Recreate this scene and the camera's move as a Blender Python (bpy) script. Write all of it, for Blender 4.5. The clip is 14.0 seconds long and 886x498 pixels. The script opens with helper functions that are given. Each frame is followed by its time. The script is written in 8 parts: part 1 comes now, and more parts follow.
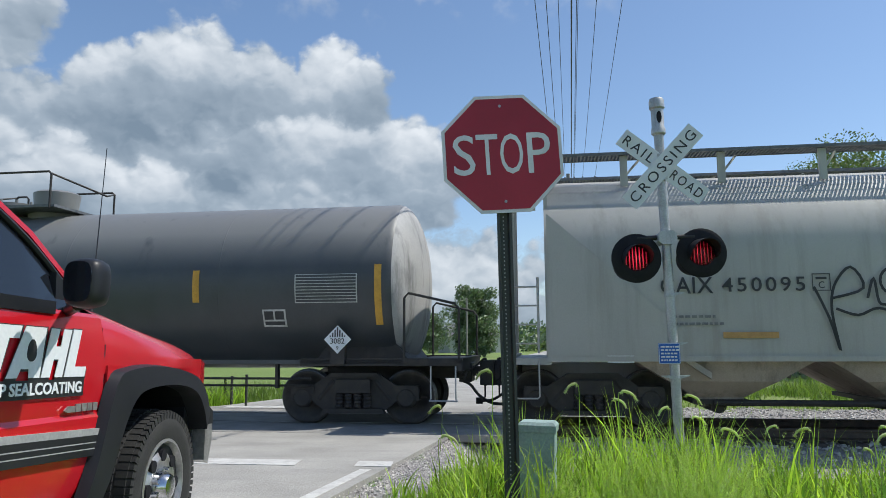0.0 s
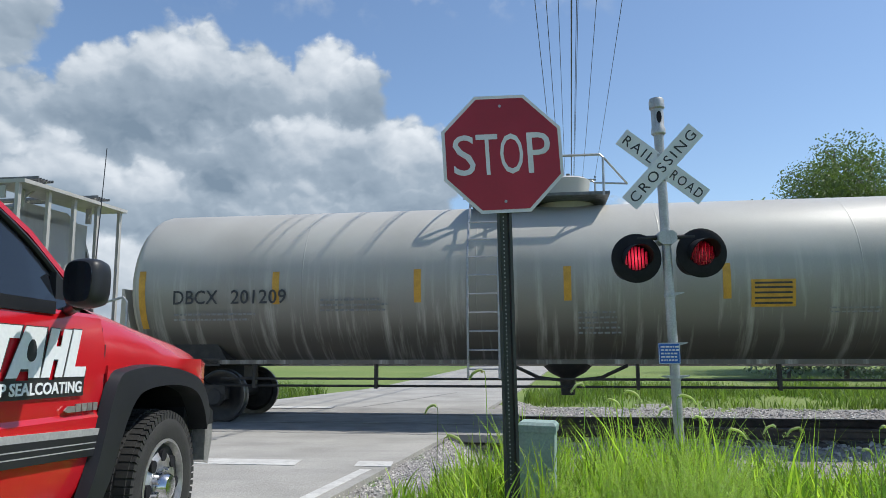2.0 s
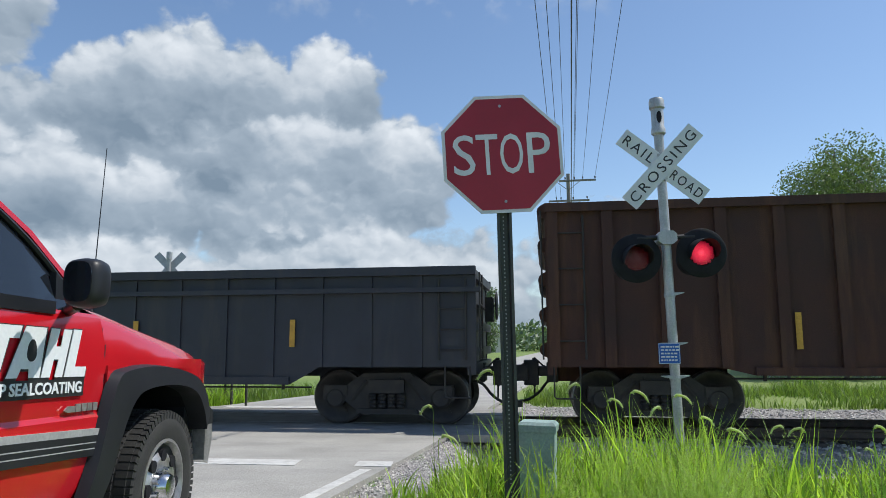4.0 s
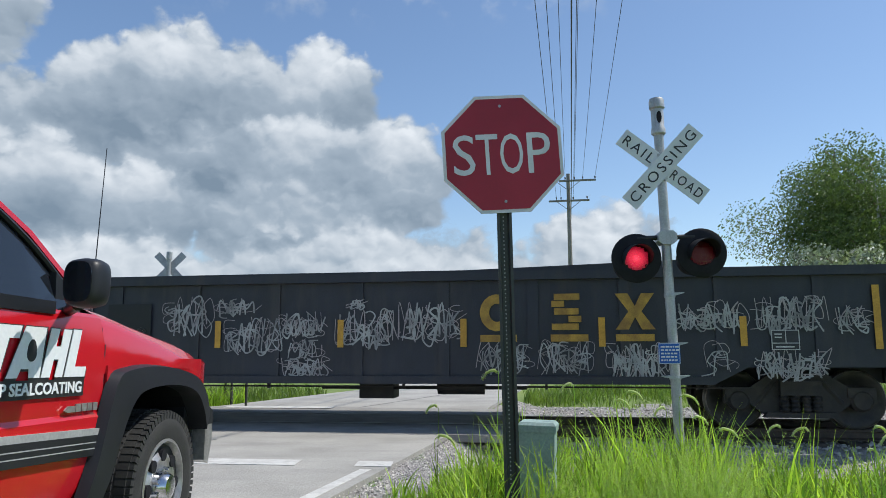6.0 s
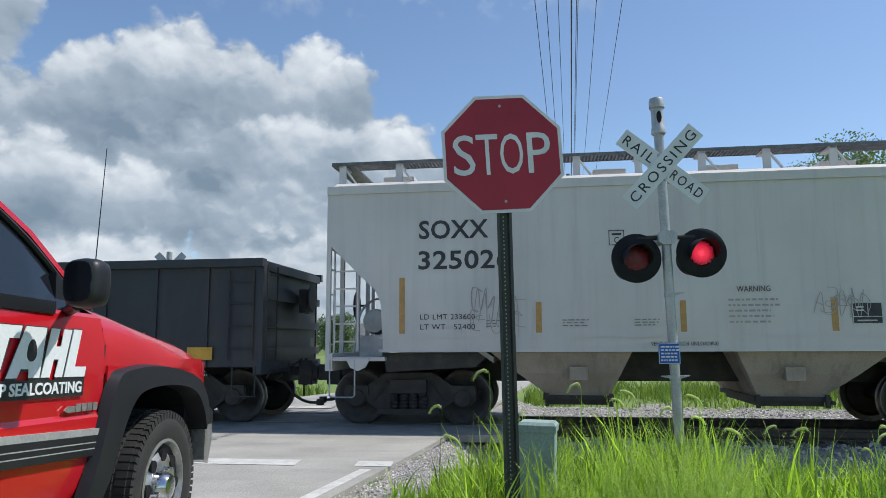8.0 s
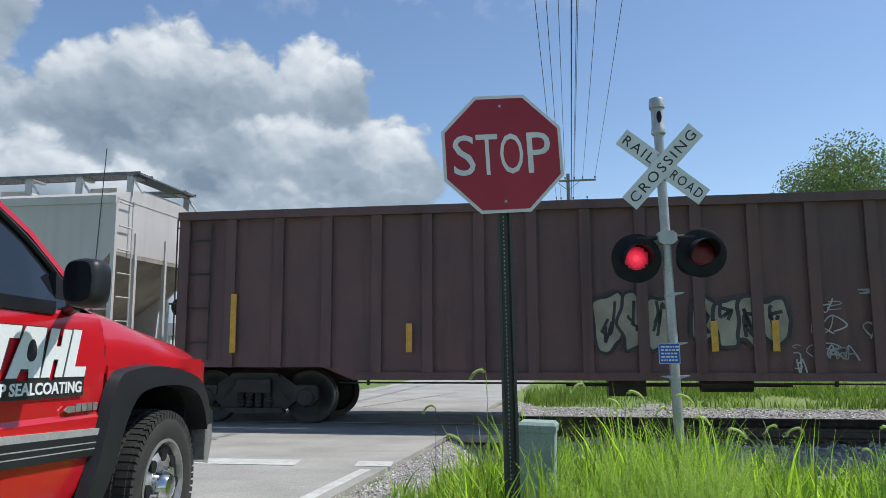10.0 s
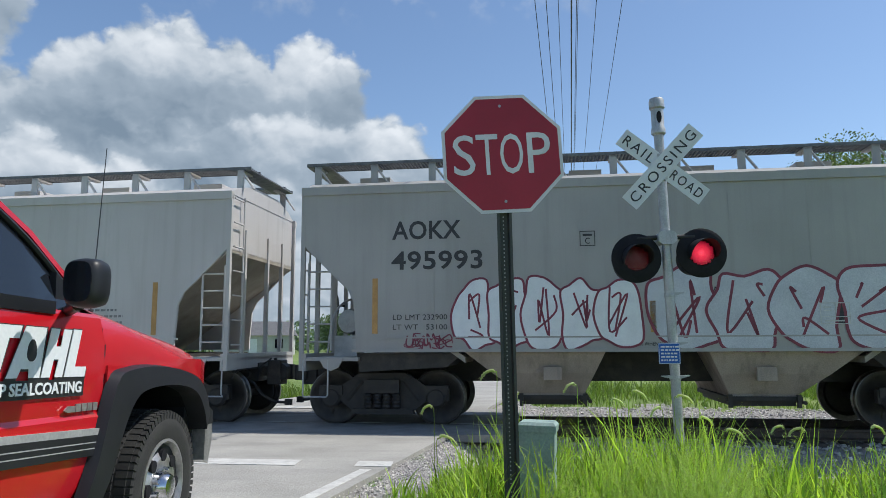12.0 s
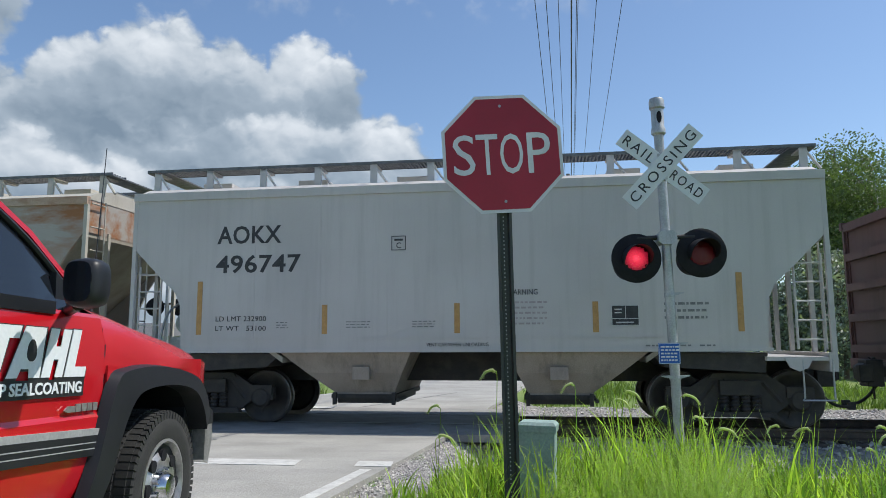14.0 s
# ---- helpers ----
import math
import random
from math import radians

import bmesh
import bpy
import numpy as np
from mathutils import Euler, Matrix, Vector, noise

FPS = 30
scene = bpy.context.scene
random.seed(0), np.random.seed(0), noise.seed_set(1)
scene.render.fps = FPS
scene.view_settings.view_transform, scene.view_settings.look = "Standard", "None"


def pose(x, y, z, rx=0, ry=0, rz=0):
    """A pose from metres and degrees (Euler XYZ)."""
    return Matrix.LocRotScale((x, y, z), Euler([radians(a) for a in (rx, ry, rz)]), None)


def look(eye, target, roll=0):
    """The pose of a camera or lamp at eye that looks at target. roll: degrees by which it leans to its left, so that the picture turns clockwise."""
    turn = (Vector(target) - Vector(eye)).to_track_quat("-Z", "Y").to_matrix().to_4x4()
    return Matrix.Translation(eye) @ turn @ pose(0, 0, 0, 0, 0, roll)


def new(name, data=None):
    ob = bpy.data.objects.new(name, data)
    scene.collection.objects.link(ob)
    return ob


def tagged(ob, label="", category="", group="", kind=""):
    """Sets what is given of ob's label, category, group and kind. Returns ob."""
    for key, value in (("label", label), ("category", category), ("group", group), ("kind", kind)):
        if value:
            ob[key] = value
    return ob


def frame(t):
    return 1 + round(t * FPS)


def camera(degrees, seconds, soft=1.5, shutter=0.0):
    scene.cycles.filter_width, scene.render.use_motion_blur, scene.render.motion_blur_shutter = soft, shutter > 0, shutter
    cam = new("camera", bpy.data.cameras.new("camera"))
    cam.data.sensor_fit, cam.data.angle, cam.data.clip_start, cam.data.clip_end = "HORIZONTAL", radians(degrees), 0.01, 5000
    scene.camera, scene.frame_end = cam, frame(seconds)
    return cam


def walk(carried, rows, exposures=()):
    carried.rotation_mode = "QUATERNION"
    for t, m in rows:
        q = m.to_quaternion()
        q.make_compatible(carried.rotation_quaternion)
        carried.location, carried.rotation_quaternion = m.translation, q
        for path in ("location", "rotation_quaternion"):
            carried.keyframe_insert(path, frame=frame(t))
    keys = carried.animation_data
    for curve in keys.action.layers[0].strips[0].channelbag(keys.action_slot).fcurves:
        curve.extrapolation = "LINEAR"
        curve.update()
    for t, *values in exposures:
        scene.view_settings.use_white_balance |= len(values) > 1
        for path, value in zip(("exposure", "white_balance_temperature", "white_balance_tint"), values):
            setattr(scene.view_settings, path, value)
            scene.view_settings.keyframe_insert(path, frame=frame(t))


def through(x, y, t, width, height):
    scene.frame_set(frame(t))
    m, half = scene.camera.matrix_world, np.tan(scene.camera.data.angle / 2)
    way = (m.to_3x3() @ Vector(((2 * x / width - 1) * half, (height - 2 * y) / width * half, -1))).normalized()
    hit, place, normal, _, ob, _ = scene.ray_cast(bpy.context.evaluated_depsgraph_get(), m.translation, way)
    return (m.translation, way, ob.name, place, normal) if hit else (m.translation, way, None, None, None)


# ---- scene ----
# ---- camera: it stands still beside the road ----
cam = camera(63.8, 14.0, soft=0.75)
EYE = pose(0, 0, 1.37, 97.5, 0.25, 0)
walk(cam, [(0.0, EYE), (14.0, EYE)], exposures=[(0.0, 0.1, 6150, 9), (14.0, 0.1, 6150, 9)])

# ---- sky, sun ----
SUN_EL, SUN_AZ = 58.0, 81.0          # azimuth clockwise from the view direction
world = bpy.data.worlds.new("sky")
scene.world = world
world.use_nodes = True
wn = world.node_tree.nodes
sky = wn.new("ShaderNodeTexSky")
sky.sky_type, sky.sun_disc = "NISHITA", False
sky.sun_elevation, sky.sun_rotation = radians(SUN_EL), radians(SUN_AZ)
sky.air_density, sky.dust_density, sky.ozone_density = 1.0, 0.4, 1.7
world.node_tree.links.new(sky.outputs[0], wn["Background"].inputs[0])
wn["Background"].inputs[1].default_value = 0.13
sun = new("sun", bpy.data.lights.new("sun", "SUN"))
sun.data.energy, sun.data.angle, sun.data.color = 4.3, radians(0.53), (1.0, 0.93, 0.82)
ce = math.cos(radians(SUN_EL))
SUN_DIR = Vector((ce * math.sin(radians(SUN_AZ)), ce * math.cos(radians(SUN_AZ)), math.sin(radians(SUN_EL))))
sun.matrix_world = look(SUN_DIR * 60, (0, 0, 0))


# ---- building helpers ----
def part(name, bm, material, parent=None, label="", smooth=0.0, bevel=0.0):
    """Link a bmesh as one mesh object under a thing or a part."""
    if bevel:
        bmesh.ops.bevel(bm, geom=[e for e in bm.edges if len(e.link_faces) == 2 and e.calc_face_angle(0) > 0.5],
                        offset=bevel, segments=2, affect="EDGES", clamp_overlap=True)
    bmesh.ops.recalc_face_normals(bm, faces=bm.faces)
    me = bpy.data.meshes.new(name)
    bm.to_mesh(me)
    bm.free()
    return link_mesh(name, me, material, parent, label, smooth)


def link_mesh(name, me, material, parent=None, label="", smooth=0.0):
    if not me.materials:
        for m in (material if isinstance(material, (list, tuple)) else [material]):
            me.materials.append(m)
    if smooth:
        me.polygons.foreach_set("use_smooth", [True] * len(me.polygons))
        me.set_sharp_from_angle(angle=radians(smooth))
    ob = new(name, me)
    ob.parent = parent
    if label:
        ob["label"] = label
    return ob


def empty(name, label, category, group="", kind=""):
    ob = new(name)
    ob.empty_display_size = 0.2
    return tagged(ob, label, category, group, kind)


def box(bm, x0, x1, y0, y1, z0, z1, m=None):
    v = [bm.verts.new((x, y, z)) for x in (x0, x1) for y in (y0, y1) for z in (z0, z1)]
    for f in ((0, 1, 3, 2), (4, 6, 7, 5), (0, 4, 5, 1), (2, 3, 7, 6), (0, 2, 6, 4), (1, 5, 7, 3)):
        bm.faces.new([v[i] for i in f])
    if m is not None:
        bmesh.ops.transform(bm, matrix=m, verts=v)
    return v


def bar(bm, a, b, r, n=8, r2=None):
    """A round bar from a to b."""
    a, b = Vector(a), Vector(b)
    r2 = r if r2 is None else r2
    rot = (b - a).to_track_quat("Z", "Y").to_matrix()
    rings = []
    for c, rad in ((a, r), (b, r2)):
        rings.append([bm.verts.new(c + rot @ Vector((rad * math.cos(2 * math.pi * i / n), rad * math.sin(2 * math.pi * i / n), 0))) for i in range(n)])
    for i in range(n):
        bm.faces.new((rings[0][i], rings[0][(i + 1) % n], rings[1][(i + 1) % n], rings[1][i]))
    bm.faces.new(rings[0][::-1])
    bm.faces.new(rings[1])


def pipe(bm, pts, r, n=6):
    """A round pipe along a line of points."""
    pts = [Vector(p) for p in pts]
    prev = None
    for i, p in enumerate(pts):
        d = (pts[min(i + 1, len(pts) - 1)] - pts[max(i - 1, 0)]).normalized()
        rot = d.to_track_quat("Z", "Y").to_matrix()
        rr = r[i] if isinstance(r, (list, tuple)) else r
        ring = [bm.verts.new(p + rot @ Vector((rr * math.cos(2 * math.pi * k / n), rr * math.sin(2 * math.pi * k / n), 0))) for k in range(n)]
        if prev:
            # match the ring start so that the pipe does not twist
            j = min(range(n), key=lambda s: sum((prev[k].co - ring[(k + s) % n].co).length for k in range(n)))
            ring = ring[j:] + ring[:j]
            for k in range(n):
                bm.faces.new((prev[k], prev[(k + 1) % n], ring[(k + 1) % n], ring[k]))
        else:
            bm.faces.new(ring[::-1])
        prev = ring
    bm.faces.new(prev)


def prism(bm, poly, y0, y1):
    """A polygon given in x, z, pulled from y0 to y1."""
    a = [bm.verts.new((x, y0, z)) for x, z in poly]
    b = [bm.verts.new((x, y1, z)) for x, z in poly]
    bm.faces.new(a)
    bm.faces.new(b[::-1])
    for i in range(len(poly)):
        j = (i + 1) % len(poly)
        bm.faces.new((a[j], a[i], b[i], b[j]))


def loft(bm, rings, closed=True, cap=True):
    rows = [[bm.verts.new(p) for p in ring] for ring in rings]
    n = len(rows[0])
    for a, b in zip(rows, rows[1:]):
        for i in range(n if closed else n - 1):
            j = (i + 1) % n
            bm.faces.new((a[i], a[j], b[j], b[i]))
    if cap:
        bm.faces.new(rows[0][::-1])
        bm.faces.new(rows[-1])
    return rows


def lathe(bm, prof, axis="y", n=24, c=(0, 0, 0)):
    """Turn a profile of (radius, along) round an axis through c."""
    rows = []
    for r, h in prof:
        row = []
        for i in range(n):
            a = 2 * math.pi * i / n
            u, w = r * math.cos(a), r * math.sin(a)
            p = {"y": (u, h, w), "x": (h, u, w), "z": (u, w, h)}[axis]
            row.append(bm.verts.new((p[0] + c[0], p[1] + c[1], p[2] + c[2])))
        rows.append(row)
    for a, b in zip(rows, rows[1:]):
        for i in range(n):
            j = (i + 1) % n
            bm.faces.new((a[i], a[j], b[j], b[i]))
    if prof[0][0] > 1e-4:
        bm.faces.new(rows[0][::-1])
    if prof[-1][0] > 1e-4:
        bm.faces.new(rows[-1])
    bmesh.ops.remove_doubles(bm, verts=[v for row in rows for v in row], dist=1e-5)


def smooth_line(pts, k=6):
    """Points of a smooth curve through pts."""
    out = []
    P = [Vector(p) for p in pts]
    for i in range(len(P) - 1):
        a, b, c, d = P[max(i - 1, 0)], P[i], P[i + 1], P[min(i + 2, len(P) - 1)]
        for j in range(k):
            t = j / k
            out.append(0.5 * (2 * b + (c - a) * t + (2 * a - 5 * b + 4 * c - d) * t * t + (3 * b - a - 3 * c + d) * t ** 3))
    return out + [P[-1]]


def ribbon(bm, pts, w, y):
    """A flat painted stroke in x, z on the plane y."""
    prev = None
    for i, p in enumerate(pts):
        d = Vector(pts[min(i + 1, len(pts) - 1)]) - Vector(pts[max(i - 1, 0)])
        d = Vector((d[0], d[1]))
        nrm = Vector((-d.y, d.x)).normalized() * w / 2 if d.length else Vector((0, w / 2))
        row = (bm.verts.new((p[0] + nrm.x, y, p[1] + nrm.y)), bm.verts.new((p[0] - nrm.x, y, p[1] - nrm.y)))
        if prev:
            bm.faces.new((prev[0], prev[1], row[1], row[0]))
        prev = row


def lettering(s, width, height, material, parent, m, name="lettering", label="", fat=0.0, spread=1.0):
    """Words in the built-in font, as a thin mesh of that width and height, its lower left corner at m."""
    cu = bpy.data.curves.new(name, "FONT")
    cu.body, cu.extrude, cu.offset, cu.resolution_u, cu.space_character = s, 0.004, fat, 3, spread
    tmp = new("tmp", cu)
    bpy.context.view_layer.update()
    me = bpy.data.meshes.new_from_object(tmp.evaluated_get(bpy.context.evaluated_depsgraph_get()))
    bpy.data.objects.remove(tmp)
    bpy.data.curves.remove(cu)
    co = np.empty(len(me.vertices) * 3)
    me.vertices.foreach_get("co", co)
    co = co.reshape(-1, 3)
    lo, hi = co.min(0), co.max(0)
    co[:, 0] = (co[:, 0] - lo[0]) * width / (hi[0] - lo[0])
    co[:, 1] = (co[:, 1] - lo[1]) * height / (hi[1] - lo[1])
    co[:, 2] = np.where(co[:, 2] > 0, 0.003, 0.0)
    me.vertices.foreach_set("co", co.ravel())
    me.transform(m)
    me.update()
    return link_mesh(name, me, material, parent, label)


# ---- materials ----
def mat(name, c1, c2=None, scale=4.0, rough=0.6, metal=0.0, bump=0.15, fine=60.0, streak=None, amount=0.0, stretch=(6, 6, 0.5),
        coat=0.0, isle=0.0, spec=0.5, edge=0.5, sheen_noise=0.15, dist=0.01, zfade=None, grain=0.35):
    """Two-tone noise at two scales, fine relief, and streaks of a third colour."""
    m = bpy.data.materials.new(name)
    m.use_nodes = True
    nt = m.node_tree
    N, L = nt.nodes, nt.links
    b = N["Principled BSDF"]
    tc = N.new("ShaderNodeTexCoord")
    c2 = c2 or tuple(x * 0.8 for x in c1)
    n1 = N.new("ShaderNodeTexNoise")
    n1.inputs["Scale"].default_value, n1.inputs["Detail"].default_value = scale, 6
    n2 = N.new("ShaderNodeTexNoise")
    n2.inputs["Scale"].default_value, n2.inputs["Detail"].default_value = fine, 4
    L.new(tc.outputs["Object"], n1.inputs["Vector"])
    L.new(tc.outputs["Object"], n2.inputs["Vector"])
    r1 = N.new("ShaderNodeMapRange")
    r1.inputs[1].default_value, r1.inputs[2].default_value = 0.35, 0.65
    L.new(n1.outputs[0], r1.inputs[0])
    mx = N.new("ShaderNodeMix")
    mx.data_type = "RGBA"
    mx.inputs[6].default_value, mx.inputs[7].default_value = (*c1, 1), (*c2, 1)
    L.new(r1.outputs[0], mx.inputs[0])
    col = mx.outputs[2]
    m3 = N.new("ShaderNodeMix")
    m3.data_type, m3.blend_type = "RGBA", "OVERLAY"
    m3.inputs[0].default_value = grain
    L.new(col, m3.inputs[6])
    L.new(n2.outputs[0], m3.inputs[7])
    col = m3.outputs[2]
    if streak:
        mp = N.new("ShaderNodeMapping")
        mp.inputs["Scale"].default_value = stretch
        L.new(tc.outputs["Object"], mp.inputs[0])
        n3 = N.new("ShaderNodeTexNoise")
        n3.inputs["Scale"].default_value, n3.inputs["Detail"].default_value = 1.0, 7
        n3.inputs["Roughness"].default_value = 0.65
        L.new(mp.outputs[0], n3.inputs["Vector"])
        r3 = N.new("ShaderNodeMapRange")
        r3.inputs[1].default_value, r3.inputs[2].default_value = edge, edge + 0.22
        r3.inputs[4].default_value = amount
        L.new(n3.outputs[0], r3.inputs[0])
        amt = r3.outputs[0]
        if zfade:              # streak amount rises or falls with height
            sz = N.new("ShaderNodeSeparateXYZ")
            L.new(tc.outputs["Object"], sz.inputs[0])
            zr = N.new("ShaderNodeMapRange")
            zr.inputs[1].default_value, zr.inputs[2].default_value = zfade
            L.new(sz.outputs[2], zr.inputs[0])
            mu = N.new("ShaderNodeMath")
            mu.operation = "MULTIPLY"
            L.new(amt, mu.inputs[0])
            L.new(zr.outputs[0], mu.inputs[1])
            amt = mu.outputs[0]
        m4 = N.new("ShaderNodeMix")
        m4.data_type = "RGBA"
        m4.inputs[7].default_value = (*streak, 1)
        L.new(amt, m4.inputs[0])
        L.new(col, m4.inputs[6])
        col = m4.outputs[2]
    if isle:
        geo = N.new("ShaderNodeNewGeometry")
        oi = N.new("ShaderNodeObjectInfo")
        ad = N.new("ShaderNodeMath")
        ad.operation = "ADD"
        L.new(geo.outputs["Random Per Island"], ad.inputs[0])
        L.new(oi.outputs["Random"], ad.inputs[1])
        fr = N.new("ShaderNodeMath")
        fr.operation = "FRACT"
        L.new(ad.outputs[0], fr.inputs[0])
        mr = N.new("ShaderNodeMapRange")
        mr.inputs[3].default_value, mr.inputs[4].default_value = 1 - isle, 1 + isle
        L.new(fr.outputs[0], mr.inputs[0])
        hs = N.new("ShaderNodeHueSaturation")
        L.new(mr.outputs[0], hs.inputs["Value"])
        L.new(col, hs.inputs["Color"])
        col = hs.outputs[0]
    L.new(col, b.inputs["Base Color"])
    rr = N.new("ShaderNodeMapRange")
    rr.inputs[3].default_value, rr.inputs[4].default_value = max(rough - sheen_noise, 0.03), min(rough + sheen_noise, 1)
    L.new(n1.outputs[0], rr.inputs[0])
    L.new(rr.outputs[0], b.inputs["Roughness"])
    b.inputs["Metallic"].default_value = metal
    b.inputs["Specular IOR Level"].default_value = spec
    b.inputs["Coat Weight"].default_value = coat
    b.inputs["Coat Roughness"].default_value = 0.05
    if bump:
        bp = N.new("ShaderNodeBump")
        bp.inputs["Strength"].default_value, bp.inputs["Distance"].default_value = bump, dist
        L.new(n2.outputs[0], bp.inputs["Height"])
        L.new(bp.outputs[0], b.inputs["Normal"])
    return m


def lamp_glow(name):
    """A red lamp behind its lens: hot in the middle, dim at the rim."""
    m = bpy.data.materials.new(name)
    m.use_nodes = True
    N, L = m.node_tree.nodes, m.node_tree.links
    b = N["Principled BSDF"]
    uv = N.new("ShaderNodeUVMap")
    uv.uv_map = "lens"
    ln = N.new("ShaderNodeVectorMath")
    ln.operation = "LENGTH"
    L.new(uv.outputs[0], ln.inputs[0])
    cr = N.new("ShaderNodeValToRGB")
    cr.color_ramp.interpolation = "EASE"
    for e, (pos, c) in zip([cr.color_ramp.elements[0], cr.color_ramp.elements[1]], ((0.0, (1.0, 0.06, 0.1, 1)), (1.0, (0.16, 0.004, 0.014, 1)))):
        e.position, e.color = pos, c
    e = cr.color_ramp.elements.new(0.45)
    e.color = (0.6, 0.02, 0.05, 1)
    r = N.new("ShaderNodeMapRange")
    r.inputs[2].default_value = 0.14
    L.new(ln.outputs["Value"], r.inputs[0])
    L.new(r.outputs[0], cr.inputs[0])
    b.inputs["Base Color"].default_value = (0.2, 0.01, 0.02, 1)
    L.new(cr.outputs[0], b.inputs["Emission Color"])
    b.inputs["Emission Strength"].default_value = 2.0
    return m


def leafy(name, c1, c2, through=0.35, isle=0.35, rough=0.5):
    """Leaves and blades: two greens, lit from both sides."""
    m = mat(name, c1, c2, scale=1.3, fine=30, rough=rough, bump=0, isle=isle)
    nt = m.node_tree
    N, L = nt.nodes, nt.links
    b, out = N["Principled BSDF"], N["Material Output"]
    tr = N.new("ShaderNodeBsdfTranslucent")
    src = b.inputs["Base Color"].links[0].from_socket
    br = N.new("ShaderNodeMix")
    br.data_type, br.blend_type = "RGBA", "MULTIPLY"
    br.inputs[0].default_value = 1
    br.inputs[7].default_value = (1.5, 1.7, 0.6, 1)
    L.new(src, br.inputs[6])
    L.new(br.outputs[2], tr.inputs[0])
    ms = N.new("ShaderNodeMixShader")
    ms.inputs[0].default_value = through
    L.new(b.outputs[0], ms.inputs[1])
    L.new(tr.outputs[0], ms.inputs[2])
    L.new(ms.outputs[0], out.inputs[0])
    return m


M_ROAD = mat("road_concrete", (0.385, 0.37, 0.34), (0.3, 0.29, 0.265), 0.9, 0.9, bump=0.8, fine=48, streak=(0.24, 0.235, 0.225), amount=0.55, stretch=(0.9, 2.5, 1), edge=0.52)
M_TAR = mat("crack_filler", (0.1, 0.1, 0.1), (0.14, 0.14, 0.135), 6, 0.8, bump=0.2)
M_CROSS = mat("crossing_concrete", (0.3, 0.29, 0.27), (0.23, 0.222, 0.21), 2, 0.9, bump=0.5, fine=180)
M_PAINT = mat("road_paint", (0.62, 0.61, 0.58), (0.5, 0.49, 0.465), 3, 0.7, bump=0.4, fine=150, streak=(0.42, 0.41, 0.39), amount=0.95, stretch=(9, 9, 9), edge=0.47)
M_SOIL = mat("grass_soil", (0.10, 0.17, 0.035), (0.15, 0.21, 0.05), 0.35, 0.95, bump=0.6, fine=25, streak=(0.22, 0.2, 0.1), amount=0.5, stretch=(0.6, 0.6, 1))
M_FIELD = mat("mown_grass", (0.13, 0.2, 0.04), (0.19, 0.24, 0.065), 0.12, 0.95, bump=0.7, fine=12, dist=0.05)
M_GRAVEL = mat("gravel_ground", (0.38, 0.36, 0.335), (0.27, 0.255, 0.24), 5, 0.95, bump=1.0, fine=45, dist=0.04)
M_STONE = mat("ballast_stone", (0.55, 0.52, 0.48), (0.4, 0.375, 0.35), 3, 0.9, bump=0.4, isle=0.45)
M_RAIL = mat("rail_steel", (0.10, 0.07, 0.055), (0.07, 0.055, 0.045), 8, 0.6, 0.3, bump=0.3)
M_TIE = mat("creosote_tie", (0.07, 0.055, 0.045), (0.11, 0.09, 0.075), 6, 0.9, bump=0.5, isle=0.25)
M_IRON = mat("sooty_cast_iron", (0.025, 0.024, 0.024), (0.045, 0.04, 0.036), 5, 0.65, 0.1, bump=0.3, streak=(0.09, 0.075, 0.06), amount=0.5, stretch=(4, 4, 4))
M_WHEEL = mat("wheel_steel", (0.03, 0.028, 0.027), (0.06, 0.052, 0.046), 6, 0.5, 0.3, bump=0.2)
M_TREAD = mat("worn_wheel_rim", (0.2, 0.19, 0.18), (0.14, 0.13, 0.12), 12, 0.4, 0.8, bump=0.1)
# grey streaks thicken towards the top of the shell
M_BLACKP = mat("greyed_black_paint", (0.05, 0.055, 0.061), (0.066, 0.071, 0.078), 1.5, 0.4, bump=0.1, streak=(0.21, 0.21, 0.205), amount=0.95, stretch=(2.5, 2.5, 0.35), edge=0.18, zfade=(2.65, 3.3))
M_GONBLK = mat("black_gondola_paint", (0.022, 0.024, 0.033), (0.033, 0.036, 0.048), 1.2, 0.55, bump=0.15, streak=(0.07, 0.06, 0.052), amount=0.5, stretch=(3, 3, 0.4))
M_RUST = mat("rusty_brown_paint", (0.045, 0.02, 0.016), (0.068, 0.028, 0.02), 1.0, 0.8, bump=0.3, streak=(0.15, 0.065, 0.03), amount=0.6, stretch=(2.4, 2.4, 0.3))
M_RED = mat("oxide_red_paint", (0.105, 0.062, 0.062), (0.135, 0.074, 0.07), 1.0, 0.7, bump=0.3, streak=(0.06, 0.034, 0.032), amount=0.7, stretch=(2.5, 2.5, 0.3))
M_HOP = mat("grey_hopper_paint", (0.54, 0.515, 0.5), (0.475, 0.453, 0.44), 0.6, 0.5, bump=0.03, grain=0.08, streak=(0.33, 0.32, 0.3), amount=0.35, stretch=(5, 5, 0.3))
M_HOPG = mat("dull_grey_hopper_paint", (0.38, 0.37, 0.355), (0.325, 0.316, 0.303), 0.6, 0.5, bump=0.03, grain=0.08, streak=(0.26, 0.25, 0.235), amount=0.4, stretch=(5, 5, 0.3))
M_HOPW = mat("white_hopper_paint", (0.545, 0.52, 0.505), (0.48, 0.458, 0.445), 0.6, 0.5, bump=0.03, grain=0.08, streak=(0.36, 0.34, 0.31), amount=0.4, stretch=(5, 5, 0.3))
M_HOPS = mat("pale_hopper_paint", (0.63, 0.6, 0.585), (0.56, 0.533, 0.52), 0.6, 0.5, bump=0.03, grain=0.08, streak=(0.4, 0.375, 0.345), amount=0.35, stretch=(5, 5, 0.3))
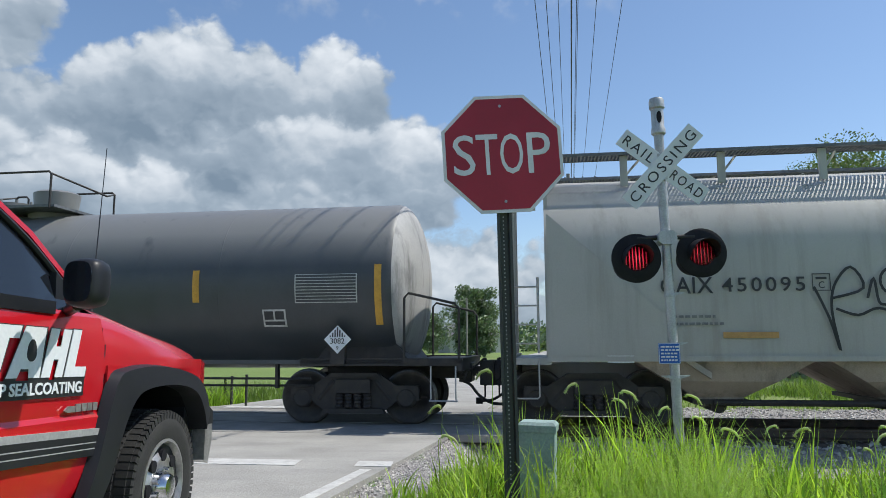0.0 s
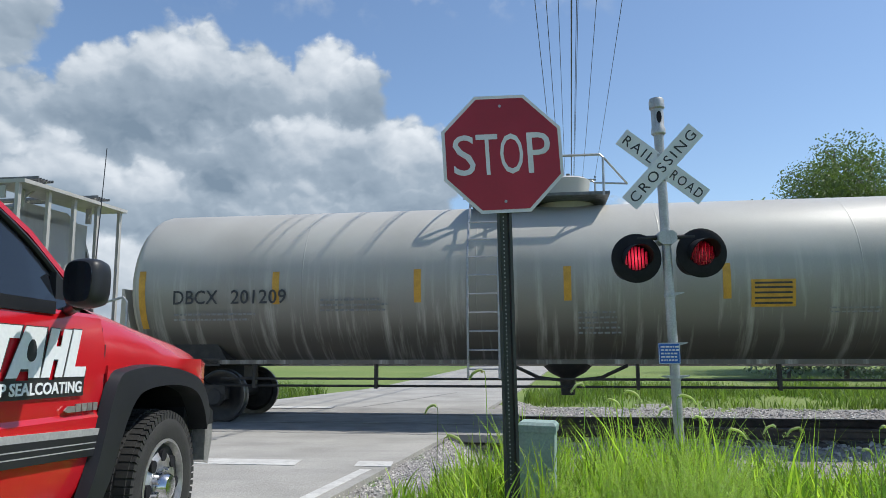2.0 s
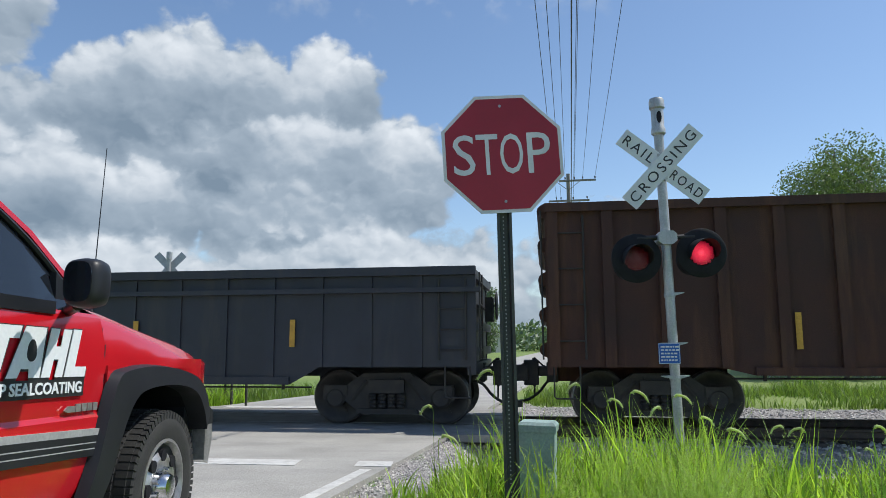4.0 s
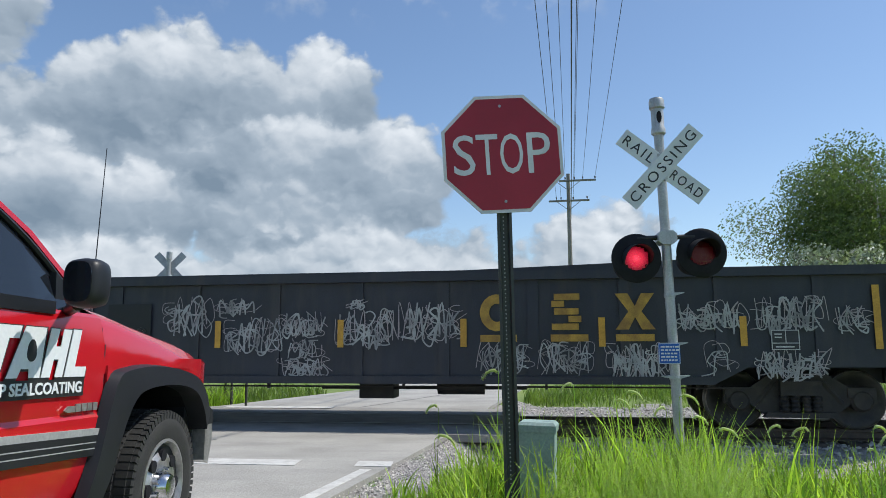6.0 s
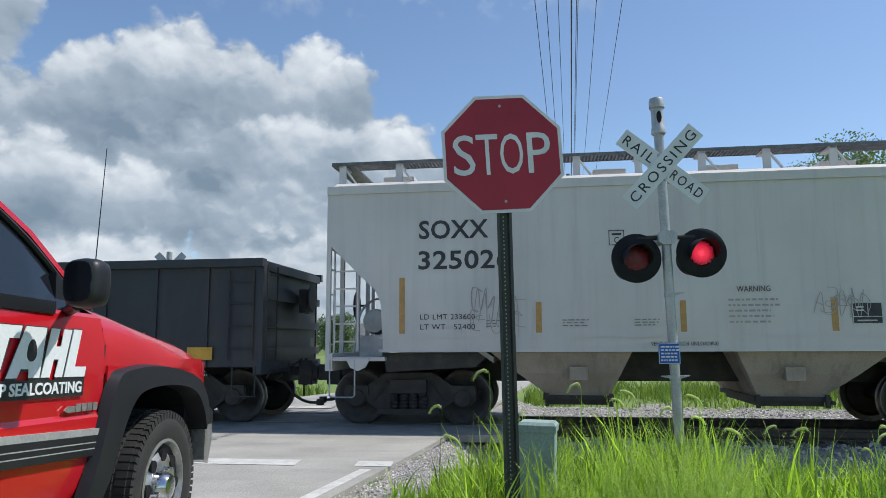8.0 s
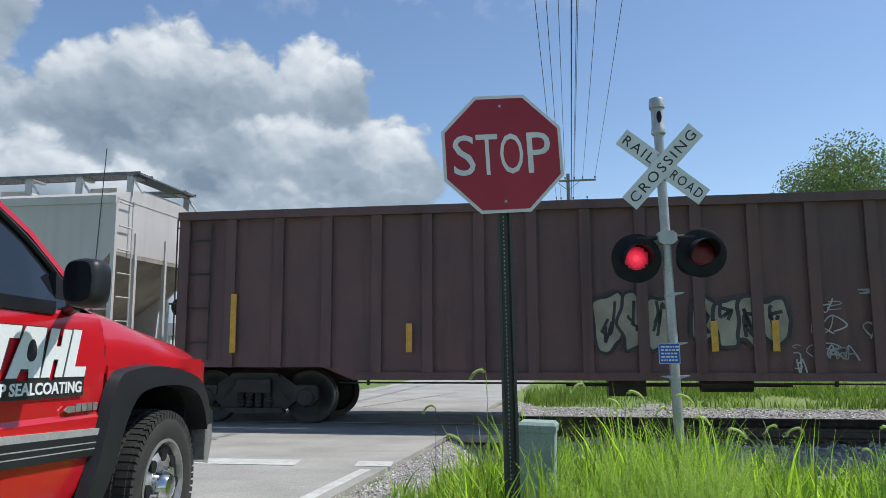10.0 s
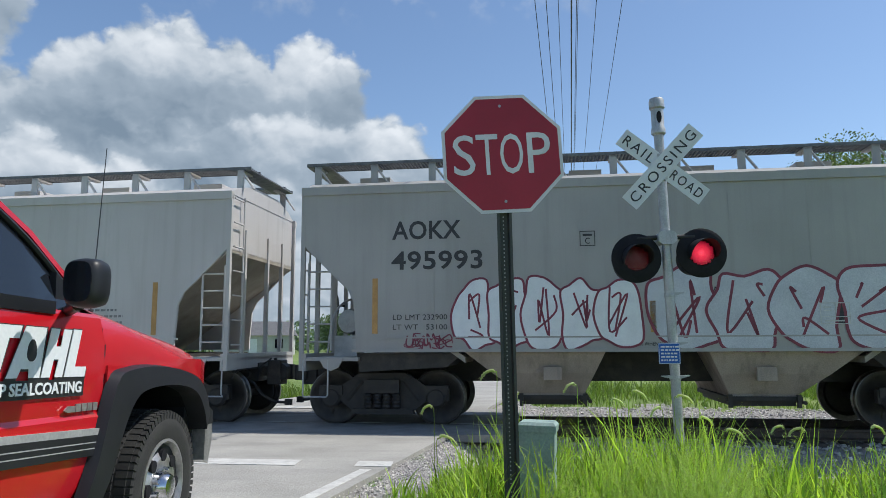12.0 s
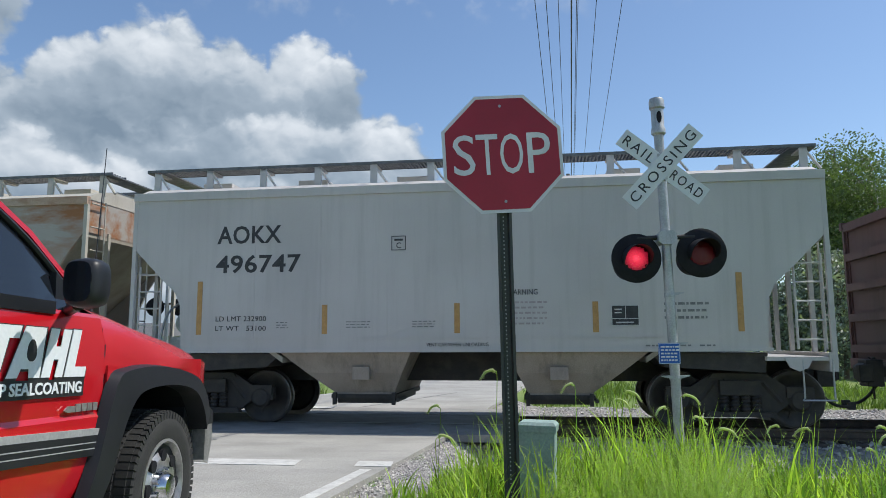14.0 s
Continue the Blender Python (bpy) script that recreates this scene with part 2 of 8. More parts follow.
M_HOPT = mat("tan_hopper_paint", (0.52, 0.49, 0.43), (0.44, 0.41, 0.355), 0.7, 0.55, bump=0.08, streak=(0.3, 0.26, 0.2), amount=0.5, stretch=(4, 4, 0.3))
M_HOPR = mat("rust_run_hopper_paint", (0.4, 0.372, 0.34), (0.345, 0.318, 0.288), 0.7, 0.6, bump=0.06, grain=0.12, streak=(0.3, 0.125, 0.045), amount=1.0, stretch=(0.9, 3, 3.2), edge=0.4, zfade=(2.7, 3.25))
M_EAVE = mat("rusty_eave_paint", (0.42, 0.25, 0.16), (0.48, 0.36, 0.28), 1.2, 0.7, bump=0.15, streak=(0.25, 0.1, 0.045), amount=0.8, stretch=(1.2, 4, 4), edge=0.45)
M_PEL = mat("pale_pellet_paint", (0.44, 0.43, 0.4), (0.37, 0.36, 0.335), 0.5, 0.5, bump=0.03, grain=0.1, streak=(0.24, 0.215, 0.18), amount=0.55, stretch=(3, 3, 0.25))
# spill streaks, dense below: the tank's shaded lower half is put into the colour
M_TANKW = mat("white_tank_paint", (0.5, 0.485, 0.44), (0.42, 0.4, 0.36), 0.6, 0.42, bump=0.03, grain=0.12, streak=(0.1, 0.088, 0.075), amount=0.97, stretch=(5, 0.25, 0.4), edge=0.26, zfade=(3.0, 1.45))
M_TANKEND = mat("stained_tank_end", (0.52, 0.475, 0.4), (0.43, 0.385, 0.31), 0.8, 0.5, bump=0.03, grain=0.12, streak=(0.28, 0.19, 0.12), amount=0.45, stretch=(4, 4, 0.4), edge=0.5)
M_FAINT = mat("faint_grey_print", (0.16, 0.16, 0.165), (0.22, 0.22, 0.22), 9, 0.6, bump=0)
M_SLOPE = mat("dusty_slope_sheet", (0.36, 0.33, 0.28), (0.28, 0.255, 0.215), 1.5, 0.8, bump=0.1, streak=(0.2, 0.175, 0.14), amount=0.6, stretch=(3, 3, 0.6))
M_STRIPE = mat("satin_trim_strip", (0.4, 0.4, 0.4), (0.34, 0.34, 0.34), 9, 0.5, 0.2, bump=0)
M_DUSTY = mat("dusted_tank_end", (0.36, 0.36, 0.355), (0.44, 0.43, 0.42), 1.6, 0.7, bump=0.05, streak=(0.05, 0.05, 0.05), amount=0.8, stretch=(2, 3, 0.6))
M_UNDER = mat("dusty_bay_paint", (0.3, 0.25, 0.21), (0.37, 0.31, 0.26), 2, 0.85, bump=0.2, streak=(0.11, 0.1, 0.09), amount=0.7, stretch=(4, 4, 0.8))
M_GALV = mat("galvanised_steel", (0.45, 0.46, 0.47), (0.36, 0.37, 0.385), 8, 0.45, 0.6, bump=0.1)
M_GRATE = mat("walkway_grating", (0.17, 0.175, 0.18), (0.12, 0.125, 0.13), 10, 0.55, 0.4, bump=0.2)
M_YEL = mat("reflective_yellow", (0.62, 0.34, 0.04), (0.5, 0.27, 0.035), 8, 0.5, bump=0.05)
M_DULLO = mat("dull_orange_tape", (0.5, 0.29, 0.1), (0.42, 0.24, 0.085), 8, 0.6, bump=0.05)
M_INK = mat("black_stencil", (0.03, 0.03, 0.035), (0.05, 0.05, 0.055), 9, 0.6, bump=0)
M_WINK = mat("white_stencil", (0.62, 0.62, 0.6), (0.42, 0.42, 0.41), 7, 0.65, bump=0)
M_YINK = mat("faded_yellow_stencil", (0.5, 0.3, 0.045), (0.28, 0.16, 0.04), 5, 0.65, bump=0)
M_SPRAYW = mat("white_spray_paint", (0.45, 0.46, 0.45), (0.2, 0.2, 0.2), 2.5, 0.65, bump=0)
M_PALEFILL = mat("thin_white_spray_paint", (0.5, 0.5, 0.5), (0.42, 0.42, 0.415), 1.2, 0.6, bump=0)
M_SPRAYB = mat("pale_blue_spray_paint", (0.56, 0.58, 0.62), (0.48, 0.5, 0.54), 2.5, 0.6, bump=0)
M_SPRAYK = mat("black_spray_paint", (0.02, 0.02, 0.024), (0.04, 0.04, 0.045), 4, 0.55, bump=0)
M_SPRAYM = mat("maroon_spray_paint", (0.17, 0.035, 0.06), (0.24, 0.05, 0.08), 4, 0.6, bump=0)
M_LILAC = mat("worn_lilac_paint", (0.24, 0.195, 0.215), (0.3, 0.255, 0.265), 1.6, 0.65, bump=0)
M_SPRAYL = mat("faded_lilac_spray_paint", (0.34, 0.3, 0.31), (0.4, 0.36, 0.35), 3, 0.65, bump=0)
M_SPRAYC = mat("cream_spray_paint", (0.34, 0.31, 0.25), (0.24, 0.21, 0.17), 3, 0.6, bump=0)
M_STOPRED = mat("stop_sign_red", (0.36, 0.012, 0.03), (0.30, 0.012, 0.028), 3, 0.45, bump=0.03, fine=300)
M_SIGNW = mat("reflective_white", (0.72, 0.73, 0.74), (0.64, 0.65, 0.66), 5, 0.5, bump=0.04, fine=300)
M_POST = mat("dark_green_post", (0.045, 0.05, 0.045), (0.06, 0.062, 0.055), 8, 0.6, bump=0.15)
M_HOLE = mat("bright_hole_edge", (0.55, 0.55, 0.53), (0.48, 0.48, 0.46), 8, 0.6, bump=0)
M_MAST = mat("mast_aluminium", (0.5, 0.5, 0.5), (0.4, 0.4, 0.4), 5, 0.5, 0.55, bump=0.1, streak=(0.28, 0.27, 0.25), amount=0.6, stretch=(14, 14, 1.2))
M_DISC = mat("matt_black_disc", (0.012, 0.012, 0.015), (0.019, 0.019, 0.022), 7, 0.65, bump=0.05, spec=0.2)
M_BLUE = mat("blue_sign", (0.02, 0.12, 0.5), (0.02, 0.1, 0.42), 6, 0.5, bump=0.02)
M_PED = mat("pedestal_green", (0.33, 0.43, 0.39), (0.28, 0.37, 0.335), 3, 0.55, bump=0.08, streak=(0.2, 0.24, 0.2), amount=0.5, stretch=(8, 8, 1))
M_CAR = mat("red_car_paint", (0.52, 0.01, 0.018), (0.48, 0.009, 0.016), 2, 0.22, bump=0.0, coat=0.45, fine=500, sheen_noise=0.04)
M_TRIM = mat("black_trim_plastic", (0.012, 0.0125, 0.015), (0.018, 0.0185, 0.022), 3, 0.45, bump=0.05, fine=220, spec=0.4)
M_TYRE = mat("tyre_rubber", (0.02, 0.02, 0.02), (0.034, 0.033, 0.031), 10, 0.8, bump=0.2, fine=120)
M_BUMP = mat("worn_bright_metal", (0.5, 0.49, 0.48), (0.34, 0.33, 0.32), 9, 0.36, 0.65, bump=0.05)
M_CHROME = mat("dull_chrome", (0.62, 0.63, 0.65), (0.5, 0.51, 0.53), 10, 0.2, 1.0, bump=0.02)
M_DECALW = mat("white_vinyl", (0.78, 0.8, 0.82), (0.72, 0.74, 0.76), 6, 0.4, bump=0)
M_DECALK = mat("black_vinyl", (0.02, 0.02, 0.022), (0.03, 0.03, 0.032), 6, 0.4, bump=0)
M_AMBER = mat("amber_lens", (0.55, 0.2, 0.03), (0.45, 0.16, 0.03), 9, 0.2, bump=0)
M_WOODP = mat("weathered_pole", (0.22, 0.2, 0.18), (0.3, 0.28, 0.25), 3, 0.9, bump=0.3, streak=(0.13, 0.12, 0.11), amount=0.6, stretch=(12, 12, 0.6))
M_WIRE = mat("black_wire", (0.03, 0.03, 0.032), (0.04, 0.04, 0.042), 5, 0.6, bump=0)
M_BARK = mat("bark", (0.13, 0.1, 0.075), (0.2, 0.16, 0.12), 6, 0.9, bump=0.6, fine=30)
M_LEAF = leafy("tree_leaves", (0.075, 0.112, 0.048), (0.12, 0.165, 0.07), 0.4)
M_LEAFD = leafy("dark_leaves", (0.06, 0.1, 0.035), (0.09, 0.14, 0.05))
M_LEAFS = leafy("silvery_leaves", (0.2, 0.24, 0.19), (0.3, 0.33, 0.28), 0.2, 0.5)
# paler, greyer greens put the haze of distance into the leaf colour
M_FARLEAF = leafy("haze_toned_leaves", (0.11, 0.165, 0.085), (0.15, 0.2, 0.11), 0.2)
# darker green carries the shade between the tall blades in its colour
M_UNDERB = leafy("shade_toned_low_grass", (0.11, 0.185, 0.03), (0.175, 0.25, 0.05), 0.4, 0.5)
M_BLADE = leafy("grass_blades", (0.215, 0.325, 0.05), (0.37, 0.475, 0.1), 0.5, 0.5)
M_DRYBLADE = leafy("rough_grass", (0.12, 0.185, 0.045), (0.2, 0.265, 0.08), 0.4, 0.4)
M_FERN = leafy("feathery_weed", (0.28, 0.39, 0.085), (0.37, 0.46, 0.12), 0.5, 0.35)
M_SEED = leafy("foxtail_seed", (0.5, 0.55, 0.26), (0.6, 0.62, 0.34), 0.4, 0.2)
M_WALLH = mat("house_siding", (0.5, 0.5, 0.48), (0.44, 0.44, 0.42), 2, 0.8, bump=0.1)
M_ROOFH = mat("house_shingles", (0.11, 0.11, 0.115), (0.15, 0.15, 0.155), 3, 0.9, bump=0.3)


def glass(name, tint, rough=0.03, alpha=0.5):
    m = bpy.data.materials.new(name)
    m.use_nodes = True
    nt = m.node_tree
    b = nt.nodes["Principled BSDF"]
    b.inputs["Base Color"].default_value = (*tint, 1)
    b.inputs["Roughness"].default_value = rough
    b.inputs["Alpha"].default_value = alpha
    b.inputs["Specular IOR Level"].default_value = 0.6
    return m


M_GLASS = glass("tinted_window", (0.012, 0.015, 0.02), 0.03, 0.95)
M_LENS = glass("red_lens", (0.25, 0.004, 0.012), 0.25, 0.25)
M_LAMP = lamp_glow("lamp_glow")
M_LAMPOFF = mat("dark_reflector", (0.16, 0.008, 0.016), (0.12, 0.006, 0.012), 20, 0.3, bump=0)

# ---- plan: the track crosses the view, its left end farther off ----
TRACK_TURN = -8.25
SIDE = 1.58                                   # half the width of a car
tn = Vector((math.sin(radians(8.25)), math.cos(radians(8.25)), 0))
TRACK = Matrix.Translation(Vector((0, 11.5, 0)) + tn * SIDE) @ pose(0, 0, 0, 0, 0, TRACK_TURN)
TRACK_INV = TRACK.inverted()
ROAD_SLOPE = 0.2                              # sideways per metre forward


def road_right(y):
    return -0.58 + ROAD_SLOPE * (y - 8.27) + 0.12


def road_left(y):
    if y < 13:
        return road_right(y) - 6.6
    return max(road_right(y) - 6.6 + min((y - 13) * 0.16, 1.6), road_right(y) - 6.6)


def road_z(y, x=0.0):
    d = -(TRACK_INV @ Vector((x, y, 0))).y        # towards the camera from the track
    if d > 2.2:
        return 0.026 * min(d - 2.2, 12.0)
    return 0.0 if d > -2.2 else -0.012 * min(-d - 2.2, 10)


def smoothstep(a, b, x):
    t = min(max((x - a) / (b - a), 0), 1)
    return t * t * (3 - 2 * t)


def ground_z(x, y):
    d = -(TRACK_INV @ Vector((x, y, 0))).y
    bed = -0.21 - 0.25 * smoothstep(1.45, 2.6, abs(d))
    if d > 0:
        verge = bed + smoothstep(2.6, 5.2, d) * (0.4 + 0.012 * min(d - 2.6, 14))
    else:
        verge = bed + 0.3 * smoothstep(3.0, 9.0, -d)
    on = smoothstep(-0.15, 0.9, x - road_right(y)) if x > road_right(y) - 3 else smoothstep(0.15, -0.9, x - road_left(y))
    z = road_z(y, x) - 0.05
    far = math.hypot(x, y)
    return z * (1 - on) + verge * on + 0.05 * noise.noise(Vector((x * 0.3, y * 0.3, 0))) * on * min(far / 20, 1)

# ---- ground, road, track ----
def steps(lo, hi, fine, far):
    a = list(np.arange(lo, hi + 1e-6, fine))
    up, dn, s = [a[-1]], [a[0]], fine
    while up[-1] < far:
        s *= 1.35
        up.append(up[-1] + s)
        dn.append(dn[-1] - s)
    return dn[:0:-1] + a + up[1:]


def build_ground():
    xs, ys = steps(-16, 24, 0.35, 1800), steps(-4, 30, 0.35, 1800)
    verts = [(x, y, ground_z(x, y)) for y in ys for x in xs]
    n = len(xs)
    faces, idx = [], []
    for j in range(len(ys) - 1):
        for i in range(n - 1):
            faces.append((j * n + i, j * n + i + 1, (j + 1) * n + i + 1, (j + 1) * n + i))
            x, y = (xs[i] + xs[i + 1]) / 2, (ys[j] + ys[j + 1]) / 2
            d = -(TRACK_INV @ Vector((x, y, 0))).y
            wob = 0.5 * noise.noise(Vector((x * 0.8, y * 0.8, 3)))
            right = x > road_right(y)
            if -6.2 - wob * 2 < d < 3.4 + wob and (right or d > -3.2 - wob):
                idx.append(1)
            elif right and x - road_right(y) < 0.95 + wob * 0.6 and y < 14:
                idx.append(1)
            elif d < 0:
                idx.append(2)
            else:
                idx.append(0)
    me = bpy.data.meshes.new("ground")
    me.from_pydata(verts, [], faces)
    for m in (M_SOIL, M_GRAVEL, M_FIELD):
        me.materials.append(m)
    me.polygons.foreach_set("material_index", idx)
    me.polygons.foreach_set("use_smooth", [True] * len(faces))
    tagged(new("ground", me), "grass verge and gravel by the railway", "ground", kind="structure")


def strip(name, ys, left, right, lift, material, kind_parent=None, thick=0.06, nx=8):
    bm = bmesh.new()
    rows = []
    for y in ys:
        l, r = left(y), right(y)
        xs = [l + (r - l) * i / nx for i in range(nx + 1)]
        rows.append([bm.verts.new((x, y, road_z(y, x) + lift)) for x in xs])
    for a, b in zip(rows, rows[1:]):
        for i in range(nx):
            bm.faces.new((a[i], a[i + 1], b[i + 1], b[i]))
    low = bmesh.ops.extrude_face_region(bm, geom=bm.faces[:])
    bmesh.ops.translate(bm, verts=[g for g in low["geom"] if isinstance(g, bmesh.types.BMVert)], vec=(0, 0, -thick))
    return part(name, bm, material, kind_parent)


def build_road():
    ys = [-6 + 0.5 * i for i in range(92)] + [42, 46, 52, 60, 75, 95, 120, 160, 220]
    road = strip("road", ys, road_left, road_right, 0.0, M_ROAD)
    tagged(road, "pale worn concrete road over the railway crossing", "road", kind="structure")
    # right edge line, ending before the stop line
    tagged(strip("edge_line", [-4 + 0.5 * i for i in range(24)], lambda y: road_right(y) - 0.24, lambda y: road_right(y) - 0.12, 0.005, M_PAINT, thick=0.004, nx=1),
           "white painted edge line on the road", "road marking", kind="structure")

    def bar_line(name, x0, x1, dy, wide, slope):
        bm = bmesh.new()
        n = 8
        for k in range(n):
            xa, xb = x0 + (x1 - x0) * k / n, x0 + (x1 - x0) * (k + 1) / n
            c = []
            for x, w in ((xa, 0), (xb, 0), (xb, wide), (xa, wide)):
                y = dy + slope * (x - x0) + w
                c.append(bm.verts.new((x, y, road_z(y, x) + (0.006 if y < 12 else 0.02))))
            bm.faces.new(c)
        low = bmesh.ops.extrude_face_region(bm, geom=bm.faces[:])
        bmesh.ops.translate(bm, verts=[g for g in low["geom"] if isinstance(g, bmesh.types.BMVert)], vec=(0, 0, -0.004))
        tagged(part(name, bm, M_PAINT), "worn white stop line painted across the lane", "road marking", kind="structure")

    bar_line("stop_line", -4.3, -1.58, 8.1, 0.42, -0.12)
    bar_line("stop_line", -0.94, -0.55, 7.72, 0.38, -0.12)
    bar_line("stop_line", -4.7, -2.35, 15.5, 0.4, -0.12)
    # sealed cracks
    for pts in ([(-5.2, 8.9), (-3.9, 9.6), (-3.2, 10.3)], [(-2.2, 14.6), (-1.0, 17.5), (0.4, 21)]):
        bm = bmesh.new()
        line = smooth_line([(a, b, 0) for a, b in pts], 8)
        prev = None
        for i, p in enumerate(line):
            w = 0.02 + 0.015 * noise.noise(Vector((i * 0.7, 2, 0)))
            row = [bm.verts.new((p.x - w, p.y + w, road_z(p.y, p.x) + 0.004)), bm.verts.new((p.x + w, p.y - w, road_z(p.y, p.x) + 0.004))]
            if prev:
                bm.faces.new((prev[0], prev[1], row[1], row[0]))
            prev = row
        tagged(part("crack_seal", bm, M_TAR), "dark sealed crack in the road", "road marking", kind="structure")
    # the crossing panels beside and between the rails
    for name, y0, y1 in (("crossing_panel", -2.15, -0.83), ("crossing_panel", -0.66, 0.66), ("crossing_panel", 0.83, 2.15)):
        bm = bmesh.new()
        box(bm, -6.5, 1.1, y0, y1, -0.1, 0.006)
        ob = part(name, bm, M_CROSS, bevel=0.01)
        ob.matrix_basis = TRACK
        tagged(ob, "worn concrete crossing panel between the rails", "road", kind="structure")


def build_track():
    track = empty("railway_track", "rusty steel rails on dark timber ties in ballast", "railway track", kind="structure")
    track.matrix_basis = TRACK
    for y in (-0.755, 0.755):
        bm = bmesh.new()
        prof = [(-0.075, -0.17), (0.075, -0.17), (0.075, -0.155), (0.012, -0.13), (0.012, -0.045), (0.036, -0.035), (0.036, -0.004), (0.028, 0.0), (-0.028, 0.0), (-0.036, -0.004), (-0.036, -0.035), (-0.012, -0.045), (-0.012, -0.13), (-0.075, -0.155)]
        loft(bm, [[(x, y + a, b) for a, b in prof] for x in np.linspace(-120, 120, 25)])
        part("rail", bm, M_RAIL, track)
    bm = bmesh.new()
    box(bm, -0.11, 0.11, -1.3, 1.3, -0.34, -0.17)
    bmesh.ops.bevel(bm, geom=bm.edges[:], offset=0.012, segments=1, affect="EDGES")
    me = bpy.data.meshes.new("tie")
    bm.to_mesh(me)
    bm.free()
    me.materials.append(M_TIE)
    rnd = random.Random(3)
    for i in range(-70, 90):
        x = i * 0.52
        if -6.4 < x < 1.0:
            continue
        tie = new("tie", me)
        tie.parent = track
        tie.matrix_basis = pose(x, rnd.uniform(-0.04, 0.04), rnd.uniform(-0.006, 0.006), 0, 0, rnd.uniform(-1.5, 1.5))


def stones(name, label, count, place, lo, hi, seed, material):
    """Loose stones, in one mesh."""
    rnd = random.Random(seed)
    base = [Vector(v) for v in ((1, 0, 0), (-1, 0, 0), (0, 1, 0), (0, -1, 0), (0, 0, 1), (0, 0, -1))]
    tri = ((0, 2, 4), (2, 1, 4), (1, 3, 4), (3, 0, 4), (2, 0, 5), (1, 2, 5), (3, 1, 5), (0, 3, 5))
    verts, faces = [], []
    for _ in range(count):
        x, y, z = place(rnd)
        s = lo + (hi - lo) * rnd.random() ** 2
        e = Euler((rnd.uniform(0, 6), rnd.uniform(0, 6), rnd.uniform(0, 6))).to_matrix()
        k = len(verts)
        for v in base:
            w = e @ (v * s * rnd.uniform(0.6, 1.2))
            verts.append((x + w.x, y + w.y, z + w.z * 0.75))
        faces += [(a + k, b + k, c + k) for a, b, c in tri]
    me = bpy.data.meshes.new(name)
    me.from_pydata(verts, [], faces)
    me.materials.append(material)
    tagged(new(name, me), label, "gravel", kind="stuff")


def build_stones():
    def bed(rnd):
        while True:
            x, d = rnd.uniform(-14, 22), rnd.uniform(-6.0, 3.3)
            p = TRACK @ Vector((x, -d, 0))
            if road_left(p.y) - 0.3 < p.x < road_right(p.y) + 0.2:
                continue
            if p.x < road_left(p.y) and d < -3:
                continue
            return p.x, p.y, ground_z(p.x, p.y) + 0.012
    stones("ballast", "pale grey crushed-stone ballast along the track", 30000, bed, 0.018, 0.055, 11, M_STONE)

    def shoulder(rnd):
        y = rnd.uniform(4.5, 11.5)
        x = road_right(y) + abs(rnd.gauss(0, 0.55)) - 0.06
        return x, y, max(ground_z(x, y), road_z(y, x) - 0.03 if x < road_right(y) else -9) + 0.006
    stones("shoulder_gravel", "loose grey gravel along the road edge", 7000, shoulder, 0.006, 0.022, 12, M_STONE)


build_ground()
build_road()
build_track()
build_stones()


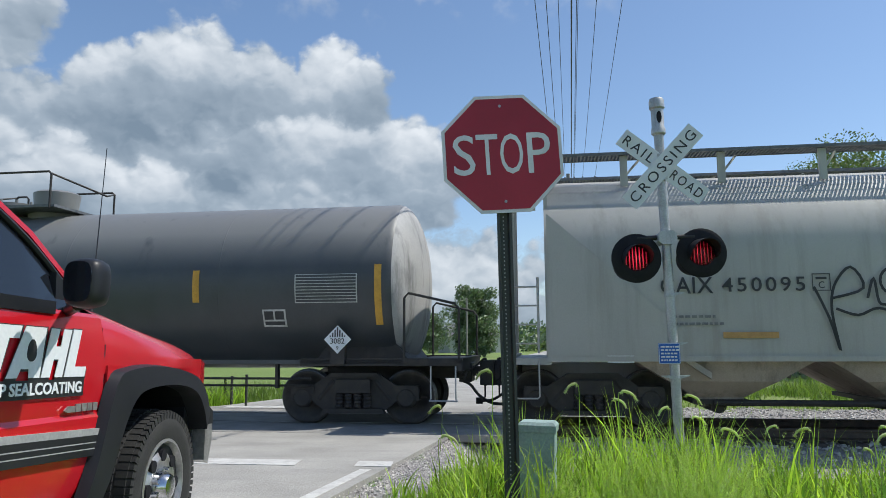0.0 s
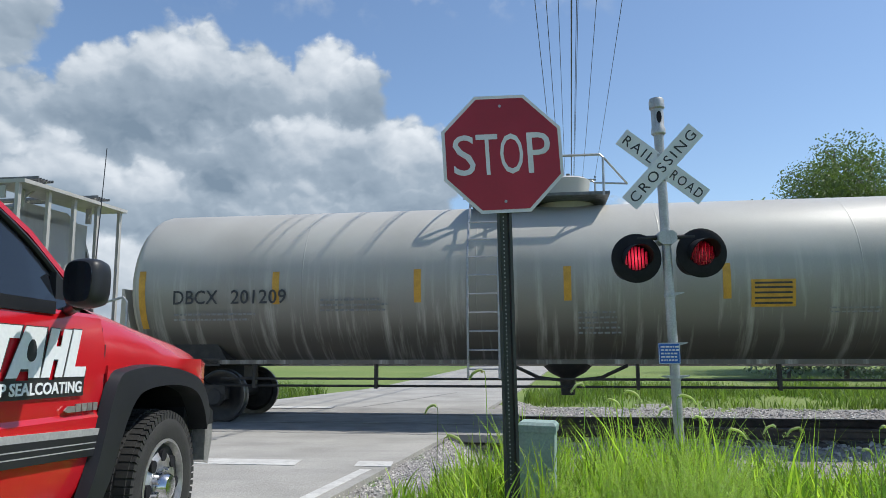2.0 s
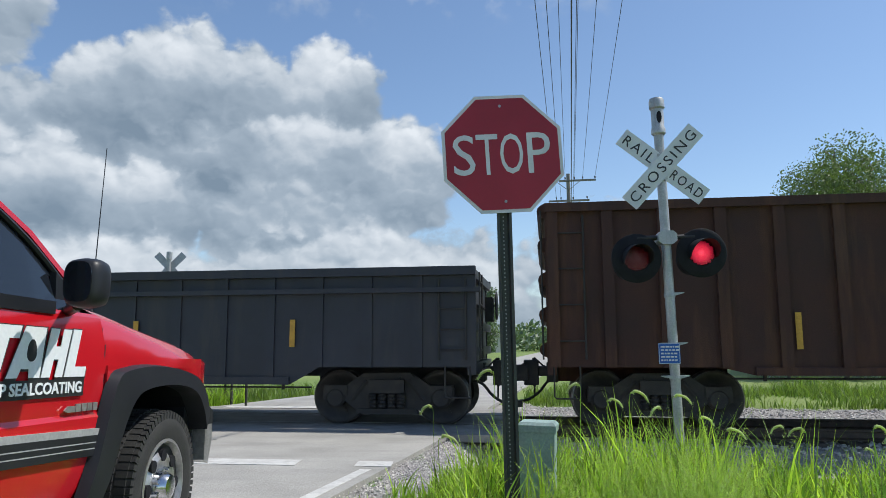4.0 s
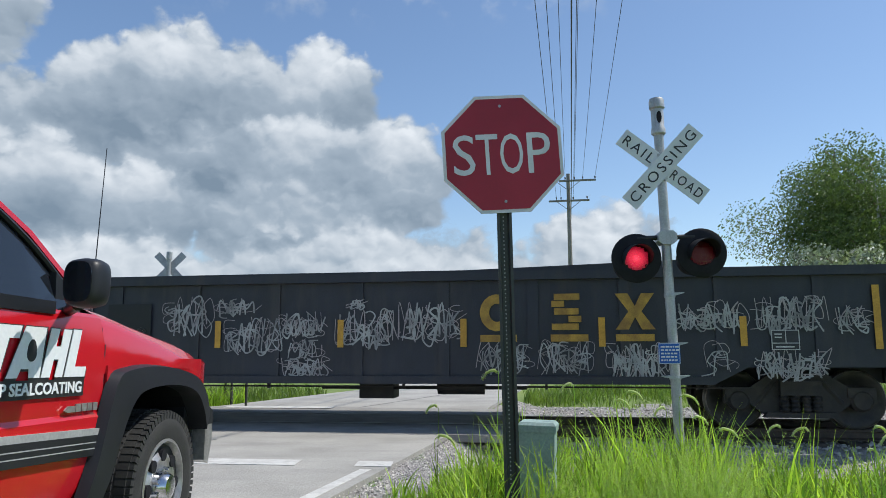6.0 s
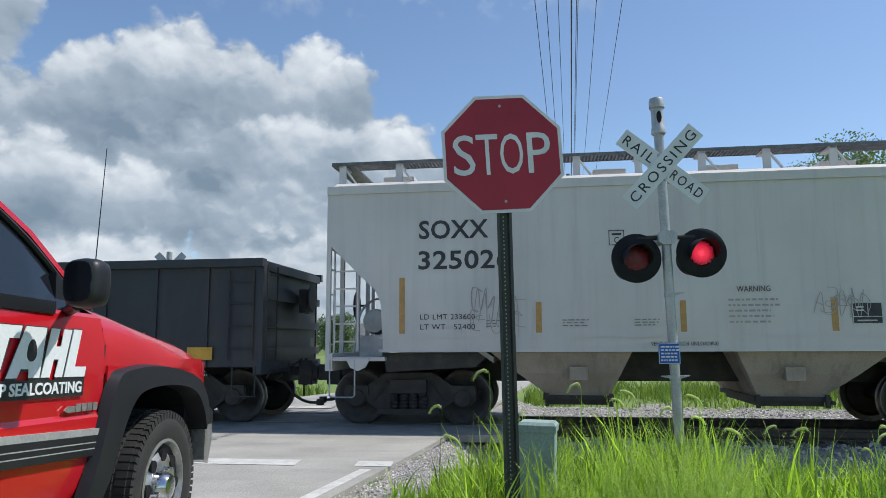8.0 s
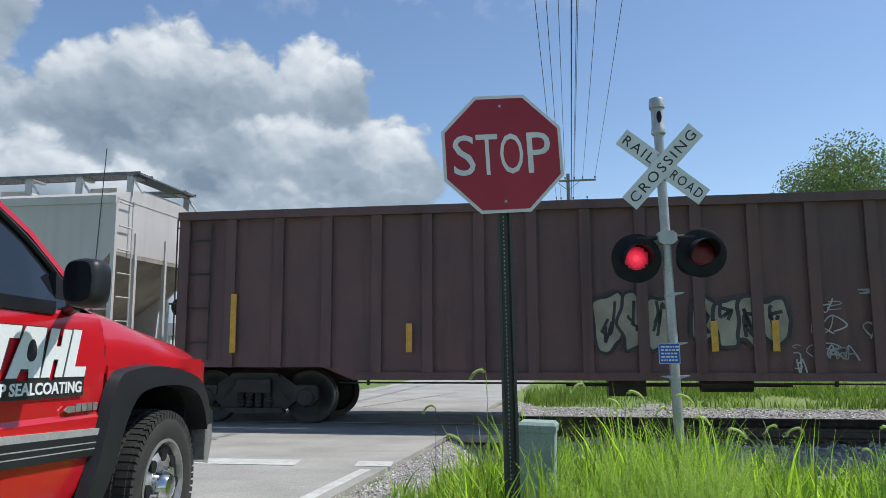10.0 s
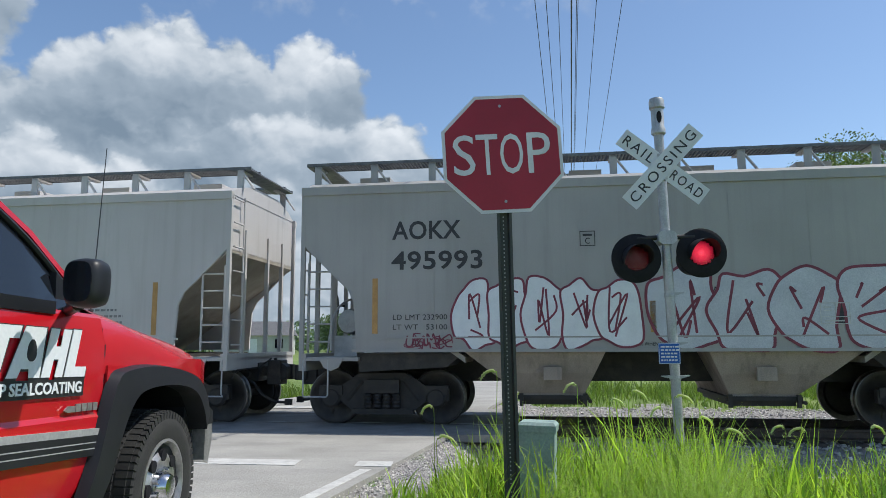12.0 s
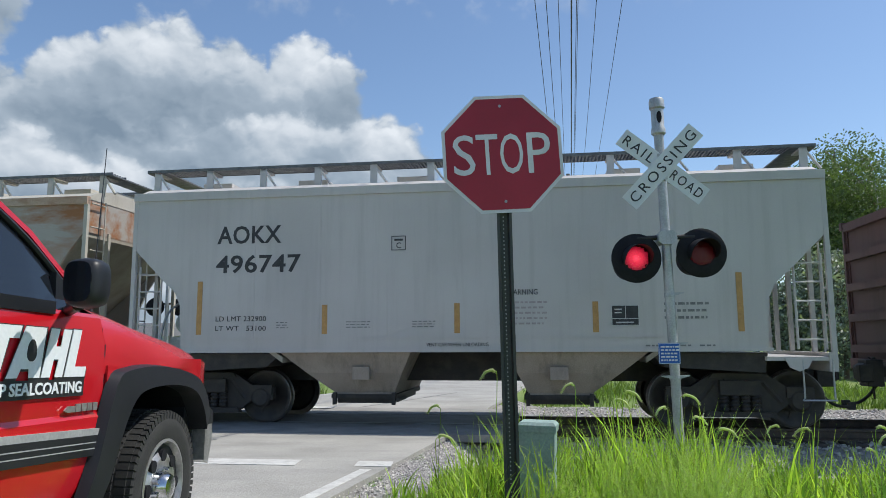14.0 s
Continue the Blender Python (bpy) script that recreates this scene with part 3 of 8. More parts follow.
# ---- clouds: a far dome that drifts ----
def build_clouds():
    m = bpy.data.materials.new("cloud_vapour")
    m.use_nodes = True
    nt = m.node_tree
    N, L = nt.nodes, nt.links
    N.remove(N["Principled BSDF"])

    def math_node(op, a, b=None, c=None, clamp=False):
        n = N.new("ShaderNodeMath")
        n.operation, n.use_clamp = op, clamp
        for i, v in enumerate((a, b, c)):
            if v is None:
                continue
            if isinstance(v, (int, float)):
                n.inputs[i].default_value = v
            else:
                L.new(v, n.inputs[i])
        return n.outputs[0]

    tc = N.new("ShaderNodeTexCoord")
    nv = N.new("ShaderNodeVectorMath")
    nv.operation = "NORMALIZE"
    L.new(tc.outputs["Object"], nv.inputs[0])
    sp = N.new("ShaderNodeSeparateXYZ")
    L.new(nv.outputs[0], sp.inputs[0])
    az = math_node("MULTIPLY", math_node("ARCTAN2", sp.outputs[0], sp.outputs[1]), 57.2958)
    el = math_node("MULTIPLY", math_node("ARCSINE", sp.outputs[2]), 57.2958)

    def field(a, e, scale, detail, rough, seed):
        cb = N.new("ShaderNodeCombineXYZ")
        L.new(a, cb.inputs[0])
        L.new(math_node("MULTIPLY", e, 1.2), cb.inputs[1])
        cb.inputs[2].default_value = seed
        n = N.new("ShaderNodeTexNoise")
        n.inputs["Scale"].default_value, n.inputs["Detail"].default_value = scale, detail
        n.inputs["Roughness"].default_value, n.inputs["Distortion"].default_value = rough, 0.0
        L.new(cb.outputs[0], n.inputs["Vector"])
        return n.outputs[0]

    def smoothed(x, lo, hi, out0=0.0, out1=1.0):
        n = N.new("ShaderNodeMapRange")
        n.interpolation_type = "SMOOTHSTEP"
        n.inputs[1].default_value, n.inputs[2].default_value = lo, hi
        n.inputs[3].default_value, n.inputs[4].default_value = out0, out1
        L.new(x, n.inputs[0])
        return n.outputs[0]

    # cloud banks from back to front: centre and half size in degrees, then the brightness of base and crown
    banks = ((-34.4, 23.2, 5.2, 5.0, 0.55, 1.0), (-30.5, 14.6, 6.5, 4.4, 0.35, 0.8), (-25.5, 17.0, 4.4, 5.2, 0.25, 0.95), (-20.3, 18.0, 5.8, 6.4, 0.18, 1.05),
             (-14.4, 18.0, 4.4, 5.6, 0.18, 1.0), (-8.9, 18.3, 5.0, 5.8, 0.22, 1.02), (-14.0, 12.5, 13.0, 5.0, 0.2, 0.6), (-2.6, 13.0, 4.7, 5.4, 0.45, 0.98),
             (-9.6, 13.9, 6.6, 4.4, 0.38, 0.95), (-35.0, 12.2, 4.6, 4.8, 0.3, 0.95), (-28.4, 10.6, 5.2, 5.0, 0.3, 0.98), (-22.4, 9.4, 4.8, 4.6, 0.35, 0.95),
             (-11.5, 8.6, 8.0, 5.0, 0.3, 0.72), (-25.0, 3.4, 10.5, 5.3, 0.55, 0.9), (-5.6, 3.4, 17.5, 6.4, 0.6, 0.85), (13.8, 4.6, 6.6, 6.6, 0.6, 0.95),
             (27.0, 0.2, 10.0, 3.6, 0.6, 0.8))
    def lumps(a, e, scale, seed):
        cb = N.new("ShaderNodeCombineXYZ")
        L.new(a, cb.inputs[0])
        L.new(math_node("MULTIPLY", e, 1.25), cb.inputs[1])
        cb.inputs[2].default_value = seed
        n = N.new("ShaderNodeTexVoronoi")
        n.feature = "SMOOTH_F1"
        n.inputs["Scale"].default_value, n.inputs["Smoothness"].default_value = scale, 0.55
        L.new(cb.outputs[0], n.inputs["Vector"])
        return math_node("SUBTRACT", 0.5, n.outputs["Distance"])

    edge = field(az, el, 0.3, 8, 0.55, 3.0)
    warp = math_node("MULTIPLY_ADD", field(az, el, 0.5, 4, 0.5, 1.0), 2.4, -1.2)
    wa, we = math_node("ADD", az, warp), math_node("SUBTRACT", el, warp)

    def billow(da, de):
        x, y = math_node("ADD", wa, da), math_node("ADD", we, de)
        return math_node("ADD", math_node("MULTIPLY", lumps(x, y, 0.3, 2.0), 1.0), math_node("MULTIPLY_ADD", lumps(x, y, 0.75, 6.0), 0.5, math_node("MULTIPLY", lumps(x, y, 1.7, 4.0), 0.16)))
    puff = billow(0.0, 0.0)
    ripple = math_node("ADD", math_node("MULTIPLY_ADD", edge, 1.5, -0.85), math_node("MULTIPLY", puff, 0.75))
    relief = math_node("MULTIPLY", math_node("SUBTRACT", puff, billow(0.3, 0.55)), 0.34)
    broad = math_node("MULTIPLY_ADD", field(az, math_node("MULTIPLY", el, 1.5), 0.16, 5, 0.5, 5.0), 0.8, -0.5)
    lit, total = None, None
    for c0, c1, h0, h1, low, high in banks:
        u = math_node("DIVIDE", math_node("SUBTRACT", az, c0), h0)
        v = math_node("DIVIDE", math_node("SUBTRACT", el, c1), h1)
        r = math_node("SQRT", math_node("ADD", math_node("MULTIPLY", u, u), math_node("MULTIPLY", v, v)))
        r = math_node("SUBTRACT", r, math_node("MULTIPLY", ripple, 0.42))
        cov = smoothed(r, 1.05, 0.86)
        tone = smoothed(math_node("MULTIPLY_ADD", ripple, -0.25, v), -0.45, 0.95, low, high)
        if lit is None:
            lit, total = tone, cov
        else:
            soft_cov = smoothed(r, 1.1, 0.72)
            lit = math_node("ADD", math_node("MULTIPLY", lit, math_node("SUBTRACT", 1.0, soft_cov)), math_node("MULTIPLY", tone, soft_cov))
            total = math_node("MAXIMUM", total, cov)
    wisps = math_node("MULTIPLY", smoothed(math_node("ABSOLUTE", math_node("SUBTRACT", el, 27.0)), 3.0, 0.0), smoothed(edge, 0.5, 0.75))
    wisps = math_node("MULTIPLY", wisps, 0.35)
    total = math_node("MAXIMUM", total, wisps)
    lit = math_node("ADD", math_node("ADD", lit, relief), broad)
    cr = N.new("ShaderNodeValToRGB")
    cr.color_ramp.elements[0].position, cr.color_ramp.elements[0].color = 0.05, (0.225, 0.29, 0.36, 1)
    cr.color_ramp.elements[1].position, cr.color_ramp.elements[1].color = 1.0, (0.88, 0.895, 0.905, 1)
    e = cr.color_ramp.elements.new(0.5)
    e.color = (0.4, 0.465, 0.53, 1)
    L.new(lit, cr.inputs[0])
    em = N.new("ShaderNodeEmission")
    em.inputs[1].default_value = 0.9
    L.new(cr.outputs[0], em.inputs[0])
    tr = N.new("ShaderNodeBsdfTransparent")
    ms = N.new("ShaderNodeMixShader")
    L.new(math_node("MULTIPLY", total, 0.97), ms.inputs[0])
    L.new(tr.outputs[0], ms.inputs[1])
    L.new(em.outputs[0], ms.inputs[2])
    L.new(ms.outputs[0], N["Material Output"].inputs[0])
    bm = bmesh.new()
    R = 2400
    rows = []
    for j in range(25):
        ev = radians(-3 + 55 * j / 24)
        rows.append([bm.verts.new((R * math.cos(ev) * math.sin(radians(-64 + 4 * i)), R * math.cos(ev) * math.cos(radians(-64 + 4 * i)), R * math.sin(ev))) for i in range(33)])
    for a, b in zip(rows, rows[1:]):
        for i in range(32):
            bm.faces.new((a[i], a[i + 1], b[i + 1], b[i]))
    ob = part("backdrop_clouds", bm, m, smooth=60)
    tagged(ob, "white cumulus clouds with grey bases drifting in the sky", "clouds", kind="structure")
    return ob


CLOUDS = build_clouds()

# ---- the train ----
CARS = []            # (car, start along the train)
WHEELS = []
NEAR = -SIDE         # the side that faces the road


def train_at(t):
    """How far the train has gone by t seconds."""
    return 13.3 * t + 0.0375 * t * t


_cache = {}


def shared(key, make):
    if key not in _cache:
        _cache[key] = make()
    return _cache[key]


def bm_mesh(name, bm, material, smooth=0.0):
    bmesh.ops.recalc_face_normals(bm, faces=bm.faces)
    me = bpy.data.meshes.new(name)
    bm.to_mesh(me)
    bm.free()
    for m in (material if isinstance(material, (list, tuple)) else [material]):
        me.materials.append(m)
    if smooth:
        me.polygons.foreach_set("use_smooth", [True] * len(me.polygons))
        me.set_sharp_from_angle(angle=radians(smooth))
    return me


R_WHEEL = 0.455


def wheelset_mesh():
    bm = bmesh.new()
    for s in (-1, 1):
        y = s * 0.755
        o = s
        lathe(bm, [(0.12, y + o * 0.09), (0.13, y + o * 0.02), (0.33, y + o * 0.03), (0.385, y + o * 0.065), (0.44, y + o * 0.068), (R_WHEEL, y + o * 0.06), (R_WHEEL + 0.002, y - o * 0.03), (R_WHEEL + 0.025, y - o * 0.045), (R_WHEEL + 0.02, y - o * 0.068), (0.385, y - o * 0.065), (0.33, y - o * 0.01), (0.13, y - o * 0.05)], "y", 36)
        for k in range(5):           # rotating bearing cap bolts
            a = k * 2 * math.pi / 5
            bar(bm, (0.06 * math.cos(a), y + o * 0.27, 0.06 * math.sin(a)), (0.06 * math.cos(a), y + o * 0.29, 0.06 * math.sin(a)), 0.014, 6)
        lathe(bm, [(0.1, y + o * 0.17), (0.1, y + o * 0.26), (0.085, y + o * 0.275), (0.0, y + o * 0.28)], "y", 18)
        lathe(bm, [(0.17, y + o * 0.032), (0.19, y + o * 0.038), (0.17, y + o * 0.04)], "y", 24)
        # chalk mark, which shows the turning
        box(bm, 0.2, 0.3, y + o * 0.03 - 0.012, y + o * 0.03 + 0.012, -0.02, 0.02)
    lathe(bm, [(0.085, -1.0), (0.085, 1.0)], "y", 14)
    me = bm_mesh("wheelset", bm, [M_WHEEL, M_TREAD], 35)
    for p in me.polygons:
        r = math.hypot(p.center.x, p.center.z)
        if r > 0.425 and abs(abs(p.center.y) - 0.755) < 0.07:
            p.material_index = 1
    return me


def bogie_mesh():
    """Side frames, bolster and springs of one truck, about its middle at rail level."""
    bm = bmesh.new()
    for s in (-1, 1):
        y0, y1 = s * 0.93, s * 1.05
        prism(bm, [(-1.12, 0.42), (-1.12, 0.62), (-0.72, 0.66), (-0.42, 0.86), (0.42, 0.86), (0.72, 0.66), (1.12, 0.62), (1.12, 0.42), (0.98, 0.38), (0.76, 0.42), (0.52, 0.24), (-0.52, 0.24), (-0.76, 0.42), (-0.98, 0.38)], y0, y1)
        # raised rims and the spring window
        prism(bm, [(-0.45, 0.8), (-0.4, 0.87), (0.4, 0.87), (0.45, 0.8)], s * 1.05, s * 1.1)
        prism(bm, [(-0.55, 0.2), (-0.5, 0.28), (0.5, 0.28), (0.55, 0.2)], s * 1.0, s * 1.12)
        for x in (-0.24, -0.08, 0.08, 0.24):
            lathe(bm, [(0.055, 0.29), (0.075, 0.32), (0.055, 0.35), (0.075, 0.38), (0.055, 0.41), (0.075, 0.44), (0.055, 0.47), (0.075, 0.5), (0.055, 0.53)], "z", 10, (x, s * 1.1, 0))
        box(bm, -0.3, 0.3, s * 1.05, s * 1.17, 0.54, 0.76)
        for x in (-0.9, 0.9):
            lathe(bm, [(0.17, s * 0.92), (0.17, s * 1.06), (0.13, s * 1.1)], "y", 18, (x, 0, R_WHEEL))
            box(bm, x - 0.2, x + 0.2, s * 0.92, s * 1.08, 0.5, 0.66)
        for a in (-1, 1):
            bar(bm, (a * 0.62, s * 1.02, 0.42), (a * 0.36, s * 1.02, 0.74), 0.05, 8)
            box(bm, a * 0.5 - 0.05, a * 0.5 + 0.05, s * 0.68, s * 0.86, 0.3, 0.62)
    box(bm, -0.22, 0.22, -1.08, 1.08, 0.52, 0.8)
    for a in (-1, 1):
        bar(bm, (a * 0.5, -0.9, 0.36), (a * 0.5, 0.9, 0.36), 0.045, 8)
    return bm_mesh("truck_frame", bm, M_IRON, 30)


def coupler_mesh():
    bm = bmesh.new()
    box(bm, -0.75, 0.0, -0.09, 0.09, 0.78, 0.95)
    prism(bm, [(-0.06, 0.68), (-0.06, 1.02), (0.22, 1.0), (0.3, 0.94), (0.3, 0.74), (0.2, 0.68)], -0.17, 0.1)
    box(bm, 0.12, 0.34, 0.06, 0.2, 0.7, 0.98)
    bar(bm, (0.02, -0.02, 0.6), (0.02, -0.02, 1.1), 0.035, 8)
    box(bm, -0.4, -0.2, -0.28, 0.28, 0.68, 1.02)
    box(bm, -0.06, 0.2, -0.21, 0.14, 0.62, 1.06)
    pipe(bm, [(-0.2, -1.4, 0.78), (-0.16, -1.3, 0.92), (-0.14, -0.4, 0.94), (0.02, -0.2, 1.1)], 0.016, 6)
    bar(bm, (0.02, -0.1, 0.4), (0.02, -0.1, 0.66), 0.02, 6)
    bmesh.ops.bevel(bm, geom=bm.edges[:], offset=0.012, segments=1, affect="EDGES")
    return bm_mesh("coupler", bm, M_IRON, 30)


def hose_mesh():
    bm = bmesh.new()
    pipe(bm, smooth_line([(-0.3, -0.42, 0.72), (-0.12, -0.45, 0.66), (0.05, -0.44, 0.46), (0.26, -0.36, 0.33), (0.48, -0.3, 0.31)], 5), 0.026, 7)
    pipe(bm, smooth_line([(-0.3, -0.42, 0.74), (-0.2, -0.43, 0.82), (-0.34, -0.43, 0.9)], 4), 0.03, 7)
    box(bm, 0.44, 0.56, -0.34, -0.26, 0.26, 0.37)
    return bm_mesh("air_hose", bm, M_IRON, 40)


def running_gear(car, L, c1, c2):
    for c in (c1, c2):
        tr = link_mesh("truck_frame", shared("bogie", bogie_mesh), M_IRON, car, "sooty cast-steel freight truck frame")
        tr.matrix_basis = pose(c, 0, 0)
        for x in (-0.9, 0.9):
            w = link_mesh("wheelset", shared("wheelset", wheelset_mesh), M_WHEEL, tr, "dark steel wheels on an axle")
            WHEELS.append((w, x))
    for x, turn in ((0, 180), (L, 0)):
        cp = link_mesh("coupler", shared("coupler", coupler_mesh), M_IRON, car)
        cp.matrix_basis = pose(x + (0.22 if turn == 0 else -0.22), 0, 0, 0, 0, turn)
        hs = link_mesh("air_hose", shared("hose", hose_mesh), M_IRON, car)
        hs.matrix_basis = pose(x + (0.12 if turn == 0 else -0.12), 0, 0, 0, 0, turn)


def start_car(name, label, start, category="freight car"):
    car = empty(name, label, category, "freight train cars")
    CARS.append((car, start))
    return car


def ladder(car, x0, x1, z0, z1, y, rungs, name="ladder", material=None, r=0.016):
    bm = bmesh.new()
    for x in (x0, x1):
        bar(bm, (x, y, z0), (x, y, z1), r * 1.3, 6)
    for k in range(rungs):
        z = z0 + (z1 - z0) * (k + 0.5) / rungs
        bar(bm, (x0, y, z), (x1, y, z), r, 6)
    return part(name, bm, material or M_GALV, car)


def stirrup(car, x0, x1, z0, z1, y=NEAR, material=None):
    bm = bmesh.new()
    pipe(bm, [(x0, y, z1), (x0, y, z0 + 0.03), (x0 + 0.03, y, z0), (x1 - 0.03, y, z0), (x1, y, z0 + 0.03), (x1, y, z1)], 0.014, 6)
    return part("step_stirrup", bm, material or M_GALV, car)


def plate(car, name, x0, x1, z0, z1, material, y=None, label="", thick=0.006):
    bm = bmesh.new()
    y = NEAR - 0.002 if y is None else y
    box(bm, x0, x1, y - thick, y, z0, z1)
    return part(name, bm, material, car, label)


def words(car, s, x, z, w, h, material, y=None, fat=0.008, spread=1.05):
    y = NEAR - 0.004 if y is None else y
    return lettering(s, w, h, material, car, pose(x, y, z, 90), "stencil_lettering", fat=fat, spread=spread)


def text_bars(car, x, z, w, h, rows, material, y=None, seed=0, name="small_print"):
    """Small print that cannot be read."""
    rnd = random.Random(seed + int(x * 100))
    y = NEAR - 0.004 if y is None else y
    bm = bmesh.new()
    for k in range(rows):
        zz = z + h * (rows - 1 - k) / rows
        xx, end = x, x + w * rnd.uniform(0.75, 1)
        while xx < end:
            l = rnd.uniform(0.03, 0.1)
            box(bm, xx, min(xx + l, end), y - 0.003, y, zz, zz + h / rows * 0.36)
            xx += l + 0.025
    return tagged(part(name, bm, material, car), kind="stuff")


def data_panel(car, x, z, w, h, y=None):
    y = NEAR - 0.004 if y is None else y
    p = plate(car, "data_panel", x, x + w, z, z + h, M_INK, y, "black stencil data panel with white lines")
    bm = bmesh.new()
    t = 0.012
    for b in ((x, x + w, z, z + t), (x, x + w, z + h - t, z + h), (x, x + t, z, z + h), (x + w - t, x + w, z, z + h), (x, x + w, z + h * 0.32, z + h * 0.32 + t), (x + w * 0.5, x + w * 0.5 + t, z + h * 0.32, z + h),
              (x + w * 0.12, x + w * 0.38, z + h * 0.75, z + h * 0.82), (x + w * 0.12, x + w * 0.38, z + h * 0.6, z + h * 0.66), (x + w * 0.15, x + w * 0.8, z + h * 0.12, z + h * 0.19)):
        box(bm, b[0], b[1], y - 0.012, y - 0.007, b[2], b[3])
    part("panel_lines", bm, M_WINK, p)


def plate_c(car, x, z, s=0.24):
    bm = bmesh.new()
    y, t = NEAR - 0.004, 0.012
    for b in ((x, x + s, z, z + t), (x, x + s, z + s - t, z + s), (x, x + t, z, z + s), (x + s - t, x + s, z, z + s), (x + s * 0.2, x + s * 0.8, z + s * 0.66, z + s * 0.8)):
        box(bm, b[0], b[1], y - 0.003, y, b[2], b[3])
    part("plate_mark", bm, M_INK, car)
    words(car, "C", x + s * 0.34, z + s * 0.14, s * 0.32, s * 0.4, M_INK, fat=0.004)


def scrawl(car, x0, x1, z0, z1, material, seed, letters=5, w=0.03, y=None, name="graffiti_tag", label=""):
    """Loopy spray strokes, letter by letter."""
    rnd = random.Random(seed)
    y = NEAR - 0.009 if y is None else y
    bm = bmesh.new()
    lw, h = (x1 - x0) / letters, z1 - z0
    strokes = (((0, 0), (0.1, 1), (0.75, 0.05), (0.95, 1.05)), ((0.9, 0.85), (0.4, 1), (0.1, 0.7), (0.7, 0.4), (0.6, 0.05), (0, 0.15)), ((0.05, 0), (0.45, 1.05), (0.9, 0), (0.75, 0.4), (0.2, 0.42)),
               ((0, 1), (0.1, 0), (0.15, 0.45), (0.85, 1), (0.3, 0.5), (1, -0.1)), ((0.5, 1), (0.05, 0.6), (0.4, 0), (0.95, 0.5), (0.5, 1)), ((0, 0), (0.15, 1), (0.5, 0.4), (0.85, 1), (1, 0)),
               ((0.1, 0), (0.15, 1), (0.8, 0.85), (0.2, 0.5), (1, -0.05)), ((0.9, 0.95), (0.1, 0.9), (0.15, 0.5), (0.7, 0.55), (0.15, 0.45), (0.1, 0.05), (1, 0.1)), ((0.05, 1.1), (0.2, 0.1), (0.85, 0), (0.9, 0.9)))
    for k in range(2 * letters):       # strokes overlap and flip, so that they stay scribble
        st = rnd.choice(strokes)
        fx, fz = rnd.choice((1, -1)), rnd.choice((1, 1, -1))
        lean, up, dz = rnd.uniform(-0.3, 0.4), rnd.uniform(0.45, 1.1), h * rnd.uniform(-0.06, 0.3)
        mid = x0 + lw * (k / 2 + 0.4) + lw * rnd.uniform(-0.1, 0.1)
        pts = [(mid + lw * rnd.uniform(0.85, 1.2) * (fx * (a - 0.5) + lean * (b - 0.5)), z0 + min(dz + h * up * (0.5 + fz * (b - 0.5)) + h * rnd.uniform(-0.07, 0.07), h * 1.06), 0) for a, b in st]
        ribbon(bm, [(p.x, p.y) for p in smooth_line(pts, 5)], w * rnd.uniform(0.55, 1.0), y - 0.0005 * k)
        if rnd.random() < 0.4:        # a loose flourish
            cx, cz, r = mid, z0 + h * rnd.uniform(0.1, 0.9), lw * rnd.uniform(0.4, 0.8)
            a0 = rnd.uniform(0, 6.28)
            ribbon(bm, [(cx + r * math.cos(a0 + t), cz + 0.4 * r * math.sin(a0 + t)) for t in np.linspace(0, 4.2, 12)], w * 0.6, y - 0.0005 * k - 0.0002)
    return part(name, bm, material, car, label)


def bubbles(car, x0, x1, z0, z1, fill, line, seed, letters=4, w=0.035, y=None, spiky=False, label=""):
    """Fat throw-up letters: filled lobes with an outline and inner strokes."""
    rnd = random.Random(seed)
    y = NEAR - 0.008 if y is None else y
    lw = (x1 - x0) / letters
    for k in range(letters):
        bf, bl = bmesh.new(), bmesh.new()
        cx, cz = x0 + lw * (k + 0.5), (z0 + z1) / 2
        hw, hh = lw * 0.58, (z1 - z0) / 2
        ring = []
        n = 12
        for i in range(n):
            a = 2 * math.pi * i / n
            r = 1 + 0.14 * math.sin(3 * a + rnd.uniform(0, 6)) + rnd.uniform(-0.1, 0.1)
            ex = 0.75
            dx = math.copysign(abs(math.cos(a)) ** ex, math.cos(a))
            dz = math.copysign(abs(math.sin(a)) ** ex, math.sin(a))
            if spiky and dz > 0.3:
                r += 0.25 * (i % 2)
            ring.append((cx + hw * r * dx, max(cz + hh * r * dz, z0 - 0.02), 0))
        pts = [(p.x, p.y) for p in smooth_line(ring + ring[:1], 4)]
        yy = y - 0.0012 * k
        vs = [bf.verts.new((p[0], yy, p[1])) for p in pts[:-1]]
        bf.faces.new(vs)
        ribbon(bl, pts, w, yy - 0.0006)
        for _ in range(3):
            a = [(cx + hw * rnd.uniform(-0.55, 0.55), cz + hh * rnd.uniform(-0.7, 0.8), 0) for _ in range(3)]
            ribbon(bl, [(p.x, p.y) for p in smooth_line(a, 6)], w * 0.9, yy - 0.0008)
        g = part("graffiti_letter", bf, fill, car, label)
        part("graffiti_outline", bl, line, g)


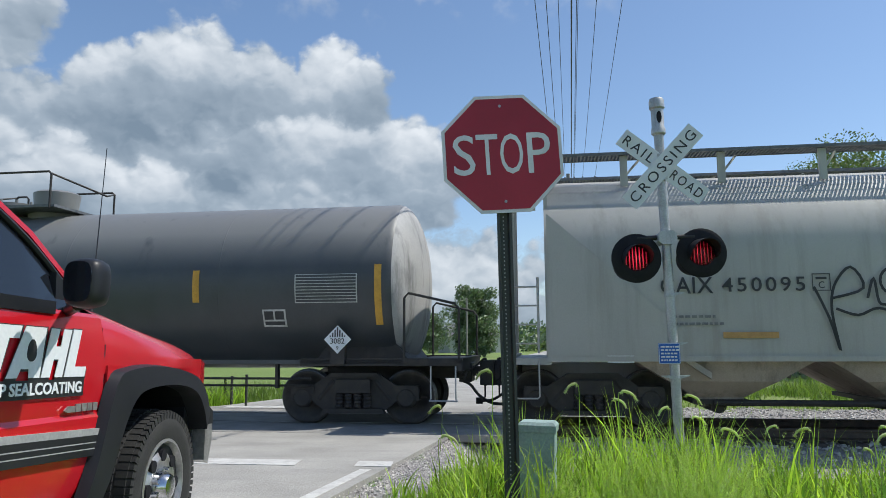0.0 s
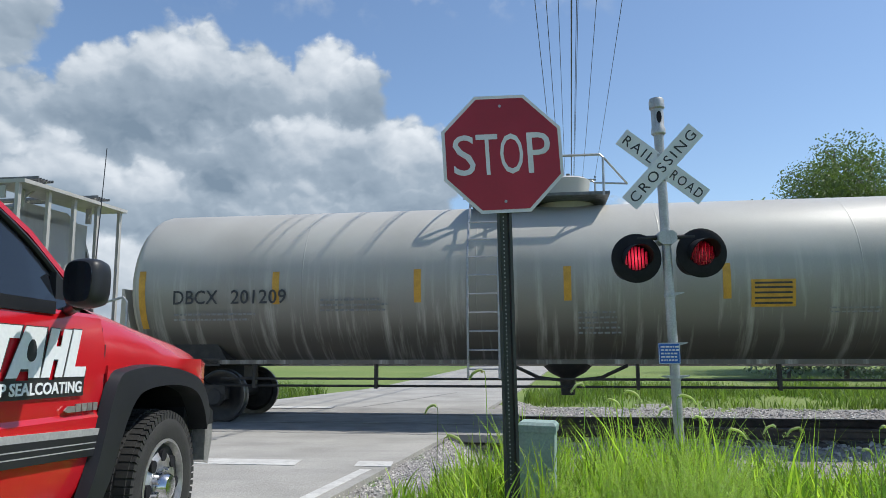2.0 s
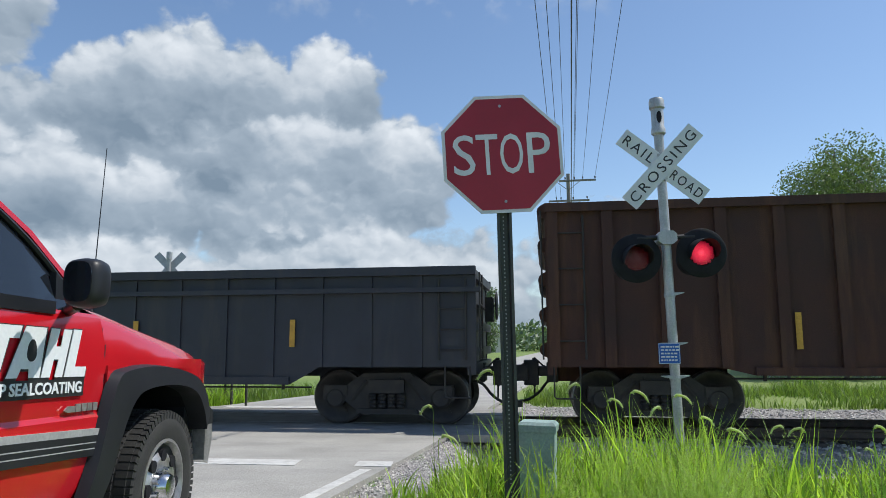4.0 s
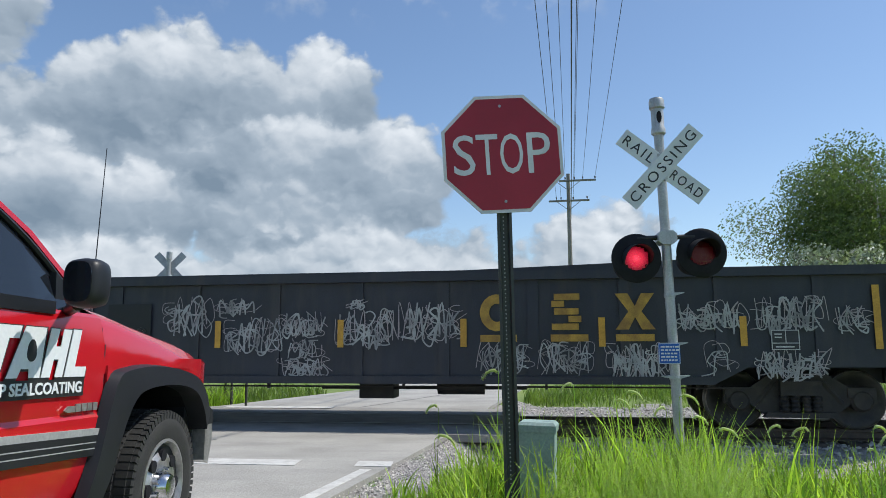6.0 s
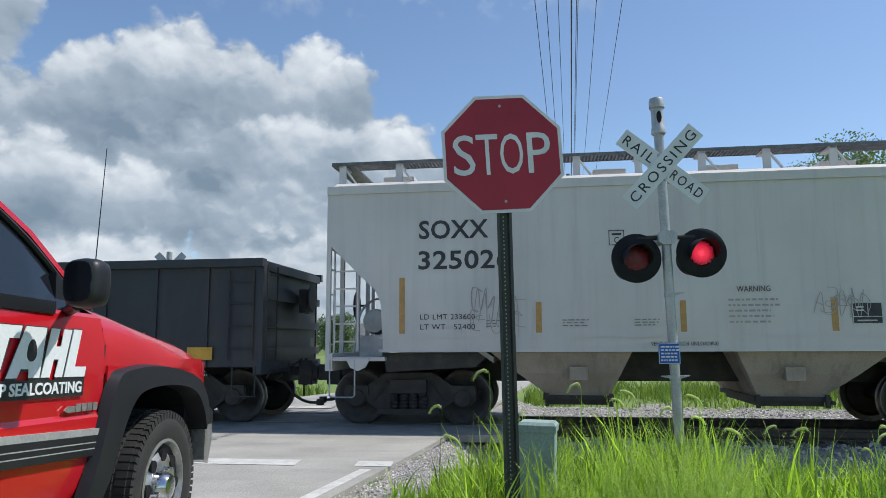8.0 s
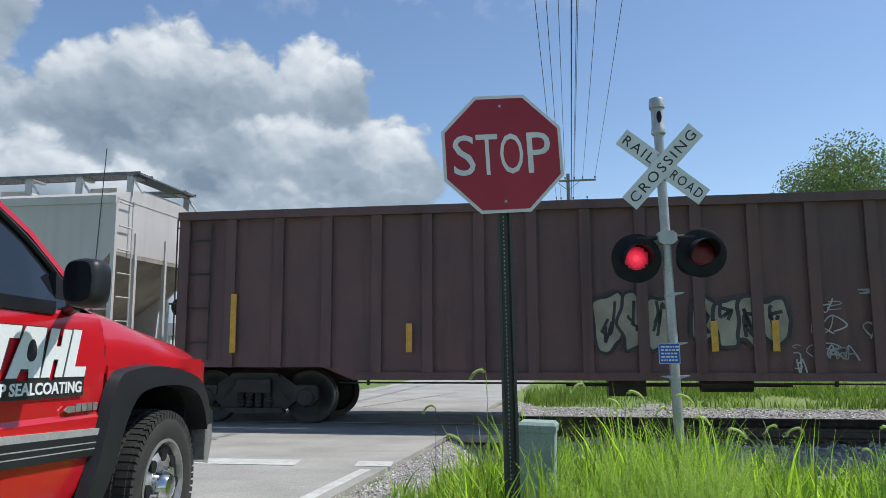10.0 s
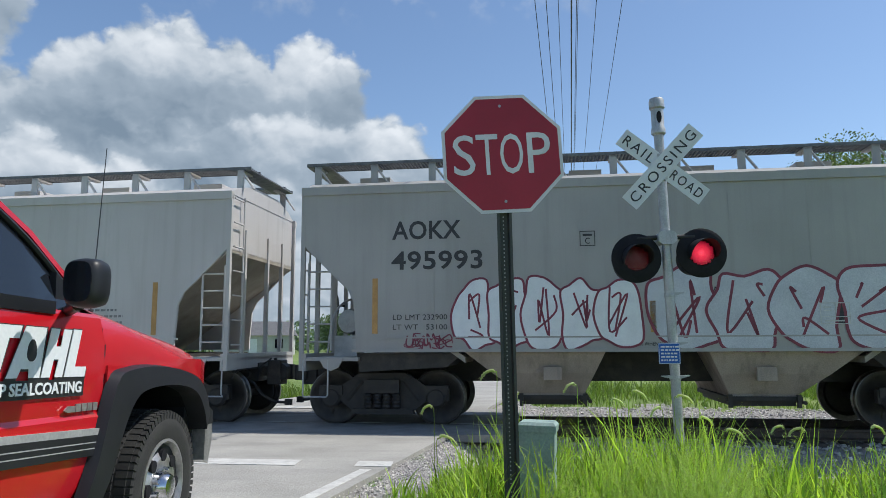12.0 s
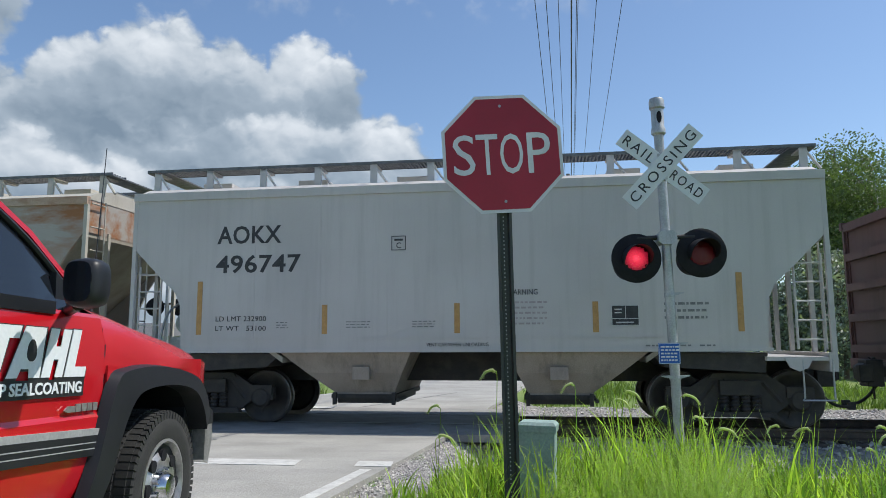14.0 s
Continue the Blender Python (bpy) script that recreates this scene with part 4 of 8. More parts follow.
def peaks(car):
    """Overlapping white graffiti letters with pointed crowns, round bellies and black shadows."""
    y = NEAR - 0.02
    letters = ([(6.17, 1.14), (6.4, 1.55), (6.9, 2.42), (6.97, 2.15), (7.2, 2.56), (7.5, 1.75), (7.64, 1.55), (7.62, 1.14)],
               [(7.48, 1.14), (7.57, 2.22), (7.82, 2.5), (8.12, 1.96), (8.48, 1.7), (8.54, 1.14)],
               [(8.22, 1.14), (8.33, 2.38), (8.58, 2.3), (8.96, 1.86), (9.2, 1.55), (9.2, 1.14)],
               [(9.04, 1.14), (9.33, 2.45), (9.8, 1.94), (10.34, 1.77), (10.38, 1.14)],
               [(10.14, 1.14), (10.08, 1.93), (10.3, 2.26), (10.67, 2.76), (10.85, 1.85), (11.03, 1.6), (11.04, 1.14)])
    bellies = ((7.25, 1.36, 0.38, 0.4), (8.05, 1.3, 0.5, 0.58), (8.85, 1.35, 0.4, 0.45), (9.75, 1.3, 0.6, 0.6), (10.6, 1.28, 0.4, 0.52))
    shade = (((7.2, 2.5), (7.36, 2.1), (7.52, 1.78)), ((7.83, 2.45), (8.0, 2.2), (8.14, 1.96)), ((8.66, 2.4), (8.82, 2.1), (9.0, 1.84)), ((9.36, 2.42), (9.6, 2.15), (9.86, 1.92)), ((10.9, 1.75), (11.02, 1.5), (11.03, 1.16)))
    for k, (pts, (cx, cz, rx, rz), dark) in enumerate(zip(letters, bellies, shade)):
        bf, bl = bmesh.new(), bmesh.new()
        yy = y - 0.002 * k
        bf.faces.new([bf.verts.new((a, yy, b)) for a, b in pts])
        ribbon(bl, pts, 0.055, yy - 0.0006)
        ribbon(bl, dark, 0.15, yy - 0.0008)
        ribbon(bl, [(cx + rx * math.cos(t), max(cz + rz * math.sin(t), 1.15)) for t in np.linspace(3.5, -0.4, 18)], 0.05, yy - 0.001)
        if k in (1, 2, 3):             # shadow below the belly
            bl.faces.new([bl.verts.new((cx + 0.8 * rx * math.cos(t), yy - 0.0012, 1.14 + 0.2 * math.sin(t))) for t in np.linspace(0, math.pi, 12)])
        g = part("graffiti_letter", bf, M_PALEFILL, car, "white graffiti letter outlined in black")
        part("graffiti_outline", bl, M_SPRAYK, g)
    tag = bmesh.new()
    lines = (((4.61, 2.18), (4.8, 1.7), (4.92, 1.23), (4.84, 1.8), (4.9, 2.2), (5.14, 2.47), (5.3, 2.15), (4.84, 2.0)), ((4.9, 1.85), (5.2, 1.75), (5.5, 1.85), (5.9, 1.7), (6.2, 1.65)), ((5.35, 2.0), (5.45, 2.3), (5.5, 1.95), (5.6, 1.9)),
             ((5.95, 2.25), (6.15, 2.2), (6.36, 2.42), (6.2, 2.3)), ((5.85, 1.75), (6.1, 2.05), (6.05, 1.7), (6.3, 2.1), (6.2, 1.65), (6.5, 2.1), (6.2, 1.3), (6.35, 1.45)), ((9.3, 1.7), (9.5, 1.85), (9.6, 1.6), (9.35, 1.45), (9.75, 1.45)), ((9.95, 1.75), (10.15, 1.4)), ((10.15, 1.75), (9.98, 1.42)))
    for pts in lines:
        ribbon(tag, [(p.x, p.y) for p in smooth_line([(a, b, 0) for a, b in pts], 4)], 0.04, y - 0.014)
    ribbon(tag, [(5.7 + 0.16 * math.cos(t), 2.25 + 0.19 * math.sin(t)) for t in np.linspace(0, 6.4, 20)], 0.04, y - 0.0142)
    ribbon(tag, [(10.72, 1.9), (10.75, 2.4), (10.67, 2.74)], 0.07, y - 0.014)
    ribbon(tag, [(10.8, 1.9), (10.88, 2.3), (10.9, 2.62)], 0.11, y - 0.014)
    for a, b in (((10.94, 2.0), (11.16, 2.37)), ((10.97, 1.92), (11.38, 2.21)), ((11.08, 1.77), (11.47, 1.92))):
        ribbon(tag, [a, ((a[0] + b[0]) / 2, (a[1] + b[1]) / 2 + 0.04), b], 0.045, y - 0.0145)
    part("graffiti_tag", tag, M_SPRAYK, car, "black spray-painted tag")


def end_frame(car, x, turn, paint, roof_z, far=True):
    """Corner posts, ladder and grab irons at a hopper's end; turn is +1 at the left end, -1 at the right."""
    for y in (NEAR + 0.03, -NEAR - 0.03):
        bm = bmesh.new()
        box(bm, x, x + turn * 0.07, y - 0.035, y + 0.035, 1.1, roof_z)
        part("corner_post", bm, paint, car)
    bm = bmesh.new()
    for y in (-0.85, 0.2, 0.95):
        box(bm, x + turn * 0.03, x + turn * 0.1, y - 0.035, y + 0.035, 1.15, roof_z - 0.55)
    part("end_post", bm, paint, car)
    ladder(car, x + turn * 0.12, x + turn * 0.52, 1.25, 2.7, NEAR + 0.08, 5, "side_ladder", paint)
    bm = bmesh.new()
    for k in range(7):
        z = 1.35 + 0.42 * k
        bar(bm, (x - turn * 0.01, NEAR + 0.1, z), (x - turn * 0.01, NEAR + 0.5, z), 0.014, 6)
    bar(bm, (x - turn * 0.01, NEAR + 0.5, 1.2), (x - turn * 0.01, NEAR + 0.5, roof_z), 0.016, 6)
    part("end_ladder", bm, paint, car)


def covered_hopper(start, L, marks, number, label, paint, seed, roof_paint=None, curved=False, strips=None):
    car = start_car("covered_hopper_car", label, start)
    roof_paint = roof_paint or paint
    zs, ze = 1.24, 3.95            # sill and eave
    # side sheets with the cut-away ends
    if curved:
        cut = [(0.04, 3.35), (0.32, 3.0), (0.62, 2.55), (0.86, 2.05), (0.98, 1.7), (1.0, 1.42)]
    else:
        cut = [(0.04, 3.0), (0.6, 2.44), (0.82, 2.24), (0.92, 2.02), (0.96, 1.42)]
    poly = [(0.04, ze)] + cut + [(cut[-1][0], zs)]
    poly = poly + [(L - a, b) for a, b in reversed(poly)]
    for y in (NEAR, -NEAR - 0.05):
        bm = bmesh.new()
        prism(bm, poly, y, y + 0.05)
        part("side_panel", bm, paint, car)
    # thin weld seams down the near side
    n = 8
    for k in range(1, n):
        x = 1.1 + (L - 2.2) * k / n
        bm = bmesh.new()
        box(bm, x - 0.006, x + 0.006, NEAR - 0.004, NEAR + 0.01, zs + 0.22, ze - 0.15)
        part("weld_seam", bm, paint, car)
    # sill and eave rails stand proud
    bm = bmesh.new()
    box(bm, 0.9, L - 0.9, NEAR - 0.02, NEAR + 0.06, zs - 0.02, zs + 0.03)
    box(bm, 0.9, L - 0.9, NEAR - 0.012, NEAR + 0.02, zs + 0.2, zs + 0.225)
    part("side_sill", bm, paint, car)
    bm = bmesh.new()
    box(bm, 0.0, L, NEAR - 0.03, NEAR + 0.07, ze - 0.11, ze + 0.03)
    box(bm, 0.0, L, -NEAR - 0.07, -NEAR + 0.03, ze - 0.11, ze + 0.03)
    part("roof_rail", bm, M_EAVE if paint is M_HOPR else roof_paint, car, bevel=0.015)
    # end sheets and slope sheets
    zc = cut[0][1]
    for turn, x in ((1, 0.0), (-1, L)):
        bm = bmesh.new()
        box(bm, x + turn * 0.06, x + turn * 0.1, NEAR + 0.05, -NEAR - 0.05, zc - 0.02, ze)
        part("end_sheet", bm, paint, car)
        bm = bmesh.new()
        pr = [(x + turn * 0.06, zc), (x + turn * 2.75, 1.14), (x + turn * 2.75, 1.05), (x + turn * 0.06, zc - 0.08)]
        prism(bm, pr, NEAR + 0.05, -NEAR - 0.05)
        part("slope_sheet", bm, M_SLOPE, car)
        bm = bmesh.new()       # deck over the truck, end sill, centre sill
        box(bm, x, x + turn * 1.0, NEAR + 0.02, -NEAR - 0.02, 1.08, 1.14)
        box(bm, x, x + turn * 0.12, NEAR, -NEAR, 0.92, 1.2)
        part("end_platform", bm, paint, car)
        bm = bmesh.new()
        box(bm, x + turn * 0.05, x + turn * 3.2, -0.24, 0.24, 0.7, 1.08)
        part("draft_sill", bm, M_IRON, car)
        bm = bmesh.new()       # bolster over the truck
        prism(bm, [(x + turn * 0.95, 1.2), (x + turn * 2.7, 1.2), (x + turn * 2.45, 0.98), (x + turn * 1.0, 0.9)], NEAR + 0.12, -NEAR - 0.12)
        part("body_bolster", bm, M_IRON, car)
        bm = bmesh.new()
        prism(bm, [(x + turn * 0.35, 1.12), (x + turn * 0.75, 1.12), (x + turn * 0.68, 0.98), (x + turn * 0.55, 0.92), (x + turn * 0.42, 0.98)], NEAR - 0.01, NEAR + 0.03)
        part("jacking_pad", bm, paint, car)
        end_frame(car, x, turn, roof_paint, ze)
        stirrup(car, x + turn * 0.08, x + turn * 0.5, 0.5, 1.1)
    # brake gear on the left deck
    bm = bmesh.new()
    lathe(bm, [(0.0, -0.3), (0.2, -0.28), (0.22, -0.2), (0.22, 0.3), (0.2, 0.38), (0.0, 0.4)], "y", 16, (0.62, -0.5, 1.75))
    box(bm, 0.4, 0.8, -0.9, -0.4, 1.14, 1.5)
    bar(bm, (0.62, -0.5, 1.14), (0.62, -0.5, 1.6), 0.05)
    pipe(bm, smooth_line([(0.4, -1.3, 1.2), (0.5, -1.2, 1.9), (0.8, -0.9, 2.1), (0.9, -0.6, 1.4)], 5), 0.02)
    part("brake_reservoir", bm, M_GALV, car, smooth=35)
    bm = bmesh.new()
    lathe(bm, [(0.26, -0.012), (0.28, 0.0), (0.26, 0.012)], "x", 20, (-0.1, 0.75, 2.1))
    for k in range(5):
        a = k * 2 * math.pi / 5
        bar(bm, (-0.1, 0.75, 2.1), (-0.1, 0.75 + 0.27 * math.cos(a), 2.1 + 0.27 * math.sin(a)), 0.012, 6)
    bar(bm, (-0.1, 0.75, 2.1), (0.1, 0.75, 2.1), 0.02)
    part("brake_wheel", bm, M_IRON, car)
    # roof and its running boards
    bm = bmesh.new()
    prof = [(NEAR, ze), (NEAR + 0.35, ze + 0.16), (-0.62, ze + 0.3), (0.62, ze + 0.3), (-NEAR - 0.35, ze + 0.16), (-NEAR, ze)]
    loft(bm, [[(x, a, b) for a, b in prof] for x in (0.05, L - 0.05)])
    part("roof", bm, roof_paint, car)
    for k in range(2 * int(L / 3)):
        x = 1.0 + k * (L - 2.0) / (2 * int(L / 3) - 1)
        bm = bmesh.new()
        box(bm, x - 0.28, x + 0.28, -0.5, 0.5, ze + 0.3, ze + 0.42)
        part("hatch_cover", bm, roof_paint, car, bevel=0.03)
    bm = bmesh.new()
    zr = 4.5
    for y0 in (-1.06, 0.64):
        for yy in (y0, y0 + 0.42):
            box(bm, -0.1, L + 0.1, yy - 0.012, yy + 0.012, zr - 0.02, zr + 0.03)
        for k in range(int((L + 0.2) / 0.06)):
            x = -0.09 + k * 0.06
            box(bm, x, x + 0.03, y0, y0 + 0.42, zr - 0.015, zr + 0.012)
        for j in range(1, 5):
            yy = y0 + j * 0.084
            box(bm, -0.1, L + 0.1, yy - 0.004, yy + 0.004, zr - 0.01, zr + 0.014)
    part("running_board", bm, M_GRATE, car, "grey steel grating walkway on the roof")
    n = 11
    for k in range(n + 1):
        x = 0.1 + (L - 0.2) * k / n
        for s in (-1, 1):
            bm = bmesh.new()
            box(bm, x - 0.06, x + 0.06, s * 1.04 - 0.02, s * 1.04 + 0.02, ze + 0.14, zr - 0.02)
            box(bm, x - 0.05, x + 0.05, min(s * 0.64, s * 1.06), max(s * 0.64, s * 1.06), zr - 0.06, zr - 0.02)
            bar(bm, (x + 0.26, s * 1.04, ze + 0.17), (x + 0.02, s * 1.04, zr - 0.05), 0.022, 6)
            part("walkway_bracket", bm, roof_paint, car, "painted walkway bracket with a diagonal strut")
    for x in (0.1, L - 0.1):
        bm = bmesh.new()
        box(bm, x - 0.2, x + 0.2, -1.06, 1.06, zr - 0.03, zr - 0.005)
        part("end_walkway", bm, M_GRATE, car)
    # two discharge bays and their gates
    for c, k in ((L / 2 - 1.6, -1), (L / 2 + 1.6, 1)):
        bm = bmesh.new()       # the outer slope is the longer one
        ring = lambda far, near, z, hy: [(c + k * far, -hy, z), (c - k * near, -hy, z), (c - k * near, hy, z), (c + k * far, hy, z)]
        loft(bm, [ring(1.45, 0.85, 1.27, SIDE - 0.06), ring(0.95, 0.66, 0.88, SIDE - 0.2), ring(0.52, 0.5, 0.56, 1.2), ring(0.52, 0.5, 0.52, 1.2)])
        part("discharge_bay", bm, M_UNDER, car, "dusty sloped discharge bay")
        bm = bmesh.new()       # plate frame on the bay's side
        box(bm, c - 0.14, c + 0.14, -SIDE + 0.08, -SIDE + 0.2, 0.78, 0.98)
        part("bay_hatch", bm, M_UNDER, car, bevel=0.01)
        bm = bmesh.new()
        box(bm, c - 0.56, c + 0.56, -1.26, 0.9, 0.46, 0.53)
        box(bm, c - 0.48, c + 0.48, -1.18, 0.85, 0.38, 0.46)
        bar(bm, (c + 0.58, -1.3, 0.44), (c + 0.58, -0.7, 0.44), 0.03)
        for e in (-0.5, 0.5):
            box(bm, c + e - 0.03, c + e + 0.03, -1.3, -1.24, 0.36, 0.56)
        part("outlet_gate", bm, M_IRON, car)
    bm = bmesh.new()           # centre sill between the bays
    box(bm, 2.9, L - 2.9, -0.55, 0.55, 0.72, 1.26)
    part("center_sill", bm, M_IRON, car)
    # reflective strips and stencils
    xs = strips or (1.28, 3.48, 5.68, 7.86, L - 1.34)
    for k, x in enumerate(xs):
        tall = k in (0, 4)
        plate(car, "reflective_strip", x - 0.045, x + 0.045, zs + 0.28, zs + (1.18 if tall else 0.76), M_DULLO if paint is not M_HOPR else M_YEL)
    if marks:
        words(car, marks, 1.56, 3.05, 1.14, 0.31, M_INK, fat=0.018)
        words(car, number, 1.55, 2.55, 0.26 * len(number) - 0.06, 0.31, M_INK, fat=0.018)
    load, light = ("233600", "52400") if marks == "SOXX" else ("232900", "53100")
    words(car, "LD LMT " + load, 1.58, 1.74, 0.89, 0.085, M_INK, fat=0.0)
    words(car, "LT WT   " + light, 1.58, 1.58, 0.89, 0.085, M_INK, fat=0.0)
    plate_c(car, 4.6 if marks else 2.98, 2.88 if marks else 2.2)
    if marks:
        words(car, "WARNING", 6.48, 2.12, 0.49, 0.09, M_INK, fat=0.004)
    text_bars(car, 6.35, 1.65, 0.78, 0.42, 5, M_SPRAYL, seed=seed)
    if marks:
        words(car, "VENT CAR WHEN UNLOADING", 5.18, 1.31, 1.0, 0.06, M_INK, fat=0.0)
    data_panel(car, 8.1, 1.62, 0.42, 0.32)
    text_bars(car, 8.9, 1.72, 0.7, 0.32, 3, M_FAINT, seed=seed + 1)
    for x, w in ((2.65, 0.22), (3.85, 0.42), (4.95, 0.38)):
        text_bars(car, x, 1.62, w, 0.13, 3, M_FAINT, seed=seed + 2)
    for x in (8.6, 9.0, 9.4):
        text_bars(car, x, 1.3, 0.3, 0.07, 1, M_FAINT, seed=seed)
    axle = 1.6 if curved else 1.3
    running_gear(car, L, axle, L - axle)
    return car


def pellet_hopper(start, L):
    """The long pale car with rounded sides and four bays."""
    car = start_car("covered_hopper_car", "long pale grey covered hopper car with graffiti and rounded sides", start)
    zs, ze = 1.12, 3.86

    def section(z):        # half width at a height
        t = (z - zs) / (ze - zs)
        return SIDE - 0.02 - 0.5 * (max(t - 0.58, 0) / 0.42) ** 1.9
    zz = [zs, 1.6, 2.2, 2.7, 2.95, 3.15, 3.35, 3.55, 3.72, ze]
    for s in (-1, 1):
        bm = bmesh.new()
        rows = []
        for x in (0.62, L - 0.62):
            rows.append([(x, s * section(z), z) for z in zz] + [(x, s * (section(z) - 0.06), z) for z in reversed(zz)])
        loft(bm, rows)
        part("side_panel", bm, M_PEL, car, smooth=30)
    # ends: the side sheets end upright, a triangular slope panel shows inside them
    for turn, x in ((1, 0.0), (-1, L)):
        bm = bmesh.new()
        box(bm, x + turn * 0.62, x + turn * 0.68, NEAR + 0.3, -NEAR - 0.3, 2.5, ze + 0.1)
        part("end_sheet", bm, M_PEL, car)
        bm = bmesh.new()
        prism(bm, [(x + turn * 0.62, 2.6), (x + turn * 3.1, 0.9), (x + turn * 3.1, 0.8), (x + turn * 0.62, 2.5)], NEAR + 0.06, -NEAR - 0.06)
        part("slope_sheet", bm, M_SLOPE, car)
        # seam where the slope sheet meets the side
        bm = bmesh.new()
        prism(bm, [(x + turn * 0.66, 3.42), (x + turn * 2.7, 1.54), (x + turn * 2.76, 1.4), (x + turn * 2.76, 1.16), (x + turn * 0.66, 1.16)], NEAR - 0.012, NEAR + 0.02)
        part("gusset_panel", bm, M_PEL, car, "flat triangular end gusset on the side")
        bm = bmesh.new()
        box(bm, x, x + turn * 0.7, NEAR + 0.02, -NEAR - 0.02, 1.02, 1.12)
        box(bm, x, x + turn * 0.12, NEAR, -NEAR, 0.9, 1.16)
        box(bm, x + turn * 0.05, x + turn * 3.0, -0.2, 0.2, 0.72, 1.02)
        part("end_platform", bm, M_PEL, car)
        for y in (NEAR + 0.03, -0.75, 0.0, 0.75, -NEAR - 0.03):
            bm = bmesh.new()
            box(bm, x, x + turn * 0.07, y - 0.04, y + 0.04, 1.1, 4.35 if abs(y) < 1.5 else 4.3)
            part("end_post", bm, M_PEL, car)
        bm = bmesh.new()
        box(bm, x - turn * 0.12, x + turn * 0.75, NEAR - 0.02, -NEAR + 0.02, 4.28, 4.35)
        part("end_canopy", bm, M_PEL, car)
        bm = bmesh.new()
        box(bm, x + turn * 0.3, x + turn * 0.62, NEAR + 0.02, NEAR + 0.06, 4.02, 4.25)
        part("canopy_bracket", bm, M_PEL, car)
        ladder(car, x + turn * 0.1, x + turn * 0.5, 1.2, 2.4, NEAR + 0.06, 4, "side_ladder", M_PEL)
        stirrup(car, x + turn * 0.08, x + turn * 0.5, 0.5, 1.1, material=M_PEL)
    bm = bmesh.new()
    box(bm, 0.62, L - 0.62, NEAR - 0.015, NEAR + 0.05, zs - 0.05, zs + 0.03)
    part("side_sill", bm, M_PEL, car)
    bm = bmesh.new()
    prof = [(NEAR + 0.5, ze - 0.02), (NEAR + 0.7, 4.0), (-0.6, 4.12), (0.6, 4.12), (-NEAR - 0.7, 4.0), (-NEAR - 0.5, ze - 0.02)]
    loft(bm, [[(x, a, b) for a, b in prof] for x in (0.62, L - 0.62)])
    part("roof", bm, M_PEL, car)
    bm = bmesh.new()
    zr = 4.48
    for y0 in (-1.1, 0.7):
        for yy in (y0, y0 + 0.4):
            box(bm, 0, L, yy - 0.012, yy + 0.012, zr - 0.02, zr + 0.03)
        for k in range(int(L / 0.06)):
            box(bm, k * 0.06, k * 0.06 + 0.026, y0, y0 + 0.4, zr - 0.012, zr + 0.012)
        for j in range(1, 5):
            box(bm, 0, L, y0 + j * 0.08 - 0.004, y0 + j * 0.08 + 0.004, zr - 0.01, zr + 0.014)
    part("running_board", bm, M_GRATE, car, "grey steel grating walkway on the roof")
    for k in range(12):
        x = 0.4 + (L - 0.8) * k / 11
        for s in (-1, 1):
            bm = bmesh.new()
            box(bm, x - 0.06, x + 0.06, s * 1.0 - 0.02, s * 1.0 + 0.02, 3.95, zr - 0.02)
            bar(bm, (x, s * 1.0, 4.1), (x + 0.3, s * 0.75, zr - 0.02), 0.02, 6)
            part("walkway_bracket", bm, M_PEL, car)
    for c in [L / 2 + 2.85 * k for k in (-2, -1, 0, 1, 2)]:
        bm = bmesh.new()
        ring = lambda hw, z, hy: [(c - hw, -hy, z), (c + hw, -hy, z), (c + hw, hy, z), (c - hw, hy, z)]
        loft(bm, [ring(1.36, 1.1, SIDE - 0.1), ring(0.8, 0.76, 1.35), ring(0.36, 0.5, 1.05), ring(0.36, 0.46, 1.05)])
        part("discharge_bay", bm, M_UNDER, car, "dusty sloped discharge bay")
        bm = bmesh.new()
        box(bm, c - 0.42, c + 0.42, -1.08, 1.08, 0.4, 0.47)
        lathe(bm, [(0.12, -0.95), (0.12, 0.95)], "y", 12, (c, 0, 0.36))
        part("outlet_tube", bm, M_IRON, car, smooth=40)
    bm = bmesh.new()
    pipe(bm, [(3.2, -1.1, 0.42), (L - 3.2, -1.1, 0.42)], 0.05, 8)
    part("outlet_pipe", bm, M_IRON, car)
    words(car, "CAIX", 2.39, 2.1, 0.78, 0.26, M_INK)
    words(car, "450095", 3.3, 2.12, 1.2, 0.22, M_INK, spread=1.25)
    plate_c(car, 4.6, 2.12, 0.26)
    for k, x in enumerate((0.7, 3.28, 5.69, 8.8, 11.5, 14.1, 16.3)):
        plate(car, "reflective_strip", x, x + 0.8, 1.42, 1.51, M_DULLO)
    plate(car, "lifted_tab", 1.55, 1.95, 1.05, 1.18, M_DECALW)
    text_bars(car, 2.45, 1.62, 0.9, 0.22, 2, M_FAINT, seed=4)
    data_panel(car, 14.3, 1.6, 0.42, 0.22)
    text_bars(car, 13.5, 1.6, 0.7, 0.28, 3, M_FAINT, seed=5)
    text_bars(car, 14.8, 1.6, 0.7, 0.28, 3, M_FAINT, seed=6)
    scrawl(car, 0.9, 1.5, 1.75, 2.05, M_SPRAYK, 1, 3, 0.015)
    peaks(car)
    words(car, "TALL GANG", 11.25, 1.2, 1.5, 0.24, M_SPRAYK, fat=0.01)
    scrawl(car, 13.08, 14.12, 1.22, 1.6, mat("violet_spray_paint", (0.16, 0.12, 0.28), (0.22, 0.17, 0.34), 4, 0.6, bump=0), 8, 5, 0.04)
    scrawl(car, 14.75, 15.75, 1.85, 2.4, M_SPRAYK, 9, 4, 0.025)
    scrawl(car, 14.9, 15.8, 1.22, 1.5, M_SPRAYK, 10, 4, 0.02)
